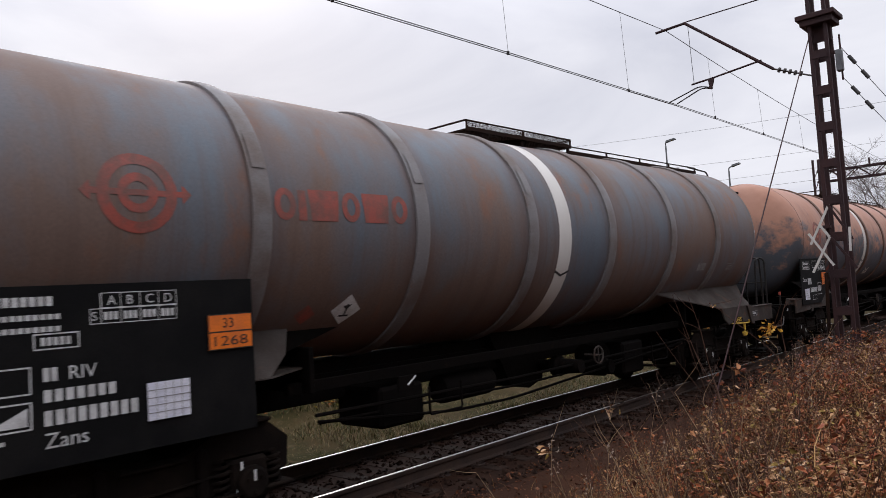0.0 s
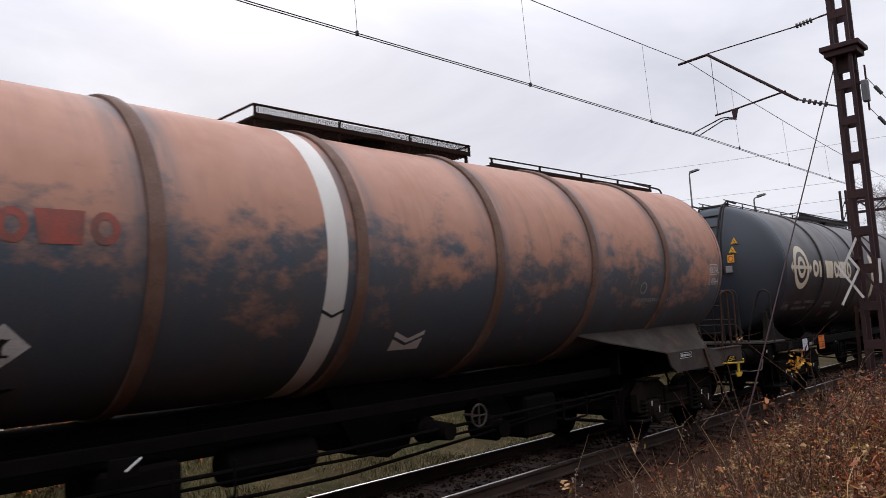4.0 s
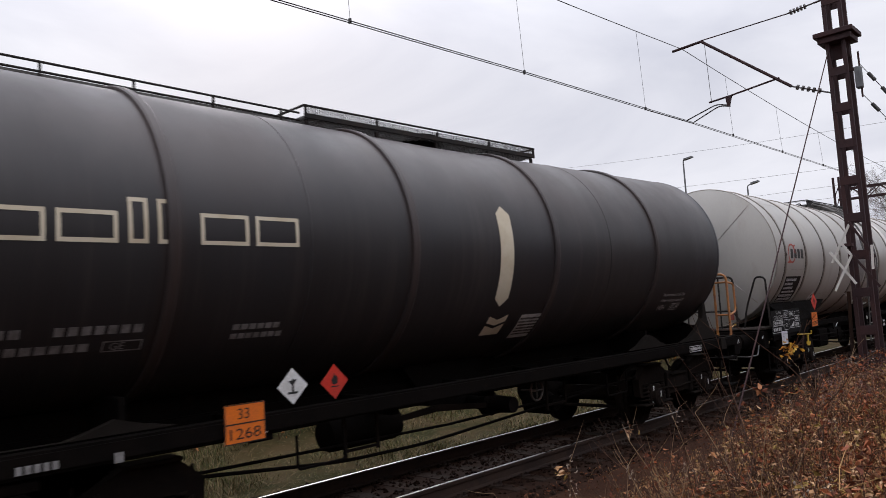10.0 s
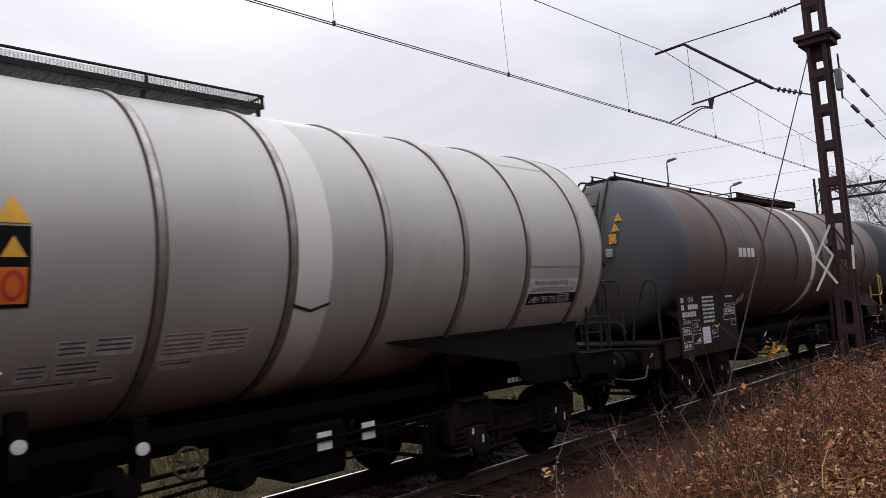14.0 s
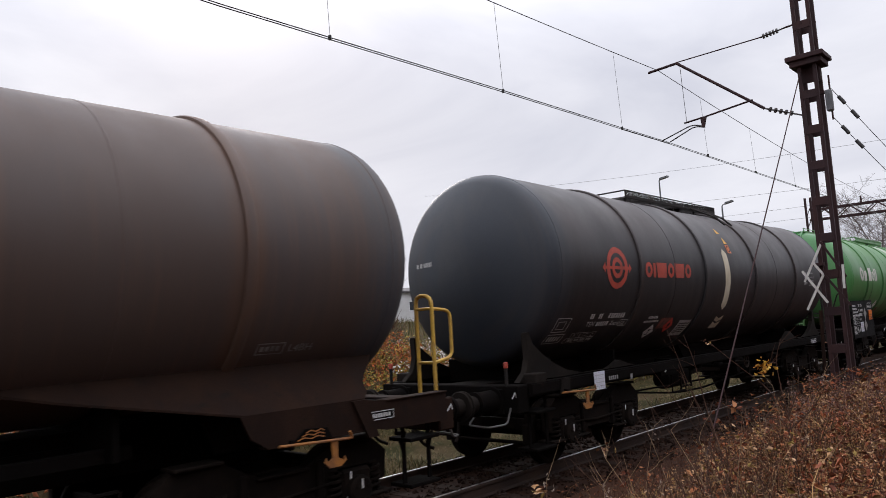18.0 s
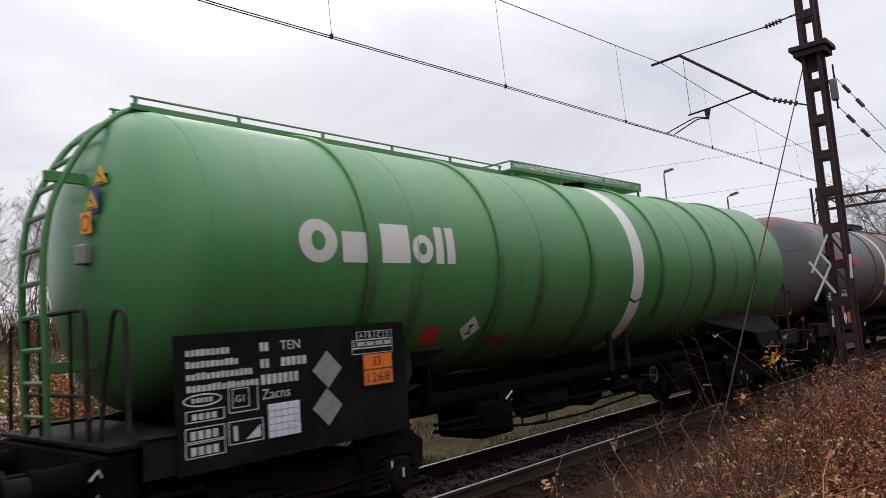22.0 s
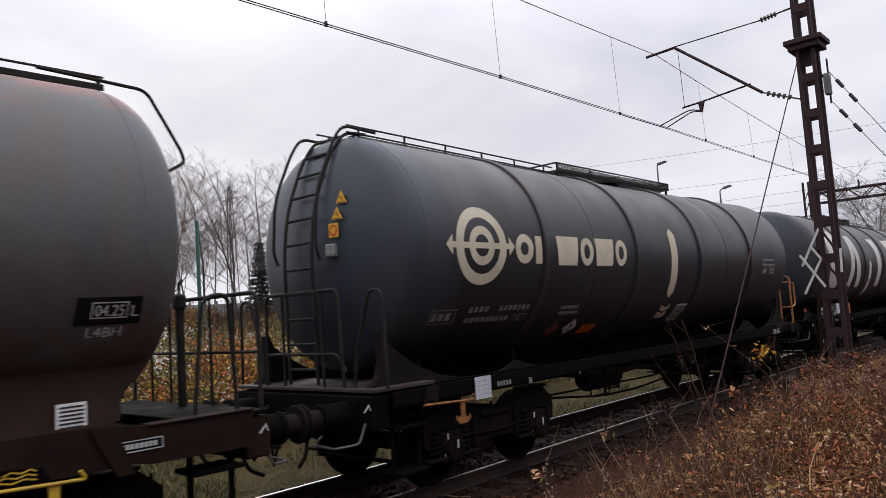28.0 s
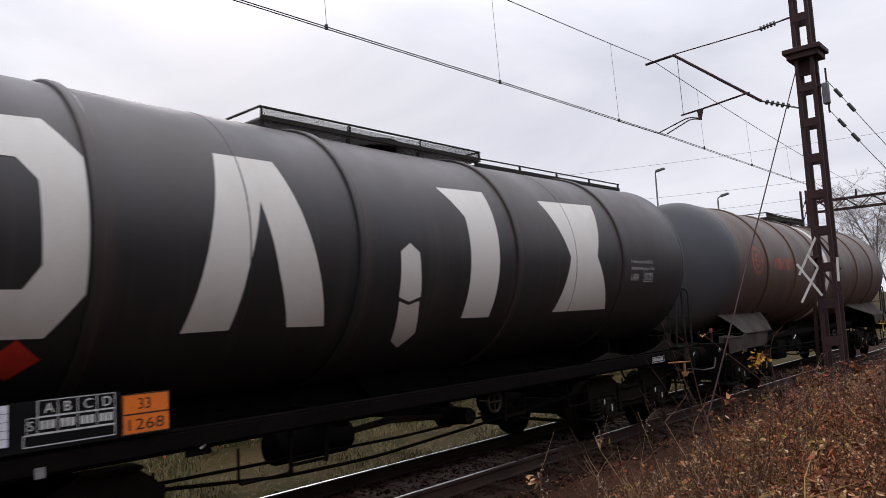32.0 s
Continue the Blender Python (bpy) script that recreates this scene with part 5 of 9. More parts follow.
def add_underframe_slim(wag, horn=1.0):
    """Frame of the short wagons: full-length solebars and horned saddles."""
    y0, y1 = -(wag.front - 0.9), wag.rear - 0.9
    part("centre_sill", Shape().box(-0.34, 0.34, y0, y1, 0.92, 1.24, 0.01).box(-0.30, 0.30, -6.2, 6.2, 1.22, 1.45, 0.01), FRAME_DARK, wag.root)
    for k in (-1, 1):
        x0, x1 = sorted((k * 1.22, k * 1.38))
        part("solebar", channel(k, 1.35, 1.22, y0, y1, 1.11, 1.28, 0.02), wag.frame_mat, wag.root, "long steel channel solebar")
    front_horn = [(7.07, 1.95), (7.00, 1.96), (6.93, 1.80), (6.72, 1.65), (6.45, 1.50), (6.1, 1.37), (5.6, 1.285), (4.90, 1.285), (4.72, 1.33), (4.50, 1.40), (4.25, 1.33), (4.0, 1.285), (7.30, 1.285), (7.12, 1.42), (7.05, 1.62)]
    rear_horn = [(6.42, 1.96), (6.35, 1.95), (6.28, 1.68), (6.04, 1.49), (5.75, 1.36), (5.4, 1.285), (4.85, 1.285), (4.62, 1.34), (4.42, 1.44), (4.25, 1.50), (4.08, 1.44), (3.88, 1.34), (3.65, 1.285), (7.15, 1.285), (6.97, 1.30), (6.75, 1.36), (6.57, 1.48), (6.47, 1.66)]
    for sign, out in ((-1, front_horn), (1, rear_horn)):
        for k in (-1, 1):
            s = Shape().prism([(sign * a, 1.285 + (b - 1.285) * horn) for a, b in out], *sorted((k * 1.06, k * 1.15)), "x")
            part("saddle", s, wag.saddle_mat, wag.root, "horned steel saddle under the tank")
            part("saddle_foot", Shape().prism([(sign * 6.42, 1.29), (sign * 6.60, 1.29), (sign * 6.66, 1.08), (sign * 6.44, 1.08)], *sorted((k * 1.375, k * 1.405)), "x"), wag.saddle_mat, wag.root, smooth=0)
        for a in (6.3, 4.4):
            part("saddle_cross_plate", Shape().box(-1.0, 1.0, sign * a - 0.03, sign * a + 0.03, 1.2, 1.56, 0.008), FRAME_DARK, wag.root)
    for y in (-3.2, -1.6, 0.0, 1.6, 3.2):
        part("cross_bearer", Shape().box(-1.25, 1.25, y - 0.05, y + 0.05, 1.03, 1.22, 0.008), FRAME_DARK, wag.root)


def add_underframe_skirt(wag, board_front=True):
    """Frame of the long wagons: short end frames, skirted by sloping plates, and a slim sill between."""
    y0, y1 = -(wag.front - 0.9), wag.rear - 0.9
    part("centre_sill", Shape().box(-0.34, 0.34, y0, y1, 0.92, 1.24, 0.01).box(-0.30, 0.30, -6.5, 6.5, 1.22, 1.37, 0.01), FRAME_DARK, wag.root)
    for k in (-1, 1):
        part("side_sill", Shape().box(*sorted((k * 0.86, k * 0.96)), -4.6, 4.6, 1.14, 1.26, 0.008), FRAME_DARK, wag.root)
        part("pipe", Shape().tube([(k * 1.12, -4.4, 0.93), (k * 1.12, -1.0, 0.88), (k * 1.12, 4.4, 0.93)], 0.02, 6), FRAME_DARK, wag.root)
        for sign, half in ((-1, wag.front), (1, wag.rear)):
            e = half - 0.9
            xo = 1.43 if sign > 0 else 1.40
            web = [(5.35, 1.41), (6.80, 1.41), (6.95, 1.38), (7.12, 1.37), (e, 1.36), (e, 1.04), (7.1, 1.06), (6.9, 1.10), (5.62, 1.10), (5.45, 1.20)]
            part("solebar", Shape().prism([(sign * a, b) for a, b in web], *sorted((k * (xo - 0.03), k * xo)), "x").box(*sorted((k * (xo - 0.16), k * xo)), *sorted((sign * 5.62, sign * 6.9)), 1.085, 1.10, 0.003).box(*sorted((k * (xo - 0.16), k * (xo + 0.02))), *sorted((sign * 7.1, sign * e)), 1.358, 1.372, 0.003), wag.saddle_mat, wag.root, "steel channel solebar under the tank end", smooth=0)
            part("gusset", Shape().prism([(sign * 6.62, 1.41), (sign * 6.80, 1.41), (sign * 6.96, 1.02), (sign * 6.82, 1.02)], *sorted((k * xo, k * (xo + (0.035 if sign > 0 else 0.008)))), "x"), wag.saddle_mat, wag.root, "stiffening rib on the solebar", smooth=0)
            xi = math.sqrt(wag.r ** 2 - (1.83 - wag.zc) ** 2) - 0.02
            broad = wag.wide is True or (wag.wide == "front" and sign < 0)
            out = [(4.62, 0.0), (7.28, 0.0), (7.16, 0.22), (7.02, 0.42), (6.93, 0.62), (6.90, 0.84), (6.80, 1.0), (5.10, 1.0), (4.80, 0.55)] if broad else [(3.3, 0.0), (7.28, 0.0), (7.16, 0.22), (7.02, 0.42), (6.93, 0.62), (6.90, 0.84), (6.80, 1.0), (5.40, 1.0), (3.95, 0.36)]
            s = Shape()
            m = len(out)
            vs = []
            for a, b in out:
                vs.append((k * (xi + (xo - xi) * b), sign * a, 1.845 - 0.425 * b))
                vs.append((k * (xi + (xo - xi) * b), sign * a, 1.825 - 0.425 * b))
            fs = [tuple(2 * i for i in range(m)), tuple(2 * i + 1 for i in range(m))[::-1]]
            for i in range(m):
                j = (i + 1) % m
                fs.append((2 * i, 2 * j, 2 * j + 1, 2 * i + 1))
            s.add(vs, fs)
            part("skirt_plate", s, wag.saddle_mat, wag.root, "sloping saddle plate with a drip edge", smooth=0)
            if broad:
                plan = [(1.0, 6.8), (1.0, 4.45), (0.5, 4.15), (0.5, 6.8)]
                part("floor_plate", Shape().prism([(k * u, sign * v) for u, v in plan], 1.405, 1.42, "z"), wag.saddle_mat, wag.root, smooth=0)
                part("floor_edge", Shape().prism([(k * 1.425, sign * 5.1), (k * 1.0, sign * 4.45), (k * 1.0, sign * 6.8), (k * 1.425, sign * 6.8)], 1.402, 1.417, "z"), wag.saddle_mat, wag.root, smooth=0)
            part("rib_plate", Shape().prism([(sign * 3.95, 1.80), (sign * 6.9, 1.80), (sign * 6.9, 1.06), (sign * 5.35, 1.06), (sign * 5.2, 1.42)], *sorted((k * (xi - 0.04), k * (xi - 0.015))), "x"), FRAME_DARK, wag.root, smooth=0)
    for sign in (-1, 1):
        for a in (6.7, 5.6, 4.4):
            part("saddle_cross_plate", Shape().box(-1.1, 1.1, sign * a - 0.03, sign * a + 0.03, 1.15, 1.62, 0.008), FRAME_DARK, wag.root)


def add_outlet(wag, slim=False):
    """Bottom outlet valves, pipes and brake gear under the middle."""
    v = part("outlet_valve", Shape().lathe([(-0.02, 0.12), (0.02, 0.16), (0.12, 0.16), (0.16, 0.12), (0.5, 0.10)], 16, 0, 0, "x"), FRAME_DARK, wag.root, "flanged bottom outlet with a cap")
    v.location = (0.72, 0.45, 0.86)
    part("outlet_pipe", Shape().tube(rounded([(0, 0.45, 1.45), (0, 0.45, 0.88), (0.75, 0.45, 0.86)], 0.2), 0.09, 12), FRAME_DARK, wag.root)
    w = part("handwheel", Shape().tube(arc((0.0, 0.0), 0.13, 0, 360, 20, "yz", 0.0), 0.014, 6, close=False).tube([(0, -0.13, 0), (0, 0.13, 0)], 0.01, 6).tube([(0, 0, -0.13), (0, 0, 0.13)], 0.01, 6).tube([(-0.25, 0, 0), (0.02, 0, 0)], 0.016, 6), FRAME_GREY, wag.root)
    w.location = (1.22, 0.95, 0.98)
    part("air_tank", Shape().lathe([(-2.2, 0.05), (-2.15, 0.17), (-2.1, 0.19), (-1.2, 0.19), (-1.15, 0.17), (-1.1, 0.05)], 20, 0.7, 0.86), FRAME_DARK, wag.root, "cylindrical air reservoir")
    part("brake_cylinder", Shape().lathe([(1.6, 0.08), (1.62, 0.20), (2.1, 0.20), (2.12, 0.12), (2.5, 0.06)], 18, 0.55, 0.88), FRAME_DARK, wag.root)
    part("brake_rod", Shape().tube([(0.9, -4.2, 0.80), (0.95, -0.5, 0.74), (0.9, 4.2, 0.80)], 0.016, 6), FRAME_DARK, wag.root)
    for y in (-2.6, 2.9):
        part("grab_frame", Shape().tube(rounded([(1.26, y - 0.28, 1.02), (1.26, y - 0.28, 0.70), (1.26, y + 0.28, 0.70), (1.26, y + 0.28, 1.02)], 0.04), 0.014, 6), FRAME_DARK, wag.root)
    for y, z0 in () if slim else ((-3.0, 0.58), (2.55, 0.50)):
        part("equipment_box", Shape().box(0.15, 0.95, y - 0.36, y + 0.36, z0, 1.05, 0.04), FRAME_DARK, wag.root, "near-black equipment box under the floor")
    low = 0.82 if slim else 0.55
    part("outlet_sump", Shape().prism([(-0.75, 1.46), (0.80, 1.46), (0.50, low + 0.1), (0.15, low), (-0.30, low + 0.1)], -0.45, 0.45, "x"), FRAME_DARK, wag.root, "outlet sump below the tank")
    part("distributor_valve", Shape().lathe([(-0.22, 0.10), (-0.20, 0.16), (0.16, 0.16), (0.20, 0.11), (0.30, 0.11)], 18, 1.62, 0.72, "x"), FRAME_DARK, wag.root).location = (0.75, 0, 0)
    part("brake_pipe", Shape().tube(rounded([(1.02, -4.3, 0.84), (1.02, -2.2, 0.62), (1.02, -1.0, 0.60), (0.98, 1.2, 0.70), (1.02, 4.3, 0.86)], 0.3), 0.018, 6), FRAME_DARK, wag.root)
    if slim:
        for y in (-2.2, 1.3):
            part("pipe_hanger", Shape().box(1.10, 1.13, y - 0.02, y + 0.02, 0.66, 1.12, 0.004).box(1.10, 1.13, y + 0.42, y + 0.46, 0.70, 1.12, 0.004).box(1.10, 1.13, y, y + 0.45, 0.72, 0.75, 0.004), BOGIE_DIRT, wag.root, "thin flat-bar hanger")
        part("brake_lever", Shape().prism([(-1.4, 0.92), (-0.6, 0.98), (0.6, 0.86), (0.62, 0.80), (-0.6, 0.90), (-1.4, 0.86)], 0.84, 0.87, "x"), BOGIE_DIRT, wag.root)
    lever = part("changeover_lever", Shape().box(1.30, 1.33, -3.42, -3.18, 1.04, 1.20, 0.004), FRAME_DARK, wag.root)
    part("pointer", Shape().tube([(1.35, -3.30, 1.10), (1.36, -3.18, 1.19)], 0.01, 6), WHITE_SIGN, lever)


def add_lever(wag, y, mat, sign=1):
    """Coloured brake release bar with an anchor-shaped hook below the solebar."""
    s = Shape().tube(rounded([(1.46, y - 0.43, 1.10), (1.48, y + 0.20, 1.07), (1.48, y + 0.43, 1.06), (1.50, y + 0.38, 1.13)], 0.03), 0.014, 8)
    s.prism([(y + 0.17, 1.06), (y + 0.25, 1.06), (y + 0.24, 0.90), (y + 0.32, 0.86), (y + 0.33, 0.90), (y + 0.35, 0.86), (y + 0.28, 0.81), (y + 0.14, 0.81), (y + 0.08, 0.87), (y + 0.10, 0.91), (y + 0.12, 0.87), (y + 0.18, 0.90)], 1.455, 1.475, "x")
    part("release_lever", s, mat, wag.root, "coloured brake release bar with a hook", smooth=30)
    part("lever_bracket", Shape().box(1.36, 1.46, y - 0.30, y - 0.26, 1.05, 1.14, 0.005), FRAME_DARK, wag.root)


def add_rear_platform(wag, mat, deck_mat):
    """Brake platform at the trailing end with railings and a hand-brake column."""
    e = wag.rear - 0.66
    part("platform_deck", Shape().box(-1.32, 1.32, e - 0.75, e, 1.29, 1.33, 0.006), deck_mat, wag.root, "chequer-plate end platform")
    rail = part("platform_railing", Shape().tube(rounded([(1.28, e - 0.05, 1.33), (1.28, e - 0.05, 2.42), (-1.28, e - 0.05, 2.42), (-1.28, e - 0.05, 1.33)], 0.12), 0.022, 8), mat, wag.root, "tubular end railing")
    part("mid_rail", Shape().tube([(1.28, e - 0.05, 1.86), (-1.28, e - 0.05, 1.86)], 0.016, 6), mat, rail)
    for x in (0.85, 0.42, -0.42, -0.85):
        part("post", Shape().tube([(x, e - 0.05, 1.33), (x, e - 0.05, 2.42)], 0.016, 6), mat, rail)
    for k in (-1, 1):
        part("side_hoop", Shape().tube(rounded([(k * 1.28, e - 0.72, 1.33), (k * 1.28, e - 0.62, 2.38), (k * 1.28, e - 0.36, 2.42), (k * 1.28, e - 0.30, 1.33)], 0.12), 0.02, 8), mat, rail)
    col = part("brake_column", Shape().box(-0.03, 0.05, e - 0.19, e - 0.12, 1.33, 2.36, 0.01).box(-0.05, 0.07, e - 0.21, e - 0.10, 2.32, 2.48, 0.02), mat, wag.root, "hand-brake column")
    part("crank", Shape().tube(rounded([(0.02, e - 0.16, 2.48), (0.02, e - 0.16, 2.60), (0.34, e - 0.30, 2.60)], 0.04), 0.018, 6), mat, col)


def add_rear_loop(wag, mat):
    """Tall hooped handrail with a side loop at the trailing corners."""
    y = wag.rear - 0.86
    for k in (-1, 1):
        lo = part("corner_handrail", Shape().tube(rounded([(k * 1.24, y, 1.28), (k * 1.24, y, 2.48), (k * 0.98, y, 2.50), (k * 0.98, y, 1.28)], 0.13), 0.024, 10), mat, wag.root, "tall hooped corner handrail")
        part("cross_bar", Shape().tube([(k * 1.24, y, 2.33), (k * 0.98, y, 2.33)], 0.019, 8), mat, lo)
        part("cross_bar", Shape().tube([(k * 1.24, y, 1.69), (k * 0.98, y, 1.69)], 0.019, 8), mat, lo)
        part("side_loop", Shape().tube(rounded([(k * 1.24, y, 2.33), (k * 1.24, y + 0.32, 2.30), (k * 1.24, y + 0.32, 1.74), (k * 1.24, y, 1.69)], 0.10), 0.021, 8), mat, lo)
        part("foot_plate", Shape().box(*sorted((k * 0.92, k * 1.30)), y - 0.10, y + 0.10, 1.27, 1.29, 0.004), FRAME_DARK, lo)


def add_front_platform(wag, mat, deck_mat=None):
    """Deck and railings under the leading end ladder."""
    e = -(wag.front - 0.66)
    part("front_deck", Shape().box(-1.32, 1.32, e, e + 0.95, 1.30, 1.34, 0.006), deck_mat or FRAME_GREY, wag.root, "worn end deck plate")
    y = e + 0.08
    part("end_railing", Shape().tube(rounded([(-0.74, y, 1.34), (-0.72, y, 2.46), (0.70, y, 2.46), (0.74, y, 1.34)], 0.12), 0.023, 8), mat, wag.root, "bent tubular end railing")
    part("mid_rail", Shape().tube(rounded([(-0.73, y, 1.72), (0.64, y, 1.72), (0.78, y, 1.52)], 0.08), 0.019, 8), mat, wag.root)
    part("rail_post", Shape().tube([(0.38, y, 1.34), (0.38, y, 2.46)], 0.019, 6), mat, wag.root)
    part("rail_post", Shape().tube([(-0.38, y, 1.34), (-0.38, y, 2.46)], 0.019, 6), mat, wag.root)
    for k in (-1, 1):
        part("hand_hoop", Shape().tube(rounded([(k * 0.86, y + 0.05, 1.34), (k * 0.93, y + 0.05, 1.75), (k * 1.18, y + 0.05, 2.43), (k * 1.38, y + 0.05, 2.40), (k * 1.40, y + 0.05, 1.34)], 0.16), 0.021, 8), mat, wag.root, "tall bent grab hoop")
    part("signal_flag", Shape().box(0.56, 0.68, y - 0.03, y - 0.015, 1.52, 1.66, 0.004), RED_WORN, wag.root, "small red tag on the railing") if wag.r > 1.52 else None


def add_end_ladder(wag, c0, depth, mat, x0=-0.28, x1=0.26, handrails=True, radius=0.022):
    """Ladder up the dished leading end, over the shoulder to the walkway."""
    top = wag.zc + wag.r
    def way(x, off):
        pts = [(x, c0 - depth - 0.10, 1.36), (x, c0 - depth - 0.12, wag.zc), (x, c0 - depth - 0.04, wag.zc + 0.55), (x, c0 - depth * 0.62, top - 0.30), (x, c0 - 0.12, top + 0.03 + off), (x, c0 + 0.25, top + 0.05 + off)]
        return rounded(pts, 0.35, 5)
    add_ladder(wag, "end_ladder", way(x0, 0), way(x1, 0), 0.30, mat, radius)
    for z in () if handrails else (wag.zc - 0.95, wag.zc + 0.75):
        part("ladder_bracket", Shape().box(x1 - 0.02, x1 + 0.02, c0 - depth - 0.1, c0 - dome_reach(wag, abs(z - wag.zc)) + 0.03, z - 0.05, z + 0.05, 0.006), mat, wag.root)
    for x in (x0 - 0.16, x1 + 0.14) if handrails else ():
        pts = [(x, c0 - depth - 0.10, wag.zc - 0.10), (x, c0 - depth - 0.16, wag.zc + 0.05), (x, c0 - depth - 0.11, wag.zc + 0.7), (x, c0 - depth * 0.72, top - 0.18), (x, c0 - 0.26, top + 0.07), (x, c0 + 0.30, top + 0.05)]
        part("ladder_handrail", Shape().tube(rounded(pts, 0.22, 4), 0.02, 8), mat, wag.root, "bent handrail beside the ladder")


def add_front_hoops(wag, mat):
    """Lamp brackets at the corners of a plain leading end."""
    e = -(wag.front - 0.66)
    for k in (-1, 1):
        b = part("lamp_bracket", Shape().box(k * 1.12 - 0.02, k * 1.12 + 0.02, e - 0.02, e + 0.02, 1.25, 1.50, 0.005), mat, wag.root, "short tail-lamp bracket")
        part("bracket_tip", Shape().box(k * 1.12 - 0.025, k * 1.12 + 0.025, e - 0.025, e + 0.025, 1.50, 1.58, 0.006), RED_PAINT, b, "red painted tip")
        part("corner_box", Shape().box(k * 1.25 - 0.12, k * 1.25 + 0.10, e + 0.35, e + 0.62, 1.22, 1.40, 0.012), wag.saddle_mat, wag.root, "small box bracket on the end sill")


def start_wagon(yc, front, rear, r, zc, label, frame=FRAME_DARK, saddle=FRAME_GREY, tube=RAIL_TUBE, reach=6.52, wide=False):
    wag = Wagon()
    wag.root = tagged(group_of("tank_wagon"), label, "tank wagon", "wagons of the passing freight train")
    wag.yc, wag.front, wag.rear, wag.r, wag.zc, wag.reach = yc, front, rear, r, zc, reach
    wag.frame_mat, wag.saddle_mat, wag.tube_mat = frame, saddle, tube
    wag.tank, wag.wide = None, wide
    for y in (-(front - 2.95), rear - 2.95):
        add_bogie(wag, y)
    add_ends(wag, frame, frame)
    TRAIN.append(wag)
    return wag


TRAIN = []


def short_black_wagon(yc, front, rear, rings, paint, label, emblem, rear_rail, plate, mark_u=0.13, emblem_mat=CREAM_PAINT, ladder=True, stencils=True, platform=(-2.0, 2.4), tail=6.48, date=("03.25", 4.46, -0.08), sheet=True, horn=1.0, bare=False):
    """A short wagon with a dark ribbed tank on horned saddles."""
    wag = start_wagon(yc, front, rear, 1.5, 2.92, label, saddle=FRAME_DUSK)
    c0, c1 = -6.55, tail
    add_tank(wag, c0, c1, 0.29, paint, rings, 0.10, 0.04, None, [(rings[0] + rings[1]) / 2, (rings[2] + rings[3]) / 2], "ribbed dark steel tank filmed with road dust, top light painted on its crown")
    add_underframe_slim(wag, horn)
    add_outlet(wag, True)
    for y in (-(front - 1.2), rear - 1.2):
        add_steps(wag, y)
    add_rear_loop(wag, rear_rail) if rear_rail is not None else add_rear_platform(wag, RAIL_TUBE, FRAME_DARK)
    if ladder:
        add_front_platform(wag, RAIL_TUBE)
        add_end_ladder(wag, c0, 0.60, RAIL_TUBE)
        add_walkway(wag, c0 + 0.2, -2.05, wag.zc + wag.r + 0.04, None, 0.42, "roof_walkway", rail=False)
        for x in (-0.30, 0.30):
            for dz in (0.03, 0.12):
                part("walkway_rail", Shape().tube([(x, c0 - 0.1, wag.zc + wag.r + dz), (x, -2.0, wag.zc + wag.r + dz - 0.01)], 0.013, 6), RAIL_TUBE, wag.root)
            for k in range(6):
                y = c0 + 0.1 + k * 0.84
                part("rail_post", Shape().box(x - 0.012, x + 0.012, y - 0.012, y + 0.012, wag.zc + wag.r - 0.04, wag.zc + wag.r + 0.12, 0.003), RAIL_TUBE, wag.root)
        warning_signs(wag, c0, ((0.61, 3.53), (0.57, 3.34), (0.53, 3.15), (0.48, 2.93)))
    else:
        add_front_hoops(wag, RAIL_TUBE)
    add_walkway(wag, *platform, wag.zc + wag.r + 0.06, None, 0.8, "manhole_platform")
    part("manhole", Shape().lathe([(4.35, 0.34), (4.50, 0.34), (4.52, 0.38), (4.56, 0.38), (4.60, 0.20)], 24, 0, 0.1, "z"), FRAME_DARK, wag.root, "round manhole lid")
    if mark_u is not None:
        decal(wag, "height_mark", [(mark_u - 0.14, 0.36), (mark_u - 0.01, 0.47), (mark_u + 0.12, 0.36), (mark_u + 0.12, -0.72), (mark_u, -0.83), (mark_u - 0.14, -0.72)], [(0, 5, 4, 1), (1, 4, 3, 2)], CREAM_PAINT, "tall cream painted marker with pointed ends")
        decal(wag, "chevron_mark", *join2(([(mark_u - 0.11, -0.97), (mark_u + 0.08, -1.03), (mark_u + 0.26, -0.96), (mark_u + 0.26, -1.06), (mark_u + 0.08, -1.12), (mark_u - 0.11, -1.07)], [(0, 5, 4, 1), (1, 4, 3, 2)]), ([(mark_u - 0.11, -1.11), (mark_u + 0.08, -1.17), (mark_u + 0.26, -1.10), (mark_u + 0.26, -1.28), (mark_u - 0.11, -1.28)], [(0, 4, 3, 2, 1)])), CREAM_PAINT, "small cream chevron mark")
        if sheet:
            decal(wag, "data_sheet", *rect2(mark_u + 0.56, mark_u + 1.02, -1.40, -0.98), STENCIL, "faded white data sheet")
            decal(wag, "stencil", *join2(*[bars2(mark_u + 0.58, mark_u + 1.0, -1.06 - 0.055 * k, -1.03 - 0.055 * k, 12, 0.8) for k in range(6)]), FRAME_GREY, "", 0.007)
    if emblem:
        u, v, r, arm = emblem
        decal(wag, "emblem", *emblem2(u, v, r, arm), emblem_mat, "round emblem of two rings and a double arrow")
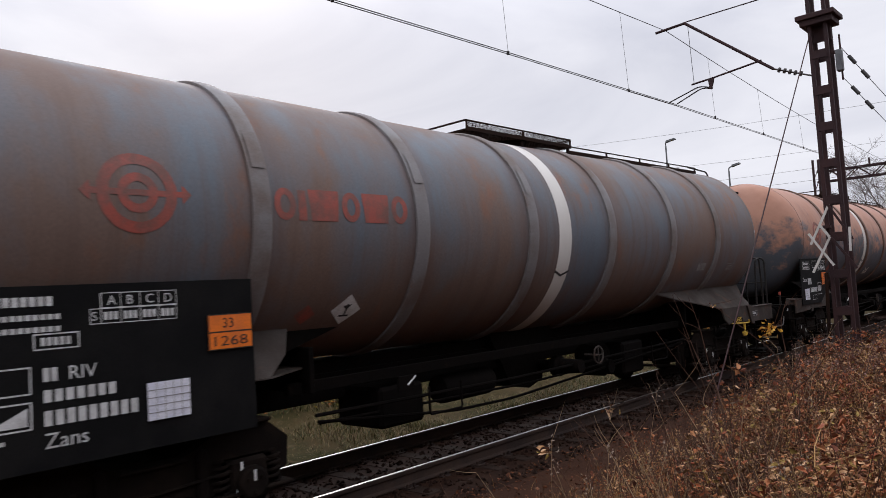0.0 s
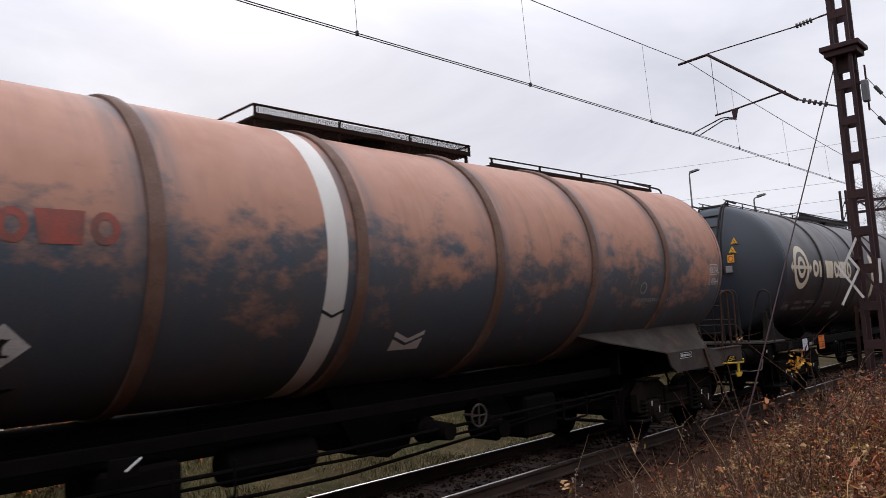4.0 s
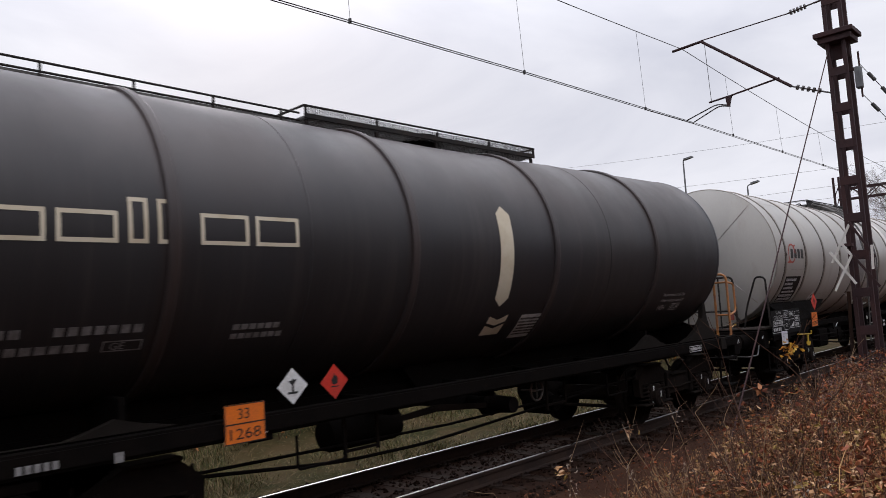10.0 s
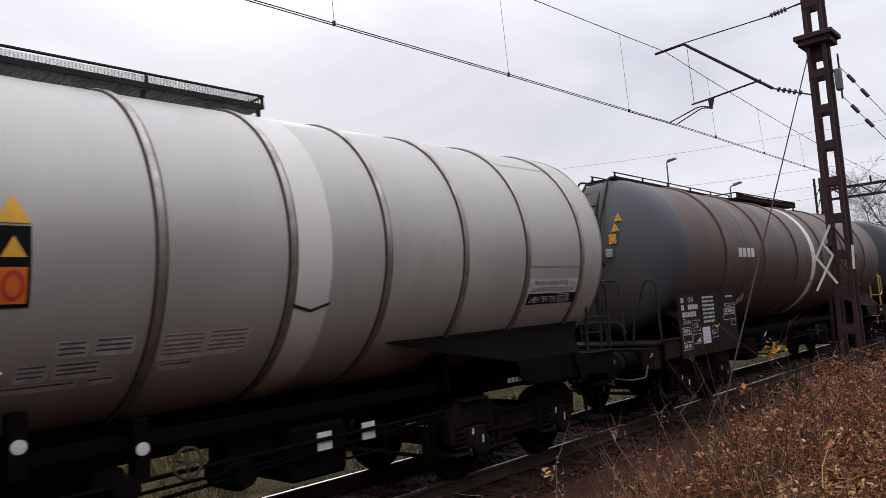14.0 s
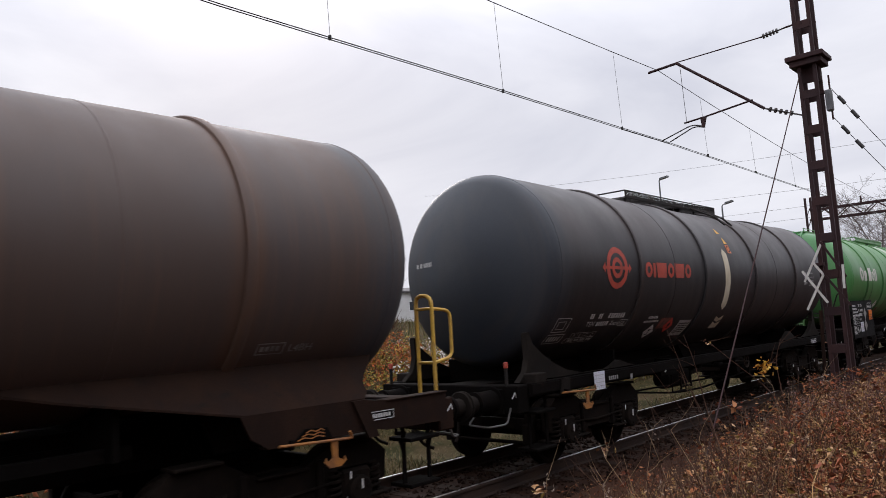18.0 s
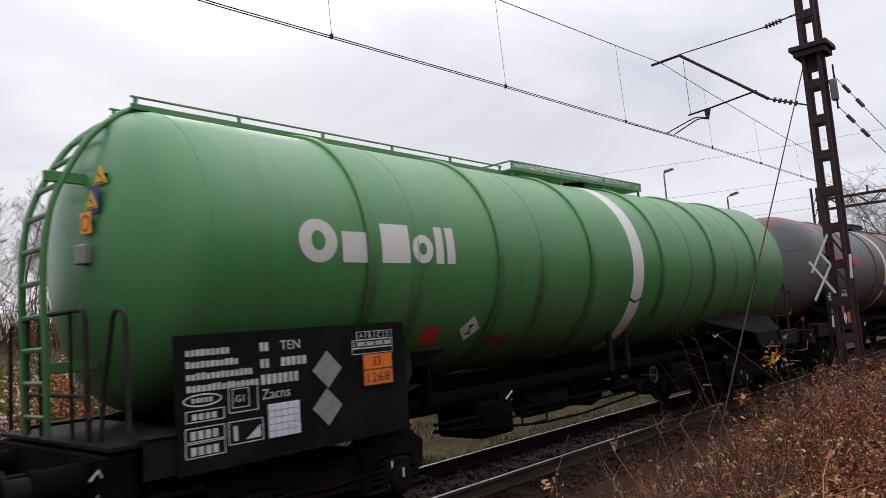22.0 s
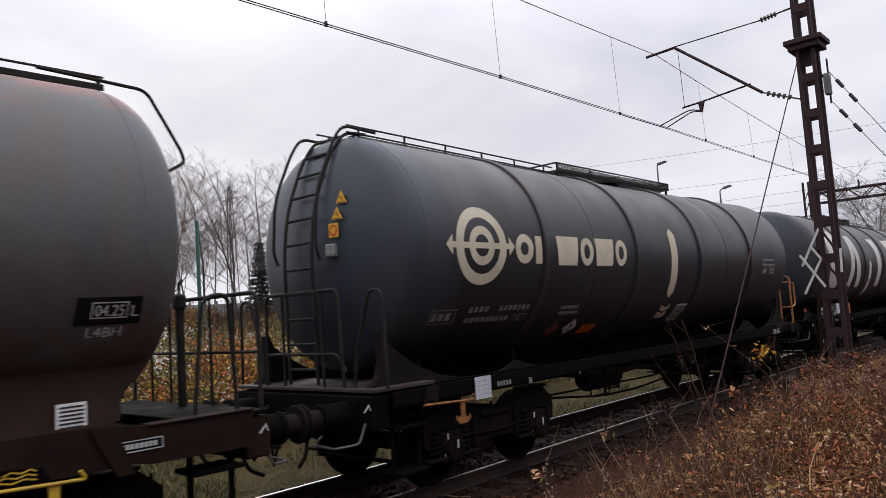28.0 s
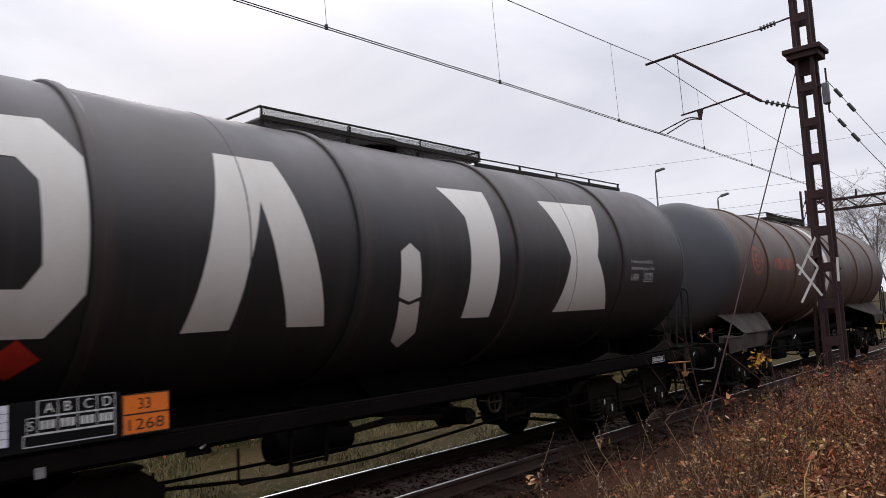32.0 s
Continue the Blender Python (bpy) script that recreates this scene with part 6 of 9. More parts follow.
    if stencils:
        decal(wag, "stencil", *join2(frame2(-6.32, -5.85, -1.03, -0.82, 0.012), bars2(-6.28, -5.9, -0.98, -0.87, 3, 0.7), bars2(-5.62, -5.2, -0.88, -0.80, 4, 0.7), bars2(-5.0, -4.3, -0.88, -0.80, 7, 0.7), bars2(-5.62, -4.7, -1.04, -0.96, 9, 0.75), frame2(-4.62, -4.3, -1.06, -0.95, 0.012), word2("GE", -4.56, -1.04, 0.07), bars2(-3.5, -3.0, -0.92, -0.86, 6, 0.8), bars2(-3.5, -2.95, -1.02, -0.96, 7, 0.8)), STENCIL_DIM, "grimy stencilled lettering")
    u, v = date[1:]
    decal(wag, "test_date", *join2(word2("Povoleny pracovni tlak 3 bar", u, v, 0.06, 0.79), word2("Allowed working pressure 3 bar", u, v - 0.11, 0.06, 0.84), word2("L4BH", u + 0.02, v - 0.29, 0.11, 0.25), word2(date[0], u + 0.51, v - 0.28, 0.10, 0.25), frame2(u + 0.47, u + 0.80, v - 0.31, v - 0.16, 0.01)), STENCIL, "white stencilled tank code and test date")
    if plate:
        hazard_plate(wag, *plate, 1.40)
    if not bare:
        paper_label(wag, -5.75, -5.45, 1.03, 1.30, 1.40)
    flat(join2(bars2(-5.3, -5.0, 1.14, 1.20, 5, 0.7), rect2(-4.62, -4.55, 1.10, 1.18)), 1.385, "frame_stencil", STENCIL_DIM, wag.root)
    s = slab(rect_outline(5.15, 5.62, 1.13, 1.23), 1.386, "number_strip", BLACK_SIGN, wag.root, "black strip with a row of white marks", 0.004)
    flat(join2(frame2(5.15, 5.62, 1.13, 1.23, 0.008), bars2(5.19, 5.58, 1.155, 1.205, 9, 0.7)), 1.389, "marking", STENCIL, s)
    if not bare:
        add_lever(wag, -6.3, ORANGE_LEVER)
    if rear_rail is None:
        add_lever(wag, rear - 1.75, ORANGE_LEVER)
    return wag


def long_wagon(yc, front, rear, rings, paint, label, c0, c1, saddle=FRAME_GREY, ring_mat=None, rear_rail=None, rear_mat=RAIL_TUBE, ring_w=0.12, band=None, band_mat=WHITE_PAINT, welds=(), walk_span=(-0.6, 5.9), frame=FRAME_DARK, hoops=True, lever=YELLOW_LEVER, depth=0.43, wide="front", strip=(6.78, 1.18), lever_y=6.15):
    """A long wagon with a ribbed tank on skirted end frames."""
    wag = start_wagon(yc, front, rear, 1.5, 2.92, label, frame=frame, saddle=saddle, wide=wide)
    add_tank(wag, c0, c1, depth, paint, rings, ring_w, 0.04, ring_mat, welds, "ribbed steel tank, stained and weathered")
    add_underframe_skirt(wag)
    add_outlet(wag)
    add_steps(wag, rear - 1.2)
    add_steps(wag, -(front - 1.2))
    if rear_rail == "loop":
        add_rear_loop(wag, rear_mat)
    else:
        add_rear_platform(wag, rear_mat, FRAME_DARK)
    if hoops:
        add_front_hoops(wag, RAIL_TUBE)
    if band:
        add_white_band(wag, *band, band_mat)
    if lever is not None:
        y = lever_y
        add_lever(wag, y, lever)
        g = part("lever_guard", Shape().prism([(y - 0.25, 1.12), (y + 0.20, 1.10), (y + 0.14, 1.20), (y - 0.12, 1.22)], 1.44, 1.452, "x"), FRAME_DARK, wag.root, "black lever guard with pale zigzag stripes", smooth=0)
        zig = []
        for q in range(3):
            z = 1.115 + 0.03 * q
            pts = [(y - 0.22 + 0.05 * q, z), (y - 0.14 + 0.04 * q, z + 0.018), (y - 0.06 + 0.03 * q, z), (y + 0.02 + 0.02 * q, z + 0.018), (y + 0.10, z)]
            zig += [([p, r, (r[0], r[1] + 0.012), (p[0], p[1] + 0.012)], [(0, 1, 2, 3)]) for p, r in zip(pts, pts[1:])]
        flat(join2(*zig), 1.456, "stripe", lever, g)
    u, z = strip
    s = slab(rect_outline(u, u + 0.42, z, z + 0.09), 1.436, "number_strip", BLACK_SIGN, wag.root, "black strip with a row of white marks", 0.004)
    flat(join2(frame2(u, u + 0.42, z, z + 0.09, 0.008), bars2(u + 0.04, u + 0.38, z + 0.025, z + 0.065, 9, 0.7)), 1.440, "marking", STENCIL, s)
    return wag


def roof_gear(wag, y0, y1, main, mat=None, drop=None, fall=0.72):
    """Roof walkway with a wider platform round the manhole, and a bent end rail."""
    top = wag.zc + wag.r
    add_walkway(wag, y0, y1, top + 0.03, mat, 0.5, "roof_walkway", rail=True)
    add_walkway(wag, main[0], main[1], top + 0.08, mat, 0.8, "manhole_platform")
    part("manhole", Shape().lathe([(top - 0.08, 0.34), (top + 0.08, 0.34), (top + 0.10, 0.38), (top + 0.14, 0.38), (top + 0.18, 0.2)], 24, 0, (main[0] + main[1]) / 2, "z"), FRAME_DARK, wag.root, "round manhole lid")
    if drop:
        part("end_rail", Shape().tube(rounded([(0.25, drop - 0.5, top + 0.12), (0.25, drop + 0.52, top + 0.08), (0.25, drop + 0.88, top - 0.50), (0.25, drop + 0.92, top - fall + 0.1), (0.25, drop + 0.74, top - fall)], 0.10), 0.018, 8), RAIL_TUBE, wag.root, "bent end rail dropping over the tank end")


def flame2(u, v, h):
    """A plain flame over a ground line."""
    out = [(0, -0.8), (-0.45, -0.6), (-0.6, -0.1), (-0.35, 0.35), (-0.3, 0.0), (-0.05, 0.9), (0.15, 0.35), (0.3, 0.55), (0.55, 0.0), (0.45, -0.55)]
    return join2(([(u + a * h, v + b * h) for a, b in out], [(0, 9, 8, 1), (8, 2, 1), (8, 4, 2), (2, 4, 3), (8, 6, 4), (4, 6, 5), (6, 8, 7)]), rect2(u - 0.7 * h, u + 0.7 * h, v - 1.1 * h, v - 0.95 * h))


def hazard_diamond(wag, u, v, h, mat, label):
    d = decal(wag, "hazard_diamond", *dia2(u, v, h), mat, label, 0.007)
    if mat is RED_SIGN:
        decal(wag, "pictogram", *flame2(u, v + h * 0.15, h * 0.42), INK, "black flame", 0.010)
    if mat is WHITE_SIGN:
        decal(wag, "pictogram", *join2(rect2(u - h * 0.06, u + h * 0.06, v - h * 0.3, v + h * 0.4), rect2(u - h * 0.35, u + h * 0.3, v - h * 0.42, v - h * 0.3), ([(u - h * 0.3, v + h * 0.3), (u, v), (u + h * 0.28, v + h * 0.38)], [(0, 1, 2)])), INK, "black pictogram", 0.010)
    return d


def flat_diamond(wag, u, v, h, x, mat, label):
    p = slab([(u - h, v), (u, v - h), (u + h, v), (u, v + h)], x, "hazard_diamond", mat, wag.root, label, 0.005)
    if mat is RED_SIGN:
        flat(flame2(u, v + h * 0.15, h * 0.42), x + 0.003, "pictogram", INK, p)
    elif mat is not GREY_SIGN:
        flat(join2(rect2(u - h * 0.06, u + h * 0.06, v - h * 0.3, v + h * 0.4), rect2(u - h * 0.35, u + h * 0.3, v - h * 0.42, v - h * 0.3), ([(u - h * 0.3, v + h * 0.3), (u, v), (u + h * 0.28, v + h * 0.38)], [(0, 1, 2)])), x + 0.003, "pictogram", INK, p)


GREY_RUSTY = "long tank wagon with dark rust-brown paint"

# leading wagon: rusty grey with a white band
w0 = long_wagon(8.95, 9.05, 9.05, [-5.18, -3.07, -0.94, 1.16, 3.30, 5.25], PAINT_RUST_GREY, "long rusty blue-grey tank wagon with broad straps and a white band", -7.45, 7.22, saddle=FRAME_GREY, ring_mat=STRAP_GREY, ring_w=0.20, band=(-0.31, 0.0), frame=FRAME_DARK)
roof_gear(w0, 2.0, 7.4, (-0.9, 1.9), FRAME_RUST, 7.5)
for y in (-5.18, -3.07, -0.94):
    decal(w0, "strap_clamp", *rect2(y - 0.07, y + 0.07, 0.42, 0.80), STRAP_GREY, "pale clamp plate on the strap", 0.05)
decal(w0, "emblem", *emblem2(-6.32, 0.13, 0.33, 0.46), RED_WORN, "worn red round emblem of two rings and a double arrow")
painted_name(w0, shape_row(-5.05, -3.28, -0.05, 0.26, "ohmomo"), RED_WORN, "worn red shapes of a painted name")
hazard_diamond(w0, -3.98, -1.02, 0.20, WHITE_SIGN, "white diamond hazard label")
decal(w0, "red_patch", *dia2(-4.5, -1.05, 0.13), RED_WORN, "rubbed red label")
info_board(w0, [(-7.5, 2.33), (-5.28, 2.33), (-5.28, 1.0), (-7.5, 1.0)], 1.43, BLACK_SIGN, [load_table(-6.7, -6.0, 2.02, 2.26), bars2(-7.35, -6.95, 2.18, 2.25, 7, 0.75), bars2(-7.4, -6.9, 2.08, 2.12, 10, 0.75), bars2(-7.4, -6.9, 1.99, 2.03, 10, 0.75), frame2(-7.1, -6.78, 1.86, 1.98, 0.01), bars2(-7.05, -6.83, 1.89, 1.95, 5, 0.7), bars2(-7.04, -6.93, 1.63, 1.73, 2, 0.75), word2("RIV", -6.86, 1.63, 0.10), bars2(-7.04, -6.5, 1.48, 1.57, 7, 0.7), bars2(-7.04, -6.33, 1.31, 1.42, 9, 0.7), word2("Zans", -7.04, 1.15, 0.11), frame2(-7.45, -7.12, 1.55, 1.75, 0.012), frame2(-7.45, -7.12, 1.30, 1.50, 0.012), ([(-7.42, 1.33), (-7.15, 1.33), (-7.15, 1.46)], [(0, 1, 2)]), rect2(-7.44, -7.3, 1.22, 1.25)], "large black data board with white stencilled writing")
hazard_plate(w0, -5.73, -5.30, 1.72, 2.03, 1.45)
paper_label(w0, -6.28, -5.92, 1.22, 1.52, 1.45)
decal(w0, "test_date", *join2(frame2(5.98, 6.3, -0.78, -0.62, 0.014), bars2(6.02, 6.26, -0.70, -0.66, 5, 0.7), bars2(6.02, 6.26, -0.76, -0.72, 5, 0.7)), STENCIL_DIM, "grimy stencilled test date")
decal(w0, "chevron_mark", *rect2(4.55, 4.9, -0.75, -0.60), STENCIL_DIM, "faded white mark")

# second wagon: blue-grey with pink primer showing through above
RINGS_SHORT = [-4.15, -1.40, 1.25, 4.07]
PAINT_PINK = material("peeling_pink_primer", (0.060, 0.074, 0.092), (0.076, 0.074, 0.078), None, rough=0.6, scale=1.0, bump=0.1, grain=70)


def ragged_tone(m, colour, low, high, spread=2.6, size=1.7, down=1.0, pull=(1, 1, 1)):
    """Primer laid bare over the upper half of a tank, with a ragged lower edge; down=-1 lays a browner tone over the
    lower half.
    """
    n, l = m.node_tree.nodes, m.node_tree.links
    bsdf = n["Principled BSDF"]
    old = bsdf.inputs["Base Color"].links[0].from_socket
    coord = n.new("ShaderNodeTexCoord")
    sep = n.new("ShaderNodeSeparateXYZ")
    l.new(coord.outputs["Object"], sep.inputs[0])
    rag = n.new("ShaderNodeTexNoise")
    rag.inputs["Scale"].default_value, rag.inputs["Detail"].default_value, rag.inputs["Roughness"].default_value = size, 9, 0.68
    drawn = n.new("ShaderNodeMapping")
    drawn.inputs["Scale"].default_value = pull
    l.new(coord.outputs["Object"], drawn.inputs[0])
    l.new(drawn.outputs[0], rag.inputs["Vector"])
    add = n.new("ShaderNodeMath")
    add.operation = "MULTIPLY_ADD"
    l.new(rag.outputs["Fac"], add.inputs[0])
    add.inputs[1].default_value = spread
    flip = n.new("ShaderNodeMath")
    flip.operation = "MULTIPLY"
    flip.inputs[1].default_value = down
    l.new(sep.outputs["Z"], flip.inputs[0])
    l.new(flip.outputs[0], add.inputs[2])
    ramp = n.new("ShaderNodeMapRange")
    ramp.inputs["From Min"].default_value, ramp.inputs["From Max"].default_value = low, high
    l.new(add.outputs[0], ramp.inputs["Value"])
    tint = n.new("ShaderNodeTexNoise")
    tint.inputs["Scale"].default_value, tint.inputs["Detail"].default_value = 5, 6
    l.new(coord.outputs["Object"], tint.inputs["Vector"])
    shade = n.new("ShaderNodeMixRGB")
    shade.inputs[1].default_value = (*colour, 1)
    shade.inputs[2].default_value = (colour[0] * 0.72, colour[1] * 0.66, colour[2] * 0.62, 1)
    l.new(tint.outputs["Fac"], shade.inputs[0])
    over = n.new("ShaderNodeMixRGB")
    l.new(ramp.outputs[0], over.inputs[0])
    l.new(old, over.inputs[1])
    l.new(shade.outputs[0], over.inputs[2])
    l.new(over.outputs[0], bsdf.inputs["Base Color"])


ragged_tone(PAINT_PINK, (0.43, 0.215, 0.142), 4.66, 5.36, 4.3, 1.7, 1.0, (1, 0.75, 1.15))
# darker brown towards the grey tank's bottom
ragged_tone(PAINT_GREY, (0.062, 0.036, 0.025), -1.5, -0.3, 2.6, 1.1, -1.0)
ragged_tone(PAINT_GREY, (0.24, 0.092, 0.058), 5.24, 5.76, 2.6, 1.4)
# browner green towards the green tank's bottom
ragged_tone(PAINT_GREEN, (0.100, 0.130, 0.052), -1.3, 0.1, 2.0, 1.0, -1.0)
ragged_tone(PAINT_RUST_GREY, (0.15, 0.088, 0.066), 5.35, 6.1)
wear_and_light(PAINT_RUST_GREY, [-5.18, -3.07, -0.94, 1.16, 3.30, 5.25], (0.100, 0.056, 0.042), 0.42, 0.75, None, (0.105, 0.068, 0.055), 0.55)
wear_and_light(PAINT_PINK, [-5.23, -3.09, -0.97, 1.2, 3.3, 5.45], (0.078, 0.078, 0.084), 0.42, 0.9, None, (0.095, 0.070, 0.062), 0.3)
# pale yellow-green crown painted as top light; ring marks only on the lower flank
wear_and_light(PAINT_GREEN, [-5.56, -4.84, -3.36, -2.43, -1.14, 1.16, 2.3, 3.37, 4.5, 5.57], (0.030, 0.052, 0.022), 0.16, 0.8, (3.5, 2.4), (0.05, 0.085, 0.03), 0.35, (0.17, 0.30, 0.12), 0.35, 7.2)
wear_and_light(PAINT_BROWN, [-5.31, -3.16, -0.93, 1.1, 3.20, 5.47], (0.120, 0.062, 0.036), 0.30, 0.6, None, (0.115, 0.066, 0.044), 0.5, (0.122, 0.086, 0.070), 0.6, 7.0, (0.070, 0.047, 0.038))
wear_and_light(PAINT_GREY, [-4.45, -1.59, 1.87, 4.9], (0.090, 0.060, 0.048), 0.22, 0.8, None, (0.110, 0.072, 0.055), 0.35)
# sky light is painted into the bluer ends and paler crowns, shade into the barrels
wear_and_light(PAINT_BLACK, RINGS_SHORT, (0.050, 0.034, 0.030), 0.14, 0.7, None, (0.050, 0.042, 0.040), 0.45, (0.092, 0.072, 0.066), 0.62, 6.4, (0.0195, 0.018, 0.0185))
wear_and_light(PAINT_BLUE_BLACK, RINGS_SHORT, (0.048, 0.036, 0.034), 0.14, 0.7, None, (0.046, 0.042, 0.042), 0.45, (0.086, 0.070, 0.065), 0.70, 6.1, (0.018, 0.0185, 0.021))
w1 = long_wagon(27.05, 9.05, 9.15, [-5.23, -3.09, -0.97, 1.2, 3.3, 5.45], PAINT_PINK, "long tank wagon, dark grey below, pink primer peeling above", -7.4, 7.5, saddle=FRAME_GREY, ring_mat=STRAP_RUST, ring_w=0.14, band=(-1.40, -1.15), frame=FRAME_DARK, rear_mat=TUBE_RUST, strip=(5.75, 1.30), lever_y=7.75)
roof_gear(w1, 2.6, 7.5, (-1.5, 2.0), FRAME_RUST, 7.35, 1.75)
decal(w1, "emblem", *emblem2(-6.25, 0.07, 0.34, 0.30), RED_WORN, "worn red round emblem of two rings")
painted_name(w1, shape_row(-5.02, -3.36, -0.08, 0.18, "ohmomo"), RED_WORN, "worn red shapes of a painted name")
hazard_diamond(w1, -4.14, -0.86, 0.20, WHITE_SIGN, "white diamond hazard label")
decal(w1, "red_patch", *dia2(-4.62, -0.86, 0.18), RED_WORN, "rubbed red label")
decal(w1, "chevron_mark", *join2(([(-0.34, -0.92), (-0.12, -1.02), (0.11, -0.92), (0.11, -0.98), (-0.12, -1.08), (-0.34, -0.98)], [(0, 5, 4, 1), (1, 4, 3, 2)]), ([(-0.34, -1.02), (-0.12, -1.12), (0.11, -1.02), (0.11, -1.18), (-0.34, -1.18)], [(0, 4, 3, 2, 1)])), WHITE_PAINT, "white chevron mark")
info_board(w1, [(-7.65, 2.36), (-5.52, 2.36), (-5.52, 1.55), (-6.15, 1.2), (-7.7, 1.2)], 1.43, BLACK_SIGN, [frame2(-7.5, -6.95, 2.08, 2.28, 0.01), bars2(-7.45, -7.0, 2.20, 2.25, 7, 0.75), bars2(-7.45, -7.0, 2.11, 2.16, 9, 0.75), frame2(-6.7, -6.35, 2.12, 2.30, 0.01), load_table(-6.3, -5.6, 2.05, 2.30), word2("Zacns", -7.55, 1.78, 0.10), bars2(-7.15, -6.85, 1.70, 1.86, 3, 0.7), bars2(-6.98, -6.45, 1.50, 1.62, 6, 0.7), frame2(-6.4, -6.05, 1.42, 1.72, 0.01), frame2(-6.85, -6.5, 1.30, 1.42, 0.01), bars2(-6.35, -6.1, 1.5, 1.65, 3, 0.6)], "black data board with white stencilled writing")
hazard_plate(w1, -6.0, -5.59, 1.66, 1.99, 1.45)
paper_label(w1, -7.48, -7.14, 1.32, 1.60, 1.45)
decal(w1, "test_date", *join2(frame2(7.06, 7.36, -0.22, -0.03, 0.011), word2("06.24", 7.09, -0.19, 0.12, 0.24), word2("L", 7.375, -0.19, 0.12), word2("L4BH", 7.06, -0.40, 0.12, 0.36)), STENCIL, "white stencilled tank code and test date", 0.006)
decal(w1, "ring_mark", *ring2(4.75, -0.45, 0.10, 0.10, 0.075, 0.075, 24), STENCIL_DIM, "small painted ring")
decal(w1, "stencil", *bars2(4.6, 6.2, -0.68, -0.62, 22, 0.7), STENCIL_DIM, "grimy line of stencilled marks")
part("front_drip_plate", Shape().box(-0.42, 0.12, -8.05, -7.40, 4.13, 4.18, 0.01).box(-0.36, 0.06, -7.6, -7.4, 4.18, 4.38, 0.01), FRAME_DARK, w1.root, "overhanging plate at the tank end")

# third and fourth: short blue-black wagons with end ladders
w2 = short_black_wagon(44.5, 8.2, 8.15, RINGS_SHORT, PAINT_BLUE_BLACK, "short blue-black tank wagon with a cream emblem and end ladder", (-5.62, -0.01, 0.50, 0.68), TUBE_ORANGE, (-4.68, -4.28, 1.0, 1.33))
painted_name(w2, shape_row(-4.89, -4.22, -0.22, 0.18, "oh") + shape_row(-3.96, -1.86, -0.24, 0.18, "momo"), CREAM_PAINT, "cream shapes of a painted name")
decal(w2, "red_patch", *dia2(-3.28, -1.22, 0.15), RED_WORN, "dark rubbed red label")
hazard_diamond(w2, -1.93, -1.34, 0.17, WHITE_SIGN, "white diamond hazard label")
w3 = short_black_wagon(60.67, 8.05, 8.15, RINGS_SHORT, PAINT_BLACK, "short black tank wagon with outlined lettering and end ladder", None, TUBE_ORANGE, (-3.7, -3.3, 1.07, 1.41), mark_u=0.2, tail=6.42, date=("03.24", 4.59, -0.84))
blocks(w3, "painted_block", join2(*[frame2(a, b, -0.13, t, 0.035) for a, b, t in ((-5.5, -5.12, 0.12), (-5.05, -4.6, 0.12), (-4.52, -4.36, 0.24), (-4.28, -4.12, 0.24), (-3.91, -3.45, 0.14), (-3.38, -2.92, 0.14))]), CREAM_PAINT, "cream outlined blocks of a painted name", 4)
flat_diamond(w3, -2.94, 1.49, 0.17, 1.32, WHITE_SIGN, "white diamond hazard label")
flat_diamond(w3, -2.45, 1.48, 0.17, 1.32, RED_SIGN, "dull red diamond hazard label")

# fifth: insulated wagon clad in silver-grey sheet
w4 = start_wagon(77.5, 8.67, 8.67, 1.57, 2.90, "long insulated tank wagon clad in silver-grey sheet metal", frame=FRAME_DARK, saddle=FRAME_DARK)
STRAPS = [-7.05, -5.73, -4.40, -3.10, -1.85, -0.62, 0.62, 1.90, 3.12, 4.37, 5.61, 6.92]
add_tank(w4, -7.57, 7.45, 0.2, PAINT_SILVER, STRAPS, 0.066, 0.028, STRAP_SILVER, (), "silver-grey sheet cladding held by metal straps", flat_end=True)
add_underframe_skirt(w4)
add_outlet(w4)
for y in (-7.4, 7.45):
    add_steps(w4, y)
add_rear_platform(w4, RAIL_TUBE, FRAME_DARK)
add_front_platform(w4, RAIL_TUBE, FRAME_GREY)
add_white_band(w4, 1.95, 2.36, WHITE_PAINT)
add_lever(w4, -6.05, YELLOW_LEVER)
part("end_hatch", Shape().lathe([(-7.78, 0.30), (-7.80, 0.30), (-7.805, 0.27), (-7.81, 0.001)], 32, 0.0, 2.90, "y"), PAINT_SILVER, w4.tank, "round bolted inspection cover on the tank end")
part("hatch_ring", Shape().tube(arc((0.0, 2.90), 0.30, 0, 360, 32, "xz", -7.80), 0.014, 6, close=False), STRAP_SILVER, w4.tank)
part("hatch_plate", Shape().box(-0.07, 0.07, -7.825, -7.805, 2.74, 3.02, 0.004), GREY_SIGN, w4.tank)
for a in (45, 135, 225, 315):
    c, s_ = math.cos(radians(a)), math.sin(radians(a))
    part("end_seam", Shape().tube([(0.31 * c, -7.73, 2.90 + 0.31 * s_), (0.75 * c, -7.675, 2.90 + 0.75 * s_), (1.53 * c, -7.59, 2.90 + 1.53 * s_)], 0.007, 5), STRAP_SILVER, w4.tank, "riveted sheet seam")
part("end_rim", Shape().tube(arc((0.0, 2.90), 1.572, 0, 360, 96, "xz", -7.57), 0.012, 6, close=False), STRAP_SILVER, w4.tank)
part("end_rim", Shape().tube(arc((0.0, 2.90), 1.572, 0, 360, 96, "xz", 7.45), 0.012, 6, close=False), STRAP_SILVER, w4.tank)
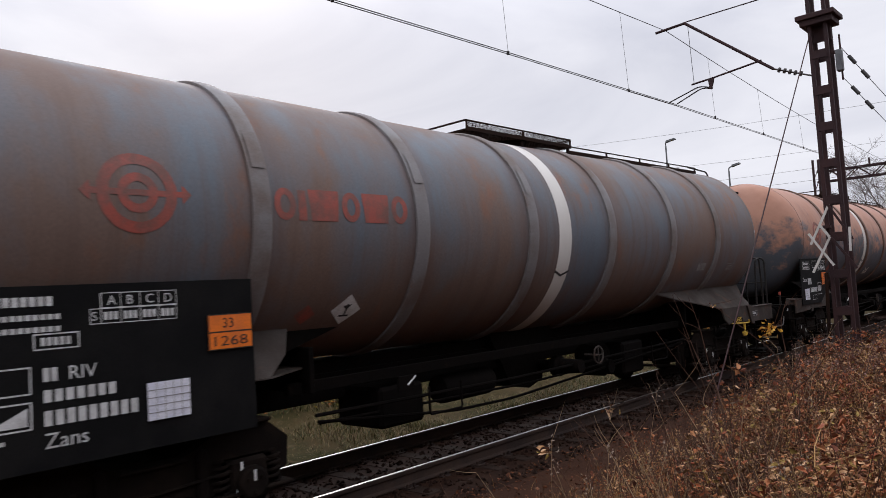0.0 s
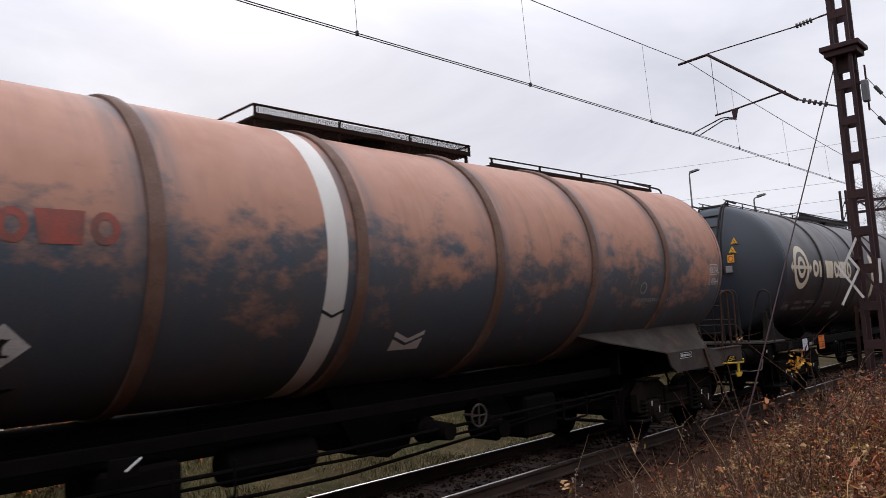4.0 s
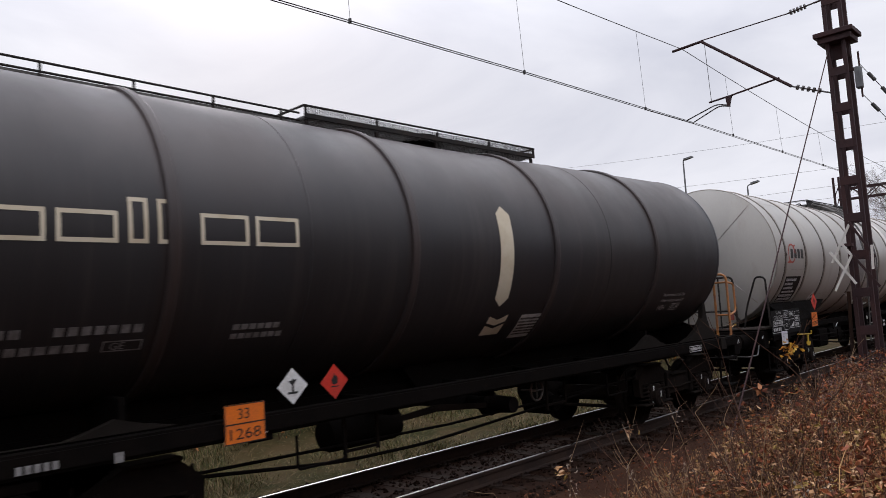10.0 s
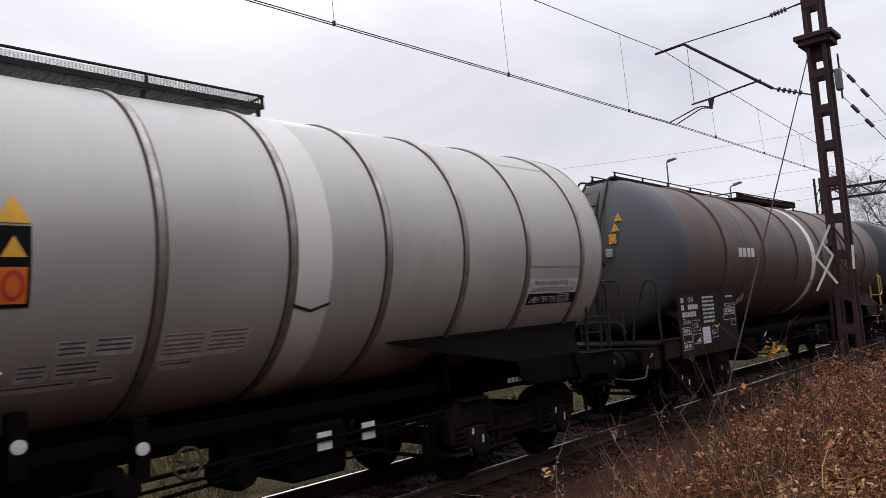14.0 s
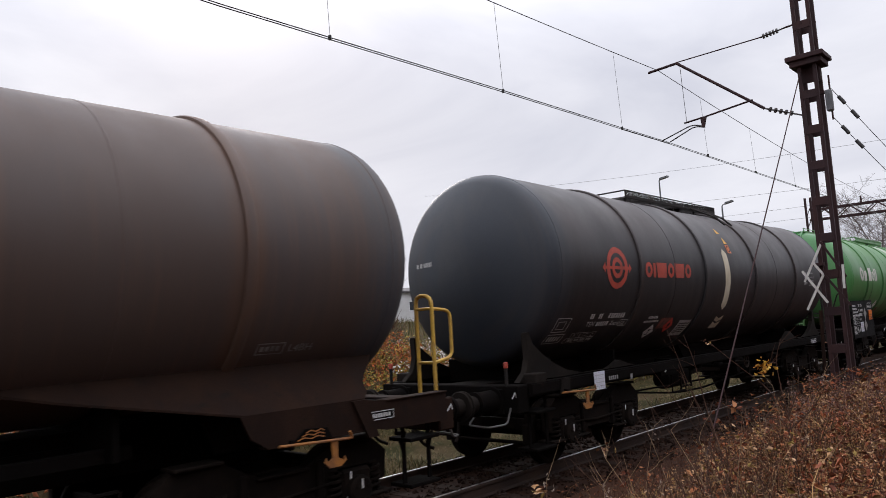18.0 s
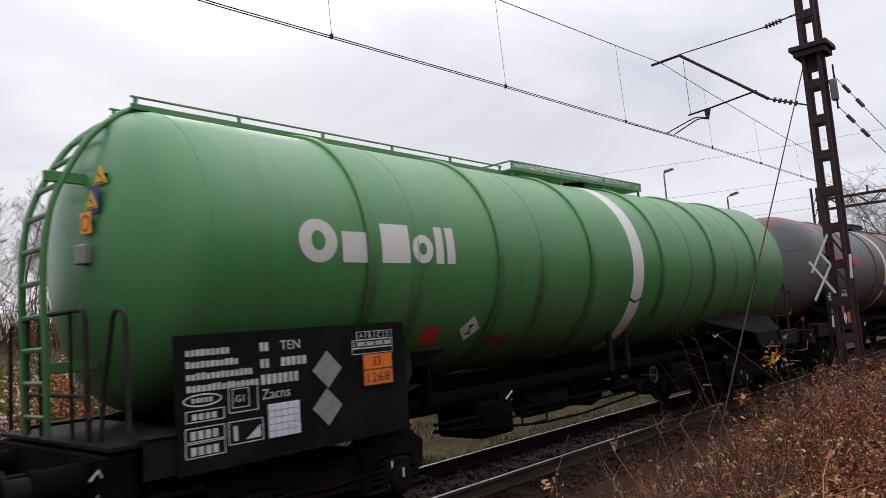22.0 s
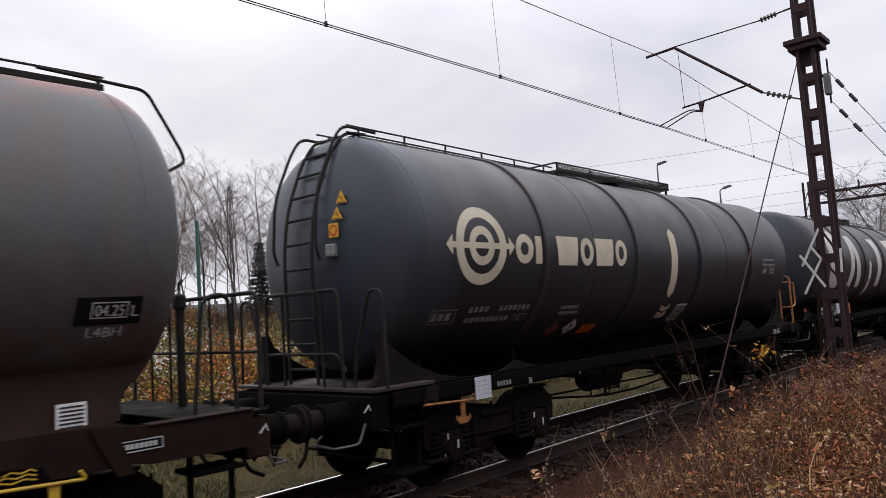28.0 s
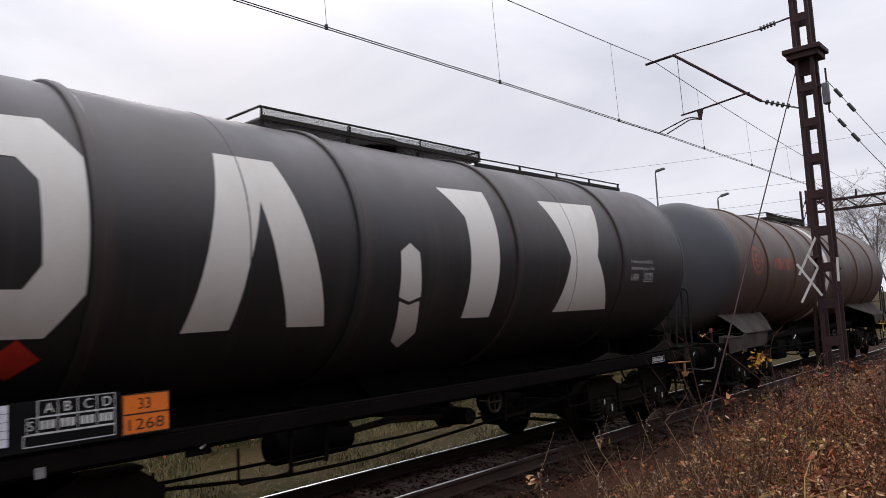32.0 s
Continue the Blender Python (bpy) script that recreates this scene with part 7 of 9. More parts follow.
for u0, u1, v in ((-7.04, -5.77, -0.36), (-4.36, -3.14, -0.99), (-5.7, -4.44, -0.98), (5.66, 6.88, -0.27), (-7.05, -5.75, 1.32), (5.66, 6.88, 1.35)):
    decal(w4, "sheet_seam", *rect2(u0, u1, v - 0.007, v + 0.007), STRAP_SILVER, "", 0.006)
decal(w4, "emblem", *join2(ring2(-6.66, 0.01, 0.23, 0.22, 0.19, 0.18, 40, (330, 360)), ([(-6.97, -0.21), (-6.75, -0.21), (-6.78, -0.12)], [(0, 1, 2)]), ([(-6.36, 0.21), (-6.58, 0.20), (-6.55, 0.10)], [(0, 1, 2)])), RED_PAINT, "thin red open ring with two arrowheads")
blocks(w4, "painted_block", bars2(-6.74, -5.86, -0.10, 0.11, 4, 0.72), INK, "black blocks of a painted name")
decal(w4, "data_sheet", *rect2(-6.90, -5.95, -1.15, -0.51), BROWN_SIGN, "dark brown painted data field")
decal(w4, "stencil", *join2(bars2(-6.82, -6.2, -0.62, -0.56, 12, 0.75), bars2(-6.82, -6.35, -0.72, -0.66, 9, 0.75), bars2(-6.82, -6.25, -0.82, -0.76, 11, 0.75), bars2(-6.82, -6.05, -0.91, -0.86, 15, 0.75), bars2(-6.86, -6.05, -1.02, -0.95, 10, 0.7), bars2(-6.86, -6.02, -1.12, -1.05, 11, 0.7)), STENCIL, "white stencilled data", 0.007)
hazard_plate(w4, -5.45, -5.05, 1.21, 1.55, 1.47)
flat_diamond(w4, -5.18, 1.79, 0.205, 1.47, RED_SIGN, "red flame diamond hazard label")
hazard_diamond(w4, -4.63, -1.08, 0.19, WHITE_SIGN, "pale grey diamond hazard label")
b4 = slab(rect_outline(-7.85, -6.1, 1.16, 1.68), 1.42, "data_board", BLACK_SIGN, w4.root, "black solebar field with white stencilled tables", 0.02)
flat(join2(word2("16.24 m", -7.55, 1.60, 0.06), load_table(-7.78, -7.20, 1.36, 1.56), frame2(-7.84, -7.20, 1.20, 1.35, 0.008), bars2(-7.78, -7.3, 1.24, 1.31, 5, 0.6), frame2(-7.14, -6.86, 1.50, 1.66, 0.008), word2("GE", -7.08, 1.53, 0.10), frame2(-7.14, -6.86, 1.24, 1.46, 0.008), word2("G1", -7.06, 1.29, 0.09), frame2(-6.80, -6.52, 1.52, 1.63, 0.008), bars2(-6.76, -6.56, 1.55, 1.60, 4, 0.7), frame2(-6.80, -6.50, 1.26, 1.46, 0.008), ([(-6.74, 1.29), (-6.53, 1.29), (-6.53, 1.40)], [(0, 1, 2)]), frame2(-6.45, -6.15, 1.26, 1.62, 0.008), rect2(-6.45, -6.15, 1.40, 1.41), rect2(-6.45, -6.15, 1.51, 1.52), bars2(-6.41, -6.2, 1.29, 1.37, 4, 0.6), bars2(-6.41, -6.2, 1.43, 1.49, 4, 0.6)), 1.424, "stencil", STENCIL, b4, "white stencilled tables")
paper_label(w4, -7.38, -7.05, 0.94, 1.22, 1.44)
decal(w4, "sign_field", *rect2(-0.575, -0.345, -0.56, 0.02), BLACK_SIGN, "narrow black enamelled sign plate", 0.006)
decal(w4, "warning_sign", [(-0.58, 0.04), (-0.34, 0.04), (-0.46, 0.25)], [(0, 1, 2)], YELLOW_SIGN, "yellow warning triangle", 0.010)
decal(w4, "warning_sign", [(-0.545, -0.20), (-0.375, -0.20), (-0.46, -0.05)], [(0, 1, 2)], YELLOW_SIGN, "small yellow warning triangle", 0.010)
decal(w4, "prohibition_sign", *rect2(-0.55, -0.37, -0.53, -0.27), ORANGE_SIGN, "orange sign", 0.010)
decal(w4, "prohibition_ring", *ring2(-0.46, -0.40, 0.075, 0.11, 0.05, 0.08, 24), RED_SIGN, "red ring", 0.014)
cover = [(1.61 * math.cos(a), 1.61 * math.sin(a)) for a in [radians(-24 + 42 * k / 8) for k in range(9)]]
sc = Shape()
for y in (-1.70, -0.98):
    sc.v += [(x, y, 2.90 + z) for x, z in cover]
sc.f = [(k, k + 1, k + 10, k + 9) for k in range(8)]
part("ladder_backing", sc, GREY_SIGN, w4.tank, "riveted backing sheet behind the ladder")


def over_side(x_off, y):
    """Way of a ladder stringer from the rail up the tank's flank to its crown."""
    pts = [(1.62, y, 0.58), (1.68, y, 2.0), (1.72, y, 2.9)]
    for k in range(1, 7):
        a = radians(12 + 62 * k / 6)
        pts.append(((1.71) * math.cos(a), y, 2.90 + 1.71 * math.sin(a)))
    return pts


add_ladder(w4, "side_ladder", over_side(0, -1.28), over_side(0, -0.86), 0.30, GRATING, 0.02, "galvanised side ladder over the tank's flank")
for y in (-1.42, -0.72):
    part("ladder_handrail", Shape().tube(rounded([(1.62, y, 1.75), (1.78, y, 1.85), (1.84, y, 2.9), (1.66, y, 3.70), (1.2, y, 4.27), (0.6, y, 4.58), (0.5, y, 4.48)], 0.2, 4), 0.018, 8), GRATING, w4.root, "bent handrail beside the ladder")
for a, b in (((1.28, -2.05, 1.92), (1.62, -1.32, 1.64)), ((1.62, -0.86, 1.72), (1.60, -0.55, 1.95))):
    a, b = Vector(a), Vector(b)
    ch = Shape()
    for k in range(12):
        p, q = a.lerp(b, k / 12), a.lerp(b, (k + 0.55) / 12)
        dz = Vector((0, 0, -0.14 * math.sin(math.pi * k / 12)))
        ch.tube([p + dz, q + dz], 0.014, 6)
    part("safety_chain", ch, WHITE_SIGN, w4.root, "white plastic safety chain")
add_walkway(w4, -1.6, 2.4, 2.90 + 1.57 + 0.06, None, 0.9, "manhole_platform")
part("top_rail", Shape().tube(rounded([(0.3, -2.35, 4.42), (0.3, -1.75, 4.56), (0.3, -1.45, 4.44)], 0.1), 0.016, 6), RAIL_TUBE, w4.root)
for u0, u1, v0, v1 in ((-0.12, 0.12, -0.99, -0.84), (0.16, 0.48, -1.0, -0.83), (-0.37, -0.14, -1.2, -1.03), (-0.10, 0.25, -1.2, -1.03), (-0.72, 0.10, -1.31, -1.22), (0.16, 0.40, -1.30, -1.21), (0.70, 1.11, -1.11, -0.84), (1.13, 1.54, -1.10, -0.83), (0.74, 1.05, -1.22, -1.13)):
    sheet = decal(w4, "data_sheet", *rect2(u0, u1, v0, v1), STENCIL, "small grimy white data sheet")
    rows = max(int((v1 - v0) / 0.05), 1)
    decal(w4, "stencil", *join2(*[bars2(u0 + 0.02, u1 - 0.02, v1 - 0.012 - 0.045 * (k + 0.42), v1 - 0.012 - 0.045 * k, max(int((u1 - u0) / 0.03), 3), 0.75) for k in range(rows)]), RED_WORN if u0 > 0.6 and v1 > -0.9 else INK, "", 0.007)
for y, z in ((-0.31, 1.33), (0.62, 1.15)):
    part("round_label", Shape().lathe([(0.0, 0.055), (0.008, 0.055), (0.010, 0.045)], 20, y, z, "x"), WHITE_SIGN, w4.root, "round white label").location = (1.10, 0, 0)
    part("label_holder", Shape().box(0.95, 1.10, y - 0.07, y + 0.07, z - 0.25, z + 0.25, 0.01), FRAME_DARK, w4.root)
for y, z in ((2.5, 0.89), (3.09, 0.90)):
    slab(rect_outline(y - 0.09, y + 0.09, z - 0.09, z + 0.09), 1.10, "notice_plate", WHITE_SIGN, w4.root, "small white notice plate with a red mark", 0.01)
decal(w4, "data_sheet", *rect2(5.70, 6.87, -0.645, -0.44), STENCIL, "white data strip with dark writing")
decal(w4, "stencil", *join2(word2("MAXIMALNI PRACOVNI PRETLAK 3.0 bar", 5.80, -0.53, 0.06, 0.98), word2("ZULASSIGER BETRIEBSDRUCK 3.0 bar", 5.74, -0.62, 0.06, 1.06)), INK, "dark stencilled writing", 0.007)
decal(w4, "data_sheet", *rect2(5.72, 6.88, -0.81, -0.65), BLACK_SIGN, "black strip with the tank code")
decal(w4, "stencil", *join2(word2("L4BH TE4 TE6", 5.77, -0.78, 0.09, 0.62), word2("02.23", 6.46, -0.77, 0.085, 0.20), word2("L", 6.70, -0.77, 0.085), frame2(6.43, 6.68, -0.79, -0.66, 0.009)), STENCIL, "white stencilled tank code", 0.008)
flat(join2(bars2(5.2, 5.6, 1.16, 1.22, 5, 0.7), rect2(6.9, 7.2, 1.12, 1.22)), 1.385, "frame_stencil", STENCIL_DIM, w4.root)
slab(rect_outline(7.05, 7.45, 1.06, 1.18), 1.40, "number_strip", STENCIL_DIM, w4.root, "strip with a row of marks", 0.01)

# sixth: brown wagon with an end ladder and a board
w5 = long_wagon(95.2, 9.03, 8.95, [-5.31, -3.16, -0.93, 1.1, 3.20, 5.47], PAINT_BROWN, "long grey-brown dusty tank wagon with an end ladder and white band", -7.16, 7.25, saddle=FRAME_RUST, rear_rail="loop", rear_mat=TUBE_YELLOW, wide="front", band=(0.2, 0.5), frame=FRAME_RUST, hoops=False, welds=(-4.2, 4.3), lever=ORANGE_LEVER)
add_front_platform(w5, RAIL_TUBE, FRAME_DUSK)
add_end_ladder(w5, -7.16, 0.68, RAIL_TUBE, -0.36, 0.06, False)
for x in (-0.46, 0.20):
    part("ladder_handrail", Shape().tube(rounded([(x, -6.7, w5.zc + w5.r + 0.06), (x, -7.42, w5.zc + w5.r + 0.03), (x, -7.92, w5.zc + 0.55), (x, -7.93, w5.zc - 0.12), (x, -7.78, w5.zc - 0.20)], 0.12, 4), 0.022, 8), RAIL_TUBE, w5.root, "handrail dropping straight from the walkway's end")
warning_signs(w5, -7.16, ((0.52, 3.60), (0.47, 3.42), (0.42, 3.22), (0.34, 2.98)))
roof_gear(w5, -7.3, -1.55, (-1.5, 3.0), FRAME_RUST)
blocks(w5, "painted_block", bars2(-4.67, -3.75, -0.09, 0.10, 4, 0.78), WHITE_PAINT, "white blocks of a painted name")
hazard_diamond(w5, -3.97, -1.06, 0.18, WHITE_SIGN, "white diamond hazard label")
decal(w5, "orange_field", *rect2(-3.70, -3.28, -1.16, -0.96), RED_WORN, "rubbed orange field")
decal(w5, "red_patch", *dia2(-4.48, -1.06, 0.16), RED_WORN, "rubbed red label")
info_board(w5, [(-7.56, 2.15), (-5.0, 2.15), (-4.94, 1.0), (-7.56, 1.0)], 1.43, BROWN_SIGN, [bars2(-7.45, -7.33, 1.98, 2.07, 2, 0.75), word2("TEN", -7.18, 1.98, 0.09), bars2(-7.45, -7.33, 1.85, 1.94, 2, 0.75), bars2(-7.18, -6.75, 1.85, 1.94, 6, 0.75), bars2(-7.43, -6.85, 1.72, 1.81, 8, 0.72), word2("Zacns", -7.43, 1.60, 0.09), *[bars2(-6.55, -6.02, 2.03 - 0.075 * k, 2.07 - 0.075 * k, 9, 0.75) for k in range(7)], load_table(-5.58, -5.02, 1.70, 1.90), frame2(-5.62, -5.02, 1.58, 1.69, 0.008), frame2(-5.25, -5.02, 1.46, 1.56, 0.008), bars2(-5.45, -5.1, 2.02, 2.06, 8, 0.75), frame2(-7.05, -6.73, 1.45, 1.65, 0.009), word2("GE", -6.98, 1.50, 0.10), frame2(-7.48, -7.12, 1.42, 1.54, 0.009), frame2(-7.48, -7.12, 1.28, 1.41, 0.009), frame2(-7.48, -7.12, 1.14, 1.27, 0.009), bars2(-7.44, -7.16, 1.45, 1.51, 4, 0.6), bars2(-7.44, -7.16, 1.17, 1.24, 4, 0.6), frame2(-7.08, -6.70, 1.22, 1.40, 0.009), ([(-6.95, 1.25), (-6.74, 1.25), (-6.74, 1.34)], [(0, 1, 2)]), frame2(-6.22, -5.95, 1.28, 1.50, 0.009), word2("G1", -6.17, 1.34, 0.09)], "large brown data board with white stencilled writing")
paper_label(w5, -6.66, -6.34, 1.20, 1.50, 1.45)
decal(w5, "test_date", *join2(frame2(5.70, 6.02, -1.08, -0.94, 0.012), bars2(5.74, 5.98, -1.04, -0.98, 4, 0.7), word2("L4BH", 6.08, -1.06, 0.09)), STENCIL_DIM, "grimy stencilled tank code")

# seventh: short black wagon with a red emblem and a plain end
w6 = short_black_wagon(112.35, 8.2, 8.23, [-4.17, -1.48, 1.27, 4.07], PAINT_BLACK, "short black tank wagon with a red emblem and plain dished end", (-4.96, -0.04, 0.335, 0.46), None, None, mark_u=-0.36, emblem_mat=RED_PAINT, ladder=False, stencils=False, platform=(-2.4, 2.05), date=("02.24", 4.77, 0.01), sheet=False)
painted_name(w6, shape_row(-4.02, -2.16, -0.18, 0.08, "ohmomo"), RED_PAINT, "red shapes of a painted name")
decal(w6, "stencil", *join2(frame2(-6.40, -6.02, -1.10, -0.84, 0.013), frame2(-6.33, -6.12, -1.05, -0.90, 0.012), frame2(-6.42, -5.97, -1.34, -1.14, 0.013), bars2(-6.36, -6.02, -1.29, -1.19, 5, 0.6), load_table(-5.85, -5.05, -1.36, -1.14), bars2(-5.5, -5.38, -0.88, -0.79, 2, 0.75), bars2(-5.25, -5.13, -0.88, -0.79, 2, 0.75), bars2(-4.95, -4.42, -0.88, -0.79, 7, 0.72), word2("TEN", -5.52, -1.02, 0.09), bars2(-5.22, -4.85, -1.02, -0.94, 6, 0.72), word2("Zacns", -4.8, -1.02, 0.085), frame2(-4.50, -4.25, -1.05, -0.92, 0.011), word2("GE", -4.45, -1.03, 0.08), bars2(-3.5, -3.15, -0.94, -0.89, 7, 0.8), bars2(-3.6, -3.05, -1.02, -0.98, 10, 0.8)), STENCIL, "white stencilled data")
hazard_diamond(w6, -3.18, -1.24, 0.18, WHITE_SIGN, "white diamond hazard label")
decal(w6, "orange_field", *rect2(-2.98, -2.55, -1.18, -0.94), RED_WORN, "faded orange field")
hazard_diamond(w6, -2.54, -1.12, 0.18, RED_SIGN, "red flame diamond hazard label")
decal(w6, "data_sheet", *rect2(-2.14, -1.62, -1.42, -1.02), STENCIL, "white data sheet")
decal(w6, "stencil", *join2(*[bars2(-2.1, -1.66, -1.11 - 0.055 * k, -1.08 - 0.055 * k, 12, 0.8) for k in range(5)]), FRAME_GREY, "", 0.007)
for u, v in ((-0.03, 0.95), (-0.01, 0.68)):
    decal(w6, "warning_sign", [(u - 0.09, v - 0.08), (u + 0.09, v - 0.08), (u, v + 0.09)], [(0, 1, 2)], YELLOW_SIGN, "yellow warning triangle", 0.006)
decal(w6, "prohibition_sign", *rect2(-0.11, 0.08, 0.38, 0.57), ORANGE_SIGN, "orange sign with a dark ring", 0.006)
decal(w6, "prohibition_ring", *ring2(-0.015, 0.475, 0.075, 0.075, 0.05, 0.05, 20), INK, "", 0.009)
add_ladder(w6, "stub_ladder", [(0.30, 0.65, 4.55), (0.95, 0.65, 4.22), (1.15, 0.65, 4.02)], [(0.30, 1.05, 4.55), (0.95, 1.05, 4.22), (1.15, 1.05, 4.02)], 0.28, RAIL_TUBE)

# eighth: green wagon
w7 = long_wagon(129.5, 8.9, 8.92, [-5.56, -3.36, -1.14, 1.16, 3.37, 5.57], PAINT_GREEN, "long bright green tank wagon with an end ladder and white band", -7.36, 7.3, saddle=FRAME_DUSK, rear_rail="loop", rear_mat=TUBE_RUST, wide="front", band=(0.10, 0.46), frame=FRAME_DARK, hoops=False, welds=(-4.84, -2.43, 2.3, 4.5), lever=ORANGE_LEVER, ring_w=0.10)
add_front_platform(w7, RAIL_TUBE, FRAME_DUSK)
add_end_ladder(w7, -7.36, 0.84, PAINT_GREEN, -0.36, 0.20, False, 0.032)
warning_signs(w7, -7.36, ((0.57, 3.64), (0.52, 3.42), (0.48, 3.22), (0.43, 2.96)), 0.19, blue=True)
roof_gear(w7, -7.5, -1.55, (-1.5, 2.8), PAINT_GREEN)
for k in (-1, 1):
    for y in (-0.08, 0.46):
        part("outlet_bracket", Shape().box(*sorted((k * 0.95, k * 1.02)), y, y + 0.12, 1.15, 1.80, 0.01), FRAME_DUSK, w7.root, "dark bracket for the outlet")
painted_name(w7, [ring2(-6.24, 0.095, 0.235, 0.22, 0.085, 0.10, 32), rect2(-5.94, -5.57, -0.12, 0.20), rect2(-5.40, -4.98, -0.12, 0.31), ring2(-4.77, 0.045, 0.165, 0.165, 0.06, 0.07, 24), rect2(-4.56, -4.43, -0.12, 0.31), rect2(-4.37, -4.23, -0.12, 0.31)], WHITE_PAINT, "white shapes of a painted name")
decal(w7, "red_patch", *rect2(-4.58, -4.28, -1.14, -0.90), RED_SIGN, "red label")
hazard_diamond(w7, -3.74, -0.96, 0.19, WHITE_SIGN, "white diamond hazard label")
decal(w7, "orange_field", *rect2(-3.25, -2.8, -1.30, -1.10), RED_WORN, "faded orange field")
info_board(w7, [(-7.74, 2.17), (-5.1, 2.17), (-5.1, 1.02), (-7.74, 1.02)], 1.43, BLACK_SIGN, [*[bars2(-7.64, -7.64 + w, 1.99 - 0.10 * k, 2.05 - 0.10 * k, c, 0.75, 0.2, k) for k, (w, c) in enumerate(((0.42, 9), (0.50, 11), (0.64, 14), (0.70, 15)))], bars2(-6.92, -6.82, 1.98, 2.06, 2, 0.75), word2("TEN", -6.70, 1.98, 0.085), bars2(-6.92, -6.82, 1.83, 1.91, 2, 0.75), bars2(-6.70, -6.40, 1.83, 1.91, 5, 0.75), bars2(-6.92, -6.50, 1.68, 1.77, 7, 0.72), word2("Zacns", -6.92, 1.55, 0.09), ring2(-7.5, 1.62, 0.18, 0.055, 0.165, 0.04, 30), bars2(-7.6, -7.4, 1.60, 1.64, 5, 0.7), frame2(-7.26, -6.96, 1.47, 1.72, 0.009), frame2(-7.22, -7.05, 1.51, 1.68, 0.008), word2("G1", -7.19, 1.56, 0.06), frame2(-7.66, -7.30, 1.44, 1.54, 0.009), bars2(-7.6, -7.36, 1.46, 1.51, 4, 0.7), frame2(-7.67, -7.30, 1.28, 1.40, 0.009), frame2(-7.67, -7.30, 1.15, 1.275, 0.009), bars2(-7.62, -7.35, 1.30, 1.37, 4, 0.7), bars2(-7.62, -7.35, 1.17, 1.24, 4, 0.7), frame2(-7.27, -6.92, 1.20, 1.40, 0.009), ([(-7.1, 1.23), (-6.95, 1.23), (-6.95, 1.34)], [(0, 1, 2)]), rect2(-7.22, -7.18, 1.23, 1.36), load_table(-5.84, -5.28, 1.92, 2.09), frame2(-5.84, -5.28, 1.86, 1.92, 0.006)], "large black data board with white stencilled writing")
hazard_plate(w7, -5.72, -5.31, 1.53, 1.86, 1.45)
paper_label(w7, -6.87, -6.53, 1.20, 1.50, 1.45)
flat_diamond(w7, -6.17, 1.75, 0.18, 1.44, GREY_SIGN, "blank metal diamond placard")
flat_diamond(w7, -6.19, 1.39, 0.18, 1.44, GREY_SIGN, "blank metal diamond placard")
rivets = Shape()
for k in range(26):
    rivets.lathe([(1.07, 0.02), (1.105, 0.02), (1.115, 0.012)], 8, 4.2 + k * 0.12, 1.785, "x")
part("rivet_row", rivets, FRAME_GREY, w7.root, "row of rivets along the saddle plate")
decal(w7, "test_date", *join2(frame2(5.6, 6.1, -0.95, -0.80, 0.012), word2("L4BH", 6.3, -0.94, 0.10)), STENCIL_DIM, "grimy stencilled tank code")

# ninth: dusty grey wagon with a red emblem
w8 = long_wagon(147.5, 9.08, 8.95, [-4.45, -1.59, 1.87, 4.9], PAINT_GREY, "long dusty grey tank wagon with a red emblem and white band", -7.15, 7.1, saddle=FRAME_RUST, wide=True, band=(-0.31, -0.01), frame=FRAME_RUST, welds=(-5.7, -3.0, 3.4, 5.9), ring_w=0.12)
roof_gear(w8, 2.4, 7.3, (-0.5, 2.3), None, 7.2)
part("brown_girth", Shape().lathe([(-1.50, 1.500), (-1.498, 1.503), (-0.33, 1.503), (-0.328, 1.500)], 96, 0, 2.92, "y", caps=False).lathe([(0.0, 1.500), (0.002, 1.503), (1.78, 1.503), (1.782, 1.500)], 96, 0, 2.92, "y", caps=False), PAINT_BROWN, w8.tank, "product-stained brown stretch round the filling point")
decal(w8, "blue_field", *rect2(-0.33, 0.02, -0.80, -0.62), BLUE_SIGN, "blue field on the band", 0.009)
decal(w8, "emblem", *emblem2(-6.12, 0.18, 0.34, 0.47), RED_PAINT, "red round emblem of two rings and a double arrow")
painted_name(w8, shape_row(-5.52, -3.36, 0.02, 0.31, "ohmomo"), RED_PAINT, "red shapes of a painted name")
decal(w8, "chevron_mark", *rect2(0.35, 0.62, -0.86, -0.74), WHITE_PAINT, "small white mark")
info_board(w8, [(-7.23, 2.28), (-4.98, 2.28), (-4.98, 1.08), (-7.23, 1.16)], 1.43, BLACK_SIGN, [bars2(-6.98, -6.65, 2.12, 2.17, 7, 0.75), bars2(-7.1, -6.5, 2.04, 2.09, 13, 0.75), bars2(-7.05, -6.55, 1.96, 2.01, 11, 0.75), frame2(-6.42, -6.05, 1.82, 2.04, 0.01), ([(-6.3, 1.85), (-6.08, 1.85), (-6.08, 1.96)], [(0, 1, 2)]), rect2(-6.38, -6.35, 1.86, 1.98), load_table(-5.8, -5.15, 2.02, 2.24), word2("Zans", -6.96, 1.62, 0.10), bars2(-6.55, -6.44, 1.66, 1.76, 2, 0.75), word2("RIV", -6.38, 1.66, 0.10), bars2(-6.55, -6.05, 1.53, 1.62, 7, 0.7), bars2(-6.52, -5.95, 1.38, 1.48, 8, 0.7)], "large black data board with white stencilled writing")
hazard_plate(w8, -5.46, -5.06, 1.27, 1.60, 1.45)
paper_label(w8, -7.07, -6.74, 1.24, 1.55, 1.45)
flat_diamond(w8, -5.88, 1.72, 0.19, 1.45, RED_SIGN, "red flame diamond hazard label")
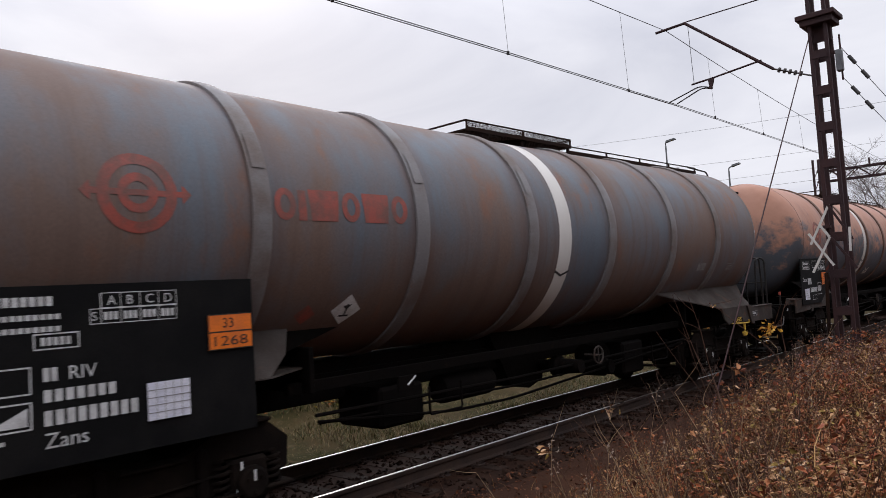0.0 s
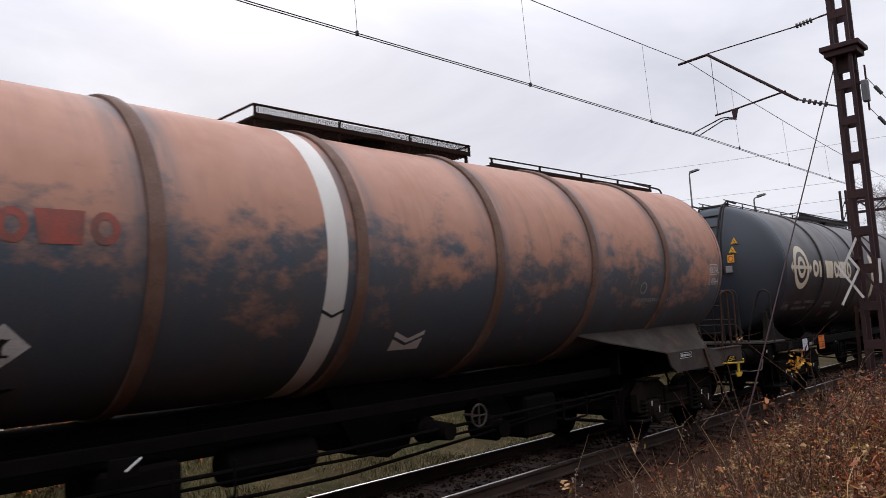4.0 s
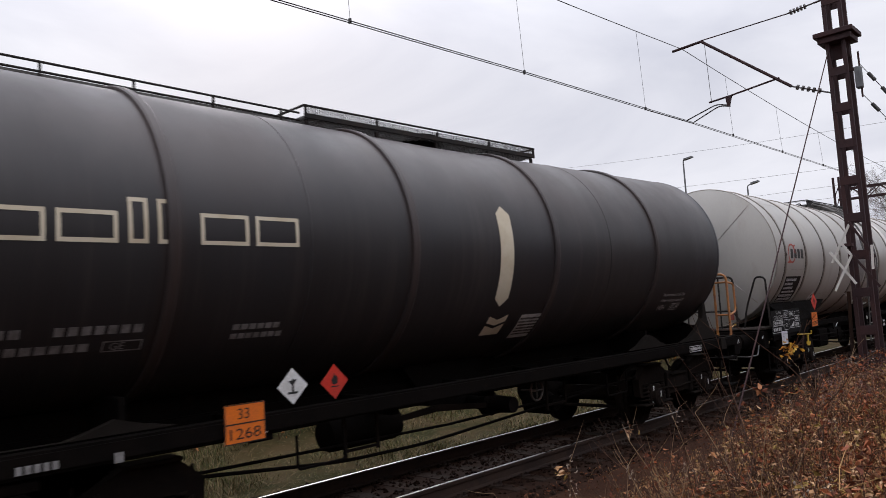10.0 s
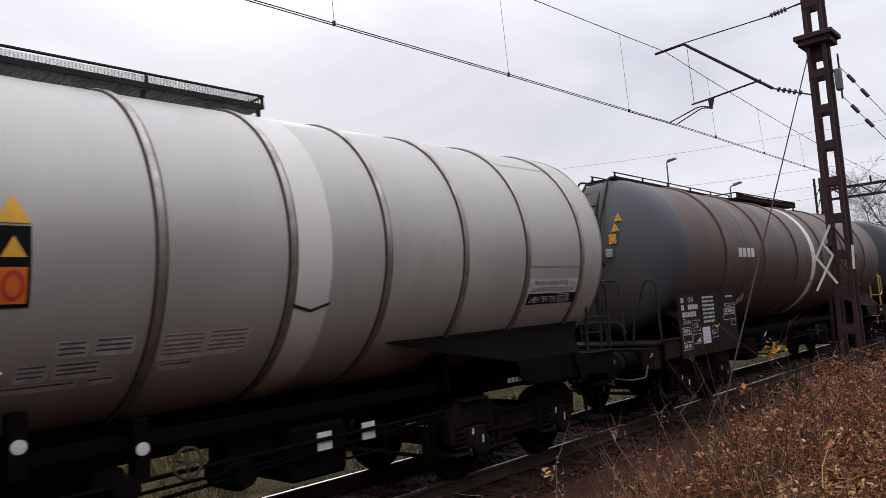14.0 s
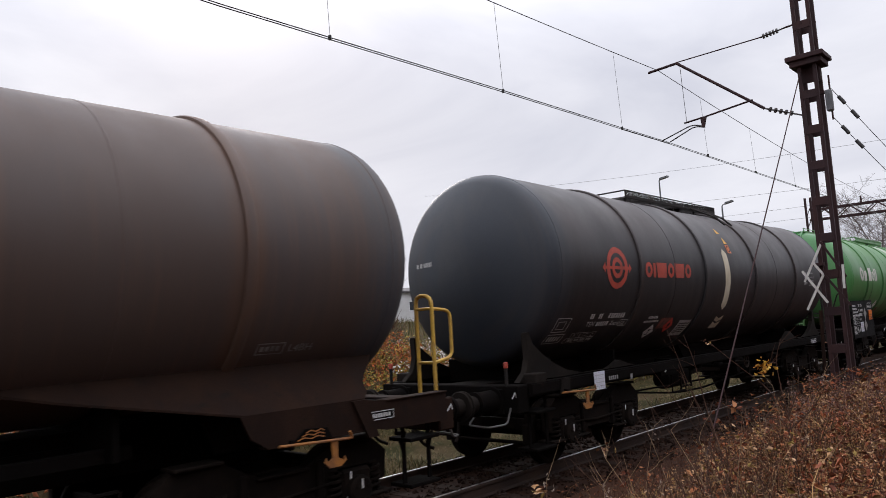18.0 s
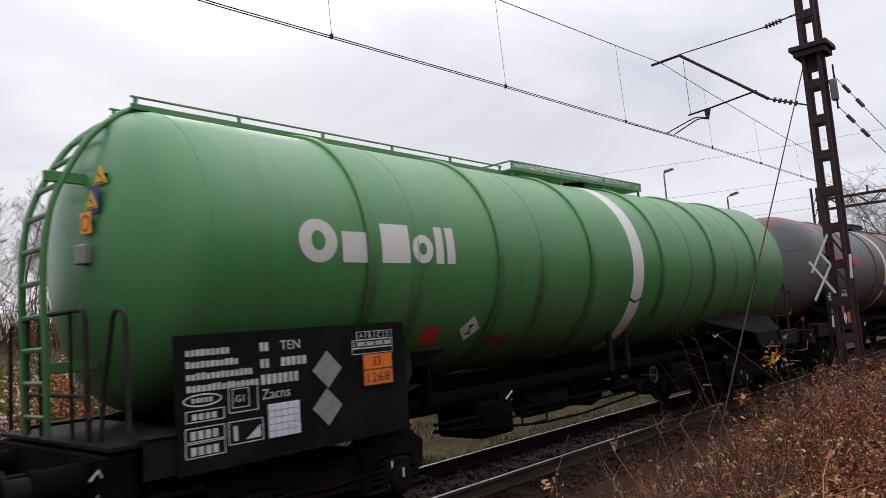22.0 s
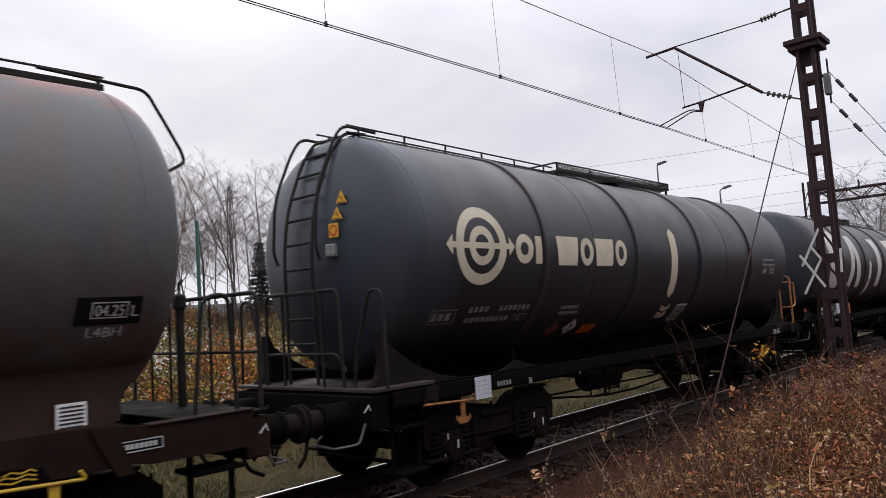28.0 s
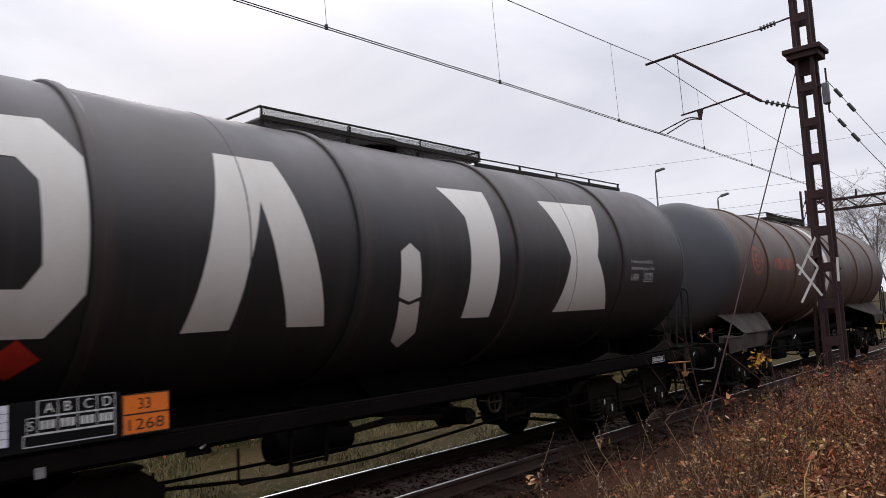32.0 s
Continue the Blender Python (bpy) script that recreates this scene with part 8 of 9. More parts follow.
flat_diamond(w8, -5.735, 1.43, 0.18, 1.46, WHITE_SIGN, "white diamond hazard label with a tree and fish")
decal(w8, "test_date", *rect2(6.57, 7.09, -0.77, -0.53), BLACK_SIGN, "black patch for the test date")
decal(w8, "stencil", *join2(frame2(6.69, 6.98, -0.71, -0.57, 0.010), word2("04.25", 6.72, -0.69, 0.095, 0.23), word2("L", 7.01, -0.70, 0.10), word2("L4BH", 6.68, -0.88, 0.09)), STENCIL, "", 0.007)
slab(rect_outline(6.4, 6.62, 1.35, 1.62), 1.41, "vent_plate", WHITE_SIGN, w8.root, "small white slotted plate", 0.008)
flat(join2(*[rect2(6.42, 6.60, 1.375 + 0.03 * k, 1.388 + 0.03 * k) for k in range(8)]), 1.414, "marking", INK, w8.root)

part("dome_seam", Shape().tube([(x, -7.15 - dome_reach(w8, math.hypot(x, 0.42)) - 0.002, 3.34) for x in [-1.3 + 2.6 * k / 24 for k in range(25)]], 0.006, 5), SEAM_AND_SHADOW, w8.tank, "dark horizontal weld across the dished end")
part("dome_seam", Shape().lathe([(-6.92, 1.498), (-6.915, 1.506), (-6.895, 1.506), (-6.89, 1.498)], 96, 0, 2.92, "y", caps=False), SEAM_AND_SHADOW, w8.tank, "dark weld round the barrel")

# tenth: blue-black wagon like the third
w9 = short_black_wagon(164.46, 8.0, 8.05, [-4.15, -1.45, 1.12, 3.83], PAINT_BLUE_BLACK, "short blue-black tank wagon with a cream emblem and orange placards", (-5.56, 0.0, 0.50, 0.68), TUBE_ORANGE, None, mark_u=-0.02, tail=6.24, date=("02.25", 4.60, -0.09))
painted_name(w9, shape_row(-4.89, -4.22, -0.22, 0.18, "oh") + shape_row(-3.90, -1.80, -0.24, 0.18, "momo"), CREAM_PAINT, "cream shapes of a painted name")
hazard_diamond(w9, -2.9, -1.30, 0.18, WHITE_SIGN, "white diamond hazard label")
decal(w9, "orange_field", *rect2(-2.53, -2.1, -1.50, -1.28), ORANGE_SIGN, "orange field")
decal(w9, "red_patch", *dia2(-3.37, -1.32, 0.17), RED_WORN, "rubbed red label")

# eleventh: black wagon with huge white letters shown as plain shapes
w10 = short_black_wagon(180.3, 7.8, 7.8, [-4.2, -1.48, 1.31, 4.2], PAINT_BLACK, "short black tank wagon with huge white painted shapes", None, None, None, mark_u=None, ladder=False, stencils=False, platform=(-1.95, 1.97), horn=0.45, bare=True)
add_walkway(w10, 2.05, 6.6, 4.45, None, 0.5, "roof_walkway")
decal(w10, "octagon_mark", [(-5.53, -0.56), (-5.26, -0.84), (-4.52, -0.86), (-4.27, -0.50), (-4.27, 0.60), (-4.52, 0.95), (-5.36, 0.88), (-5.66, 0.50), (-5.14, -0.28), (-5.0, -0.46), (-4.72, -0.46), (-4.60, -0.28), (-4.62, 0.36), (-4.76, 0.53), (-5.02, 0.53), (-5.15, 0.36)], [(k, (k + 1) % 8, 8 + (k + 1) % 8, 8 + k) for k in range(8)], WHITE_PAINT, "huge white octagonal ring")
decal(w10, "trapezoid_mark", [(-3.42, -0.88), (-2.95, -0.87), (-2.86, -0.30), (-2.70, 0.36), (-2.52, -0.30), (-2.31, -0.87), (-1.85, -0.88), (-2.42, 0.85), (-3.07, 0.85)], [(0, 1, 2, 3, 8), (3, 4, 5, 6, 7, 8)], WHITE_PAINT, "huge white splayed trapezoid")
decal(w10, "tapered_mark", [(0.30, -0.87), (0.86, -0.88), (0.90, 0.87), (-0.02, 0.84), (0.30, 0.42)], [(0, 1, 2, 4), (4, 2, 3)], WHITE_PAINT, "huge white tapered bar")
decal(w10, "hourglass_mark", [(2.35, -0.86), (3.88, -0.86), (3.36, 0.0), (3.72, 0.91), (2.16, 0.85), (2.60, -0.04)], [(0, 1, 2, 5), (5, 2, 3, 4)], WHITE_PAINT, "huge white hourglass shape")
decal(w10, "height_mark", [(-0.92, -0.06), (-0.77, 0.04), (-0.62, -0.06), (-0.54, -0.57), (-0.71, -0.63), (-0.89, -0.57)], [(5, 4, 1, 0), (4, 3, 2, 1)], WHITE_PAINT, "white painted marker with pointed ends")
decal(w10, "chevron_mark", [(-0.87, -0.62), (-0.71, -0.67), (-0.55, -0.62), (-0.42, -1.05), (-0.58, -1.26), (-0.76, -1.14)], [(0, 5, 4, 1), (1, 4, 3, 2)], WHITE_PAINT, "white painted marker tail")
hazard_diamond(w10, -5.15, -1.06, 0.21, WHITE_SIGN, "white diamond hazard label")
decal(w10, "red_patch", *dia2(-4.70, -1.06, 0.20), RED_SIGN, "faded red label")
decal(w10, "stencil", *join2(frame2(-5.82, -5.40, -1.26, -0.92, 0.013), bars2(-5.76, -5.46, -1.18, -1.0, 3, 0.7), bars2(-6.4, -5.95, -1.14, -1.07, 9, 0.75)), STENCIL_DIM, "grimy stencilled data")
hazard_plate(w10, -3.99, -3.60, 1.31, 1.63, 1.40)
bb = slab(rect_outline(-7.0, -4.0, 1.30, 1.66), 1.385, "data_board", BLACK_SIGN, w10.root, "black solebar field with white stencilled tables", 0.01)
flat(join2(load_table(-4.68, -4.04, 1.42, 1.66), frame2(-4.70, -4.04, 1.33, 1.42, 0.008), bars2(-6.7, -6.35, 1.50, 1.58, 4, 0.75), word2("TEN", -6.7, 1.38, 0.08), bars2(-6.4, -6.0, 1.38, 1.46, 6, 0.72), bars2(-5.95, -5.5, 1.50, 1.59, 8, 0.72), word2("Zans", -5.9, 1.38, 0.08), frame2(-5.45, -5.22, 1.50, 1.62, 0.009), word2("GE", -5.42, 1.53, 0.07), frame2(-6.95, -6.75, 1.35, 1.58, 0.01), word2("G1", -6.92, 1.43, 0.07), frame2(-5.45, -5.2, 1.33, 1.46, 0.009), ([(-5.38, 1.35), (-5.23, 1.35), (-5.23, 1.44)], [(0, 1, 2)])), 1.389, "stencil", STENCIL, bb, "white stencilled tables")
paper_label(w10, -5.12, -4.80, 1.36, 1.65, 1.40)

dome_stencil(w10, -6.55, -0.62, -0.05, 3.02)
dome_stencil(w1, -7.4, 0.10, 0.55, 3.05)
dome_stencil(w6, -6.55, -1.0, -0.55, 3.02)

# twelfth: rusty wagon that closes the view
w11 = long_wagon(196.75, 8.65, 8.65, [-5.2, -3.1, -1.0, 1.1, 3.3, 5.4], PAINT_BROWN, GREY_RUSTY, -7.05, 7.05, saddle=FRAME_GREY, ring_w=0.14, band=(-0.35, 0.0))
roof_gear(w11, 2.1, 6.8, (-1.5, 2.0), None, None)
decal(w11, "emblem", *emblem2(-5.9, 0.1, 0.34, 0.4), RED_WORN, "worn red round emblem of two rings")
painted_name(w11, shape_row(-4.9, -3.2, -0.1, 0.2, "ohmomo"), RED_WORN, "worn red shapes of a painted name")


for wag in TRAIN:
    bend_tank(wag)


# ---- what moves ----
def motions():
    for wag in TRAIN:
        walk(wag.root, [(t, pose(TRACK_X, wag.yc - d, 0)) for t, d in TRAVEL])
    for wheelset, y in SPINNING:
        rows = []
        for k in range(321):
            t = k / 10
            rows.append((t, pose(0, y, 0.46, math.degrees(level(TRAVEL, t) / 0.46))))
        walk(wheelset, rows)


# ---- plants ----
def leaf(s, at, size, rng, droop=0.3):
    """A small oval leaf, curled along its rib."""
    d = Vector((rng.uniform(-1, 1), rng.uniform(-1, 1), rng.uniform(-0.9, 0.5))).normalized()
    side = d.cross(Vector((rng.uniform(-1, 1), rng.uniform(-1, 1), rng.uniform(-1, 1)))).normalized() * size * rng.uniform(0.20, 0.36)
    up = d.cross(side).normalized() * size * rng.uniform(0.08, 0.26)
    a = Vector(at)
    k = len(s.v)
    p, q = a + d * size * 0.32, a + d * size * 0.72
    w = [rng.uniform(0.45, 1.15) for _ in range(4)]
    up2 = up * rng.uniform(-0.4, 1.3)
    s.v += [tuple(a), tuple(p + side * w[0] + up), tuple(q + side * 0.8 * w[1] + up2), tuple(a + d * size + up * rng.uniform(-0.8, 1.6)), tuple(q - side * 0.8 * w[2] + up), tuple(p - side * w[3] + up2), tuple((p + q) / 2 - up * 0.3)]
    s.f += [(k, k + 1, k + 6), (k + 1, k + 2, k + 6), (k + 2, k + 3, k + 6), (k + 3, k + 4, k + 6), (k + 4, k + 5, k + 6), (k + 5, k, k + 6)]


def blade(s, at, h, lean, rng, w=0.006):
    """A thin bent blade of grass."""
    a = rng.uniform(0, 6.283)
    dx, dy = math.cos(a), math.sin(a)
    l = lean * rng.uniform(0.3, 1.2)
    x, y, z = at
    k = len(s.v)
    wx, wy = -dy * w, dx * w
    s.v += [(x - wx, y - wy, z), (x + wx, y + wy, z), (x + dx * l * 0.35 + wx * 0.7, y + dy * l * 0.35 + wy * 0.7, z + h * 0.6), (x + dx * l * 0.35 - wx * 0.7, y + dy * l * 0.35 - wy * 0.7, z + h * 0.6), (x + dx * l, y + dy * l, z + h)]
    s.f += [(k, k + 1, k + 2, k + 3), (k + 3, k + 2, k + 4)]


def twig(s, a, b, r, rng, n=4, bend=0.08, sides=4):
    a, b = Vector(a), Vector(b)
    off = Vector((rng.uniform(-1, 1), rng.uniform(-1, 1), rng.uniform(-0.5, 0.5))) * (b - a).length * bend
    pts = [tuple(a.lerp(b, i / n) + off * math.sin(math.pi * i / n)) for i in range(n + 1)]
    s.tube(pts, r, sides, close=False, r2=r * 0.4)
    return [Vector(p) for p in pts]


def bush_height(x, y):
    """How tall the growth stands on the bank: knee-high by the track, breast-high on the crest."""
    k = min(max((x + 4.15 + 0.12 * (y - 5)) / 2.3, 0), 1)
    return 0.98 * k * k * (3 - 2 * k)


def build_shrubs():
    """Shrubs with dry curled leaves on the bank beside the camera."""
    rng = random.Random(11)
    kinds = []
    for q in range(9):
        stems, leaves = Shape(), Shape()
        for _ in range(8):
            a, r = rng.uniform(0, 6.283), rng.uniform(0.08, 0.5)
            top = (math.cos(a) * r, math.sin(a) * r, rng.uniform(0.55, 1.0))
            pts = twig(stems, (math.cos(a) * 0.05, math.sin(a) * 0.05, -0.1), top, 0.0046, rng)
            for _ in range(5):
                p = pts[rng.randint(1, 4)]
                e = p + Vector((rng.uniform(-0.24, 0.24), rng.uniform(-0.24, 0.24), rng.uniform(-0.04, 0.20)))
                tp = twig(stems, p, e, 0.003, rng, 3)
                for _ in range((12, 6, 20)[q % 3]):
                    c = tp[rng.randint(0, 3)] + Vector((rng.uniform(-0.06, 0.06), rng.uniform(-0.06, 0.06), rng.uniform(-0.07, 0.03)))
                    leaf(leaves, c, 0.015 + 0.044 * rng.random() ** 1.5, rng)
        for _ in range(24):
            a, r = rng.uniform(0, 6.283), rng.uniform(0, 0.45)
            blade(stems, (math.cos(a) * r, math.sin(a) * r, -0.05), rng.uniform(0.4, 1.15), 0.6, rng, 0.0026)
        sm = stems.mesh("branchwork", TWIG if q % 2 else STRAW, 0)
        lm = leaves.mesh("foliage", (LEAF_DULL, LEAF_BROWN, LEAF_PALE, LEAF_RUST, LEAF_BROWN)[q % 5], 0)
        kinds.append((sm, lm))
    made = 0
    while made < 215:
        x, y = rng.uniform(-4.5, -0.8), 3.3 + 9.5 * rng.random() ** 1.15
        h = bush_height(x, y) * rng.uniform(0.55, 1.0)
        if x > -0.2 - 0.12 * y or h < 0.20 or noise.noise(Vector((x * 1.1, y * 0.9, 4))) < -0.20:
            continue
        lush = noise.noise(Vector((x * 1.3, y * 0.8, 40))) + rng.gauss(0, 0.15)
        sm, lm = kinds[3 * rng.randrange(3) + (2 if lush > 0.12 else (0 if lush > -0.12 else 1))]
        sh = tagged(group_of("shrub", None, (x, y, ground_height(x, y))), "low shrub with dry russet leaves on the bank", "shrub", "shrubs on the bank")
        wide = max(h, 0.5) * rng.uniform(0.85, 1.15)
        sh.rotation_euler, sh.scale = (0, 0, rng.uniform(0, 6.28)), (wide, wide, h)
        part("branchwork", sm, None, sh)
        part("foliage", lm, None, sh)
        made += 1


build_shrubs()


def build_dry_stalks():
    """Bare dry stalks and fluffy seed heads that stand up out of the shrubs."""
    rng = random.Random(17)
    pale, dark, fluff, heads = Shape(), Shape(), Shape(), Shape()
    for k in range(900):
        x, y = rng.uniform(-4.7, -0.7), rng.uniform(2.6, 10.5)
        room = bush_height(x, y)
        if x > -0.2 - 0.12 * y or room < 0.1 and k % 4:
            continue
        g = ground_height(x, y)
        h = max(room, 0.25) * rng.uniform(0.6, 1.18)
        top = Vector((x + rng.gauss(0, 0.30) * h, y + rng.gauss(0, 0.30) * h, g + h))
        s = pale if k % 3 == 0 else dark
        pts = twig(s, (x, y, g - 0.04), top, rng.uniform(0.0018, 0.0040), rng, 5, 0.10, 4)
        for _ in range(rng.randint(0, 4)):
            p = pts[rng.randint(2, 5)]
            twig(s, p, p + Vector((rng.uniform(-0.14, 0.14), rng.uniform(-0.14, 0.14), rng.uniform(0.02, 0.2))), 0.0016, rng, 3, 0.1, 3)
        if k % 15 == 0:
            for _ in range(12):
                leaf(fluff, top + Vector((rng.gauss(0, 0.018), rng.gauss(0, 0.018), rng.gauss(-0.02, 0.03))), rng.uniform(0.010, 0.022), rng)
    # long bare rods that lean out over the track side
    for k, (tip, foot) in enumerate((((-2.57, 5.42, 1.98), (-2.4, 5.5, 1.37)), ((-2.7, 5.36, 1.69), (-2.39, 5.5, 1.2)), ((-2.58, 4.97, 1.52), (-2.35, 5.08, 1.06)), ((-2.64, 4.94, 1.39), (-2.49, 5.02, 1.07)), ((-2.92, 4.54, 1.28), (-2.74, 4.65, 0.81)), ((-3.0, 4.49, 1.13), (-2.81, 4.61, 0.7)), ((-2.6, 5.63, 1.7), (-2.45, 5.69, 1.14)), ((-2.15, 5.38, 1.59), (-2.1, 5.41, 0.98)), ((-1.26, 4.84, 1.31), (-1.49, 4.77, 0.91)), ((-1.19, 4.86, 1.07), (-1.13, 4.87, 0.93)))):
        d = (Vector(foot) - Vector(tip)).normalized()
        rod = pale if k > 7 else dark
        pts = twig(rod, Vector(foot) + d * 0.5, tip, 0.0036, rng, 6, 0.03, 5)
        for p in pts[3:6]:
            twig(rod, p, p + Vector((rng.uniform(-0.1, 0.1), rng.uniform(-0.1, 0.1), rng.uniform(0.05, 0.16))), 0.0016, rng, 3, 0.1, 3)
    # a stand of withered purple heads near the mast
    for k in range(120):
        x, y = rng.uniform(-2.45, -1.35), rng.uniform(7.3, 8.9)
        g = ground_height(x, y)
        top = Vector((x + rng.gauss(0, 0.06), y + rng.gauss(0, 0.06), g + rng.uniform(0.75, 1.12)))
        twig(dark, (x, y, g), top, 0.0028, rng, 4, 0.05, 3)
        for _ in range(16):
            leaf(heads, Vector((x, y, g)).lerp(top, rng.uniform(0.70, 1.0)) + Vector((rng.gauss(0, 0.022), rng.gauss(0, 0.022), 0)), rng.uniform(0.014, 0.030), rng)
    tagged(part("dry_stalks", pale, STALK, None, smooth=60), "pale dry stalks standing among the shrubs", "dry stalks", kind="stuff")
    tagged(part("bare_twigs", dark, TWIG, None, smooth=60), "thin dark bare twigs among the shrubs", "bare twigs", kind="stuff")
    tagged(part("seed_fluff", fluff, FLUFF, None, smooth=0), "small fluffy grey seed heads on dry stalks", "seed heads", kind="stuff")
    tagged(part("withered_heads", heads, HEATHER, None, smooth=0), "withered purple-brown flower heads near the mast", "flower heads", kind="stuff")


build_dry_stalks()


def build_bank_cover():
    rng = random.Random(12)
    s = Shape()
    for _ in range(9000):
        x, y = rng.uniform(-5.6, -0.6), 2.0 + 13 * rng.random()
        g = ground_height(x, y)
        k = min(max((x + 4.9) / 1.8, 0.08), 1)
        if rng.random() < k:
            blade(s, (x, y, g - 0.02), rng.uniform(0.08, 0.38) * (0.5 + 0.5 * k), 0.25, rng, 0.0035)
    tagged(part("dry_grass", s, STRAW, None, smooth=0), "thin dry grass between the shrubs", "grass", kind="stuff")
    s = Shape()
    for _ in range(9000):
        x, y = -5.75 + 5.2 * rng.random(), 2.0 + 13 * rng.random()
        leaf(s, (x, y, ground_height(x, y) + rng.uniform(0.0, 0.025)), rng.uniform(0.03, 0.07), rng)
    tagged(part("fallen_leaves", s, LITTER, None, smooth=0), "fallen brown leaves on the bank", "fallen leaves", kind="stuff")


build_bank_cover()


def build_saplings():
    """Bare saplings that fan out above the shrubs, with a few last leaves."""
    rng = random.Random(13)
    # root, boughs (each a way of points), leaf clusters (place, count, spread, leaf length, paint)
    for root, boughs, clusters, label in (
        ((-1.74, 5.7, 0.34), [[(-1.80, 5.71, 1.0), (-1.82, 5.72, 1.33), (-1.94, 5.68, 1.52), (-2.13, 5.61, 1.70), (-2.30, 5.54, 1.88)], [(-1.82, 5.72, 1.30), (-1.85, 5.71, 1.49), (-1.87, 5.70, 1.72), (-1.82, 5.72, 1.88)], [(-1.82, 5.72, 1.31), (-1.74, 5.74, 1.51), (-1.73, 5.74, 1.61)], [(-1.87, 5.70, 1.70), (-1.92, 5.68, 1.70), (-1.97, 5.67, 1.66)]],
         [((-1.945, 5.67, 1.675), 40, 0.062, 0.044, LEAF_YELLOW), ((-2.30, 5.54, 1.87), 4, 0.03, 0.025, LEAF_PALE)], "bare sapling with one tuft of yellow leaves"),
        ((-1.80, 5.74, 0.34), [[(-1.82, 5.72, 1.0), (-1.84, 5.72, 1.29), (-2.02, 5.65, 1.31), (-2.14, 5.60, 1.37)], [(-1.84, 5.72, 1.2), (-1.66, 5.76, 1.36), (-1.55, 5.78, 1.55)]],
         [((-2.16, 5.60, 1.37), 4, 0.025, 0.075, LEAF_RUST), ((-1.55, 5.78, 1.5), 4, 0.06, 0.04, LEAF_BROWN)], "bare sapling with a few large rust-red leaves"),
        ((-2.22, 5.55, 0.24), [[(-2.24, 5.56, 0.8), (-2.25, 5.56, 1.05), (-2.24, 5.57, 1.28)], [(-2.25, 5.56, 0.9), (-2.31, 5.54, 1.16), (-2.43, 5.49, 1.46), (-2.47, 5.47, 1.60)], [(-2.28, 5.55, 1.0), (-2.36, 5.52, 1.40), (-2.40, 5.50, 1.71), (-2.46, 5.47, 1.94)]],
         [((-2.24, 5.57, 1.27), 9, 0.045, 0.05, LEAF_PALE)], "bare sapling with pale yellow last leaves"),
        ((-2.75, 5.1, 0.15), [[(-2.78, 5.1, 0.6), (-2.86, 5.1, 0.9), (-2.98, 5.06, 1.12)], [(-2.78, 5.1, 0.5), (-2.66, 5.15, 0.85), (-2.62, 5.16, 1.02)], [(-2.80, 5.1, 0.55), (-3.0, 5.0, 0.8), (-3.14, 4.96, 0.92)]],
         [((-2.98, 5.06, 1.1), 7, 0.05, 0.055, LEAF_PALE), ((-2.64, 5.16, 0.95), 6, 0.05, 0.05, LEAF_RUST)], "bare sapling with a few bleached leaves"),
        ((-3.05, 4.7, 0.1), [[(-3.1, 4.7, 0.45), (-3.2, 4.65, 0.70), (-3.3, 4.62, 0.86)], [(-3.06, 4.7, 0.4), (-2.95, 4.75, 0.72)]],
         [((-3.28, 4.62, 0.84), 9, 0.05, 0.06, LEAF_PALE), ((-2.96, 4.75, 0.7), 6, 0.05, 0.05, LEAF_RUST)], "bare sapling with a few bleached leaves"),
        ((-1.25, 6.4, 0.45), [[(-1.28, 6.4, 1.1), (-1.40, 6.4, 1.5), (-1.46, 6.42, 1.72)], [(-1.27, 6.4, 1.0), (-1.12, 6.45, 1.42), (-1.02, 6.48, 1.62)], [(-1.30, 6.4, 1.2), (-1.25, 6.42, 1.64)]],
         [((-1.40, 6.4, 1.5), 7, 0.07, 0.045, LEAF_BROWN), ((-1.05, 6.48, 1.5), 9, 0.07, 0.05, LEAF_DULL)], "bare sapling with a few brown leaves"),
    ):
        sap = tagged(group_of("sapling", None, root), label, "sapling", "saplings on the bank")
        st, base = Shape(), Vector(root)
        for k, bough in enumerate(boughs):
            pts = ([Vector((0, 0, -0.15))] if k == 0 else []) + [Vector(p) - base for p in bough]
            st.tube(rounded(pts, 0.12, 3), 0.0065 if k == 0 else 0.0048, 5, close=False, r2=0.002)
            for _ in range(3):
                i = rng.randint(max(len(pts) // 2, 1), len(pts) - 1)
                p = pts[i - 1].lerp(pts[i], rng.random())
                twig(st, p, p + Vector((rng.uniform(-0.16, 0.16), rng.uniform(-0.1, 0.1), rng.uniform(0.02, 0.2))), 0.0026, rng, 4, 0.1)
        part("stem", st, TWIG, sap, smooth=60)
        for place_, count, spread, size, mat in clusters:
            lv = Shape()
            for _ in range(count):
                leaf(lv, Vector(place_) - base + Vector((rng.gauss(0, spread * 0.6), rng.gauss(0, spread * 0.6), rng.gauss(0, spread * 0.45))), size * rng.uniform(0.7, 1.2), rng)
            part("foliage", lv, mat, sap, smooth=0)


build_saplings()


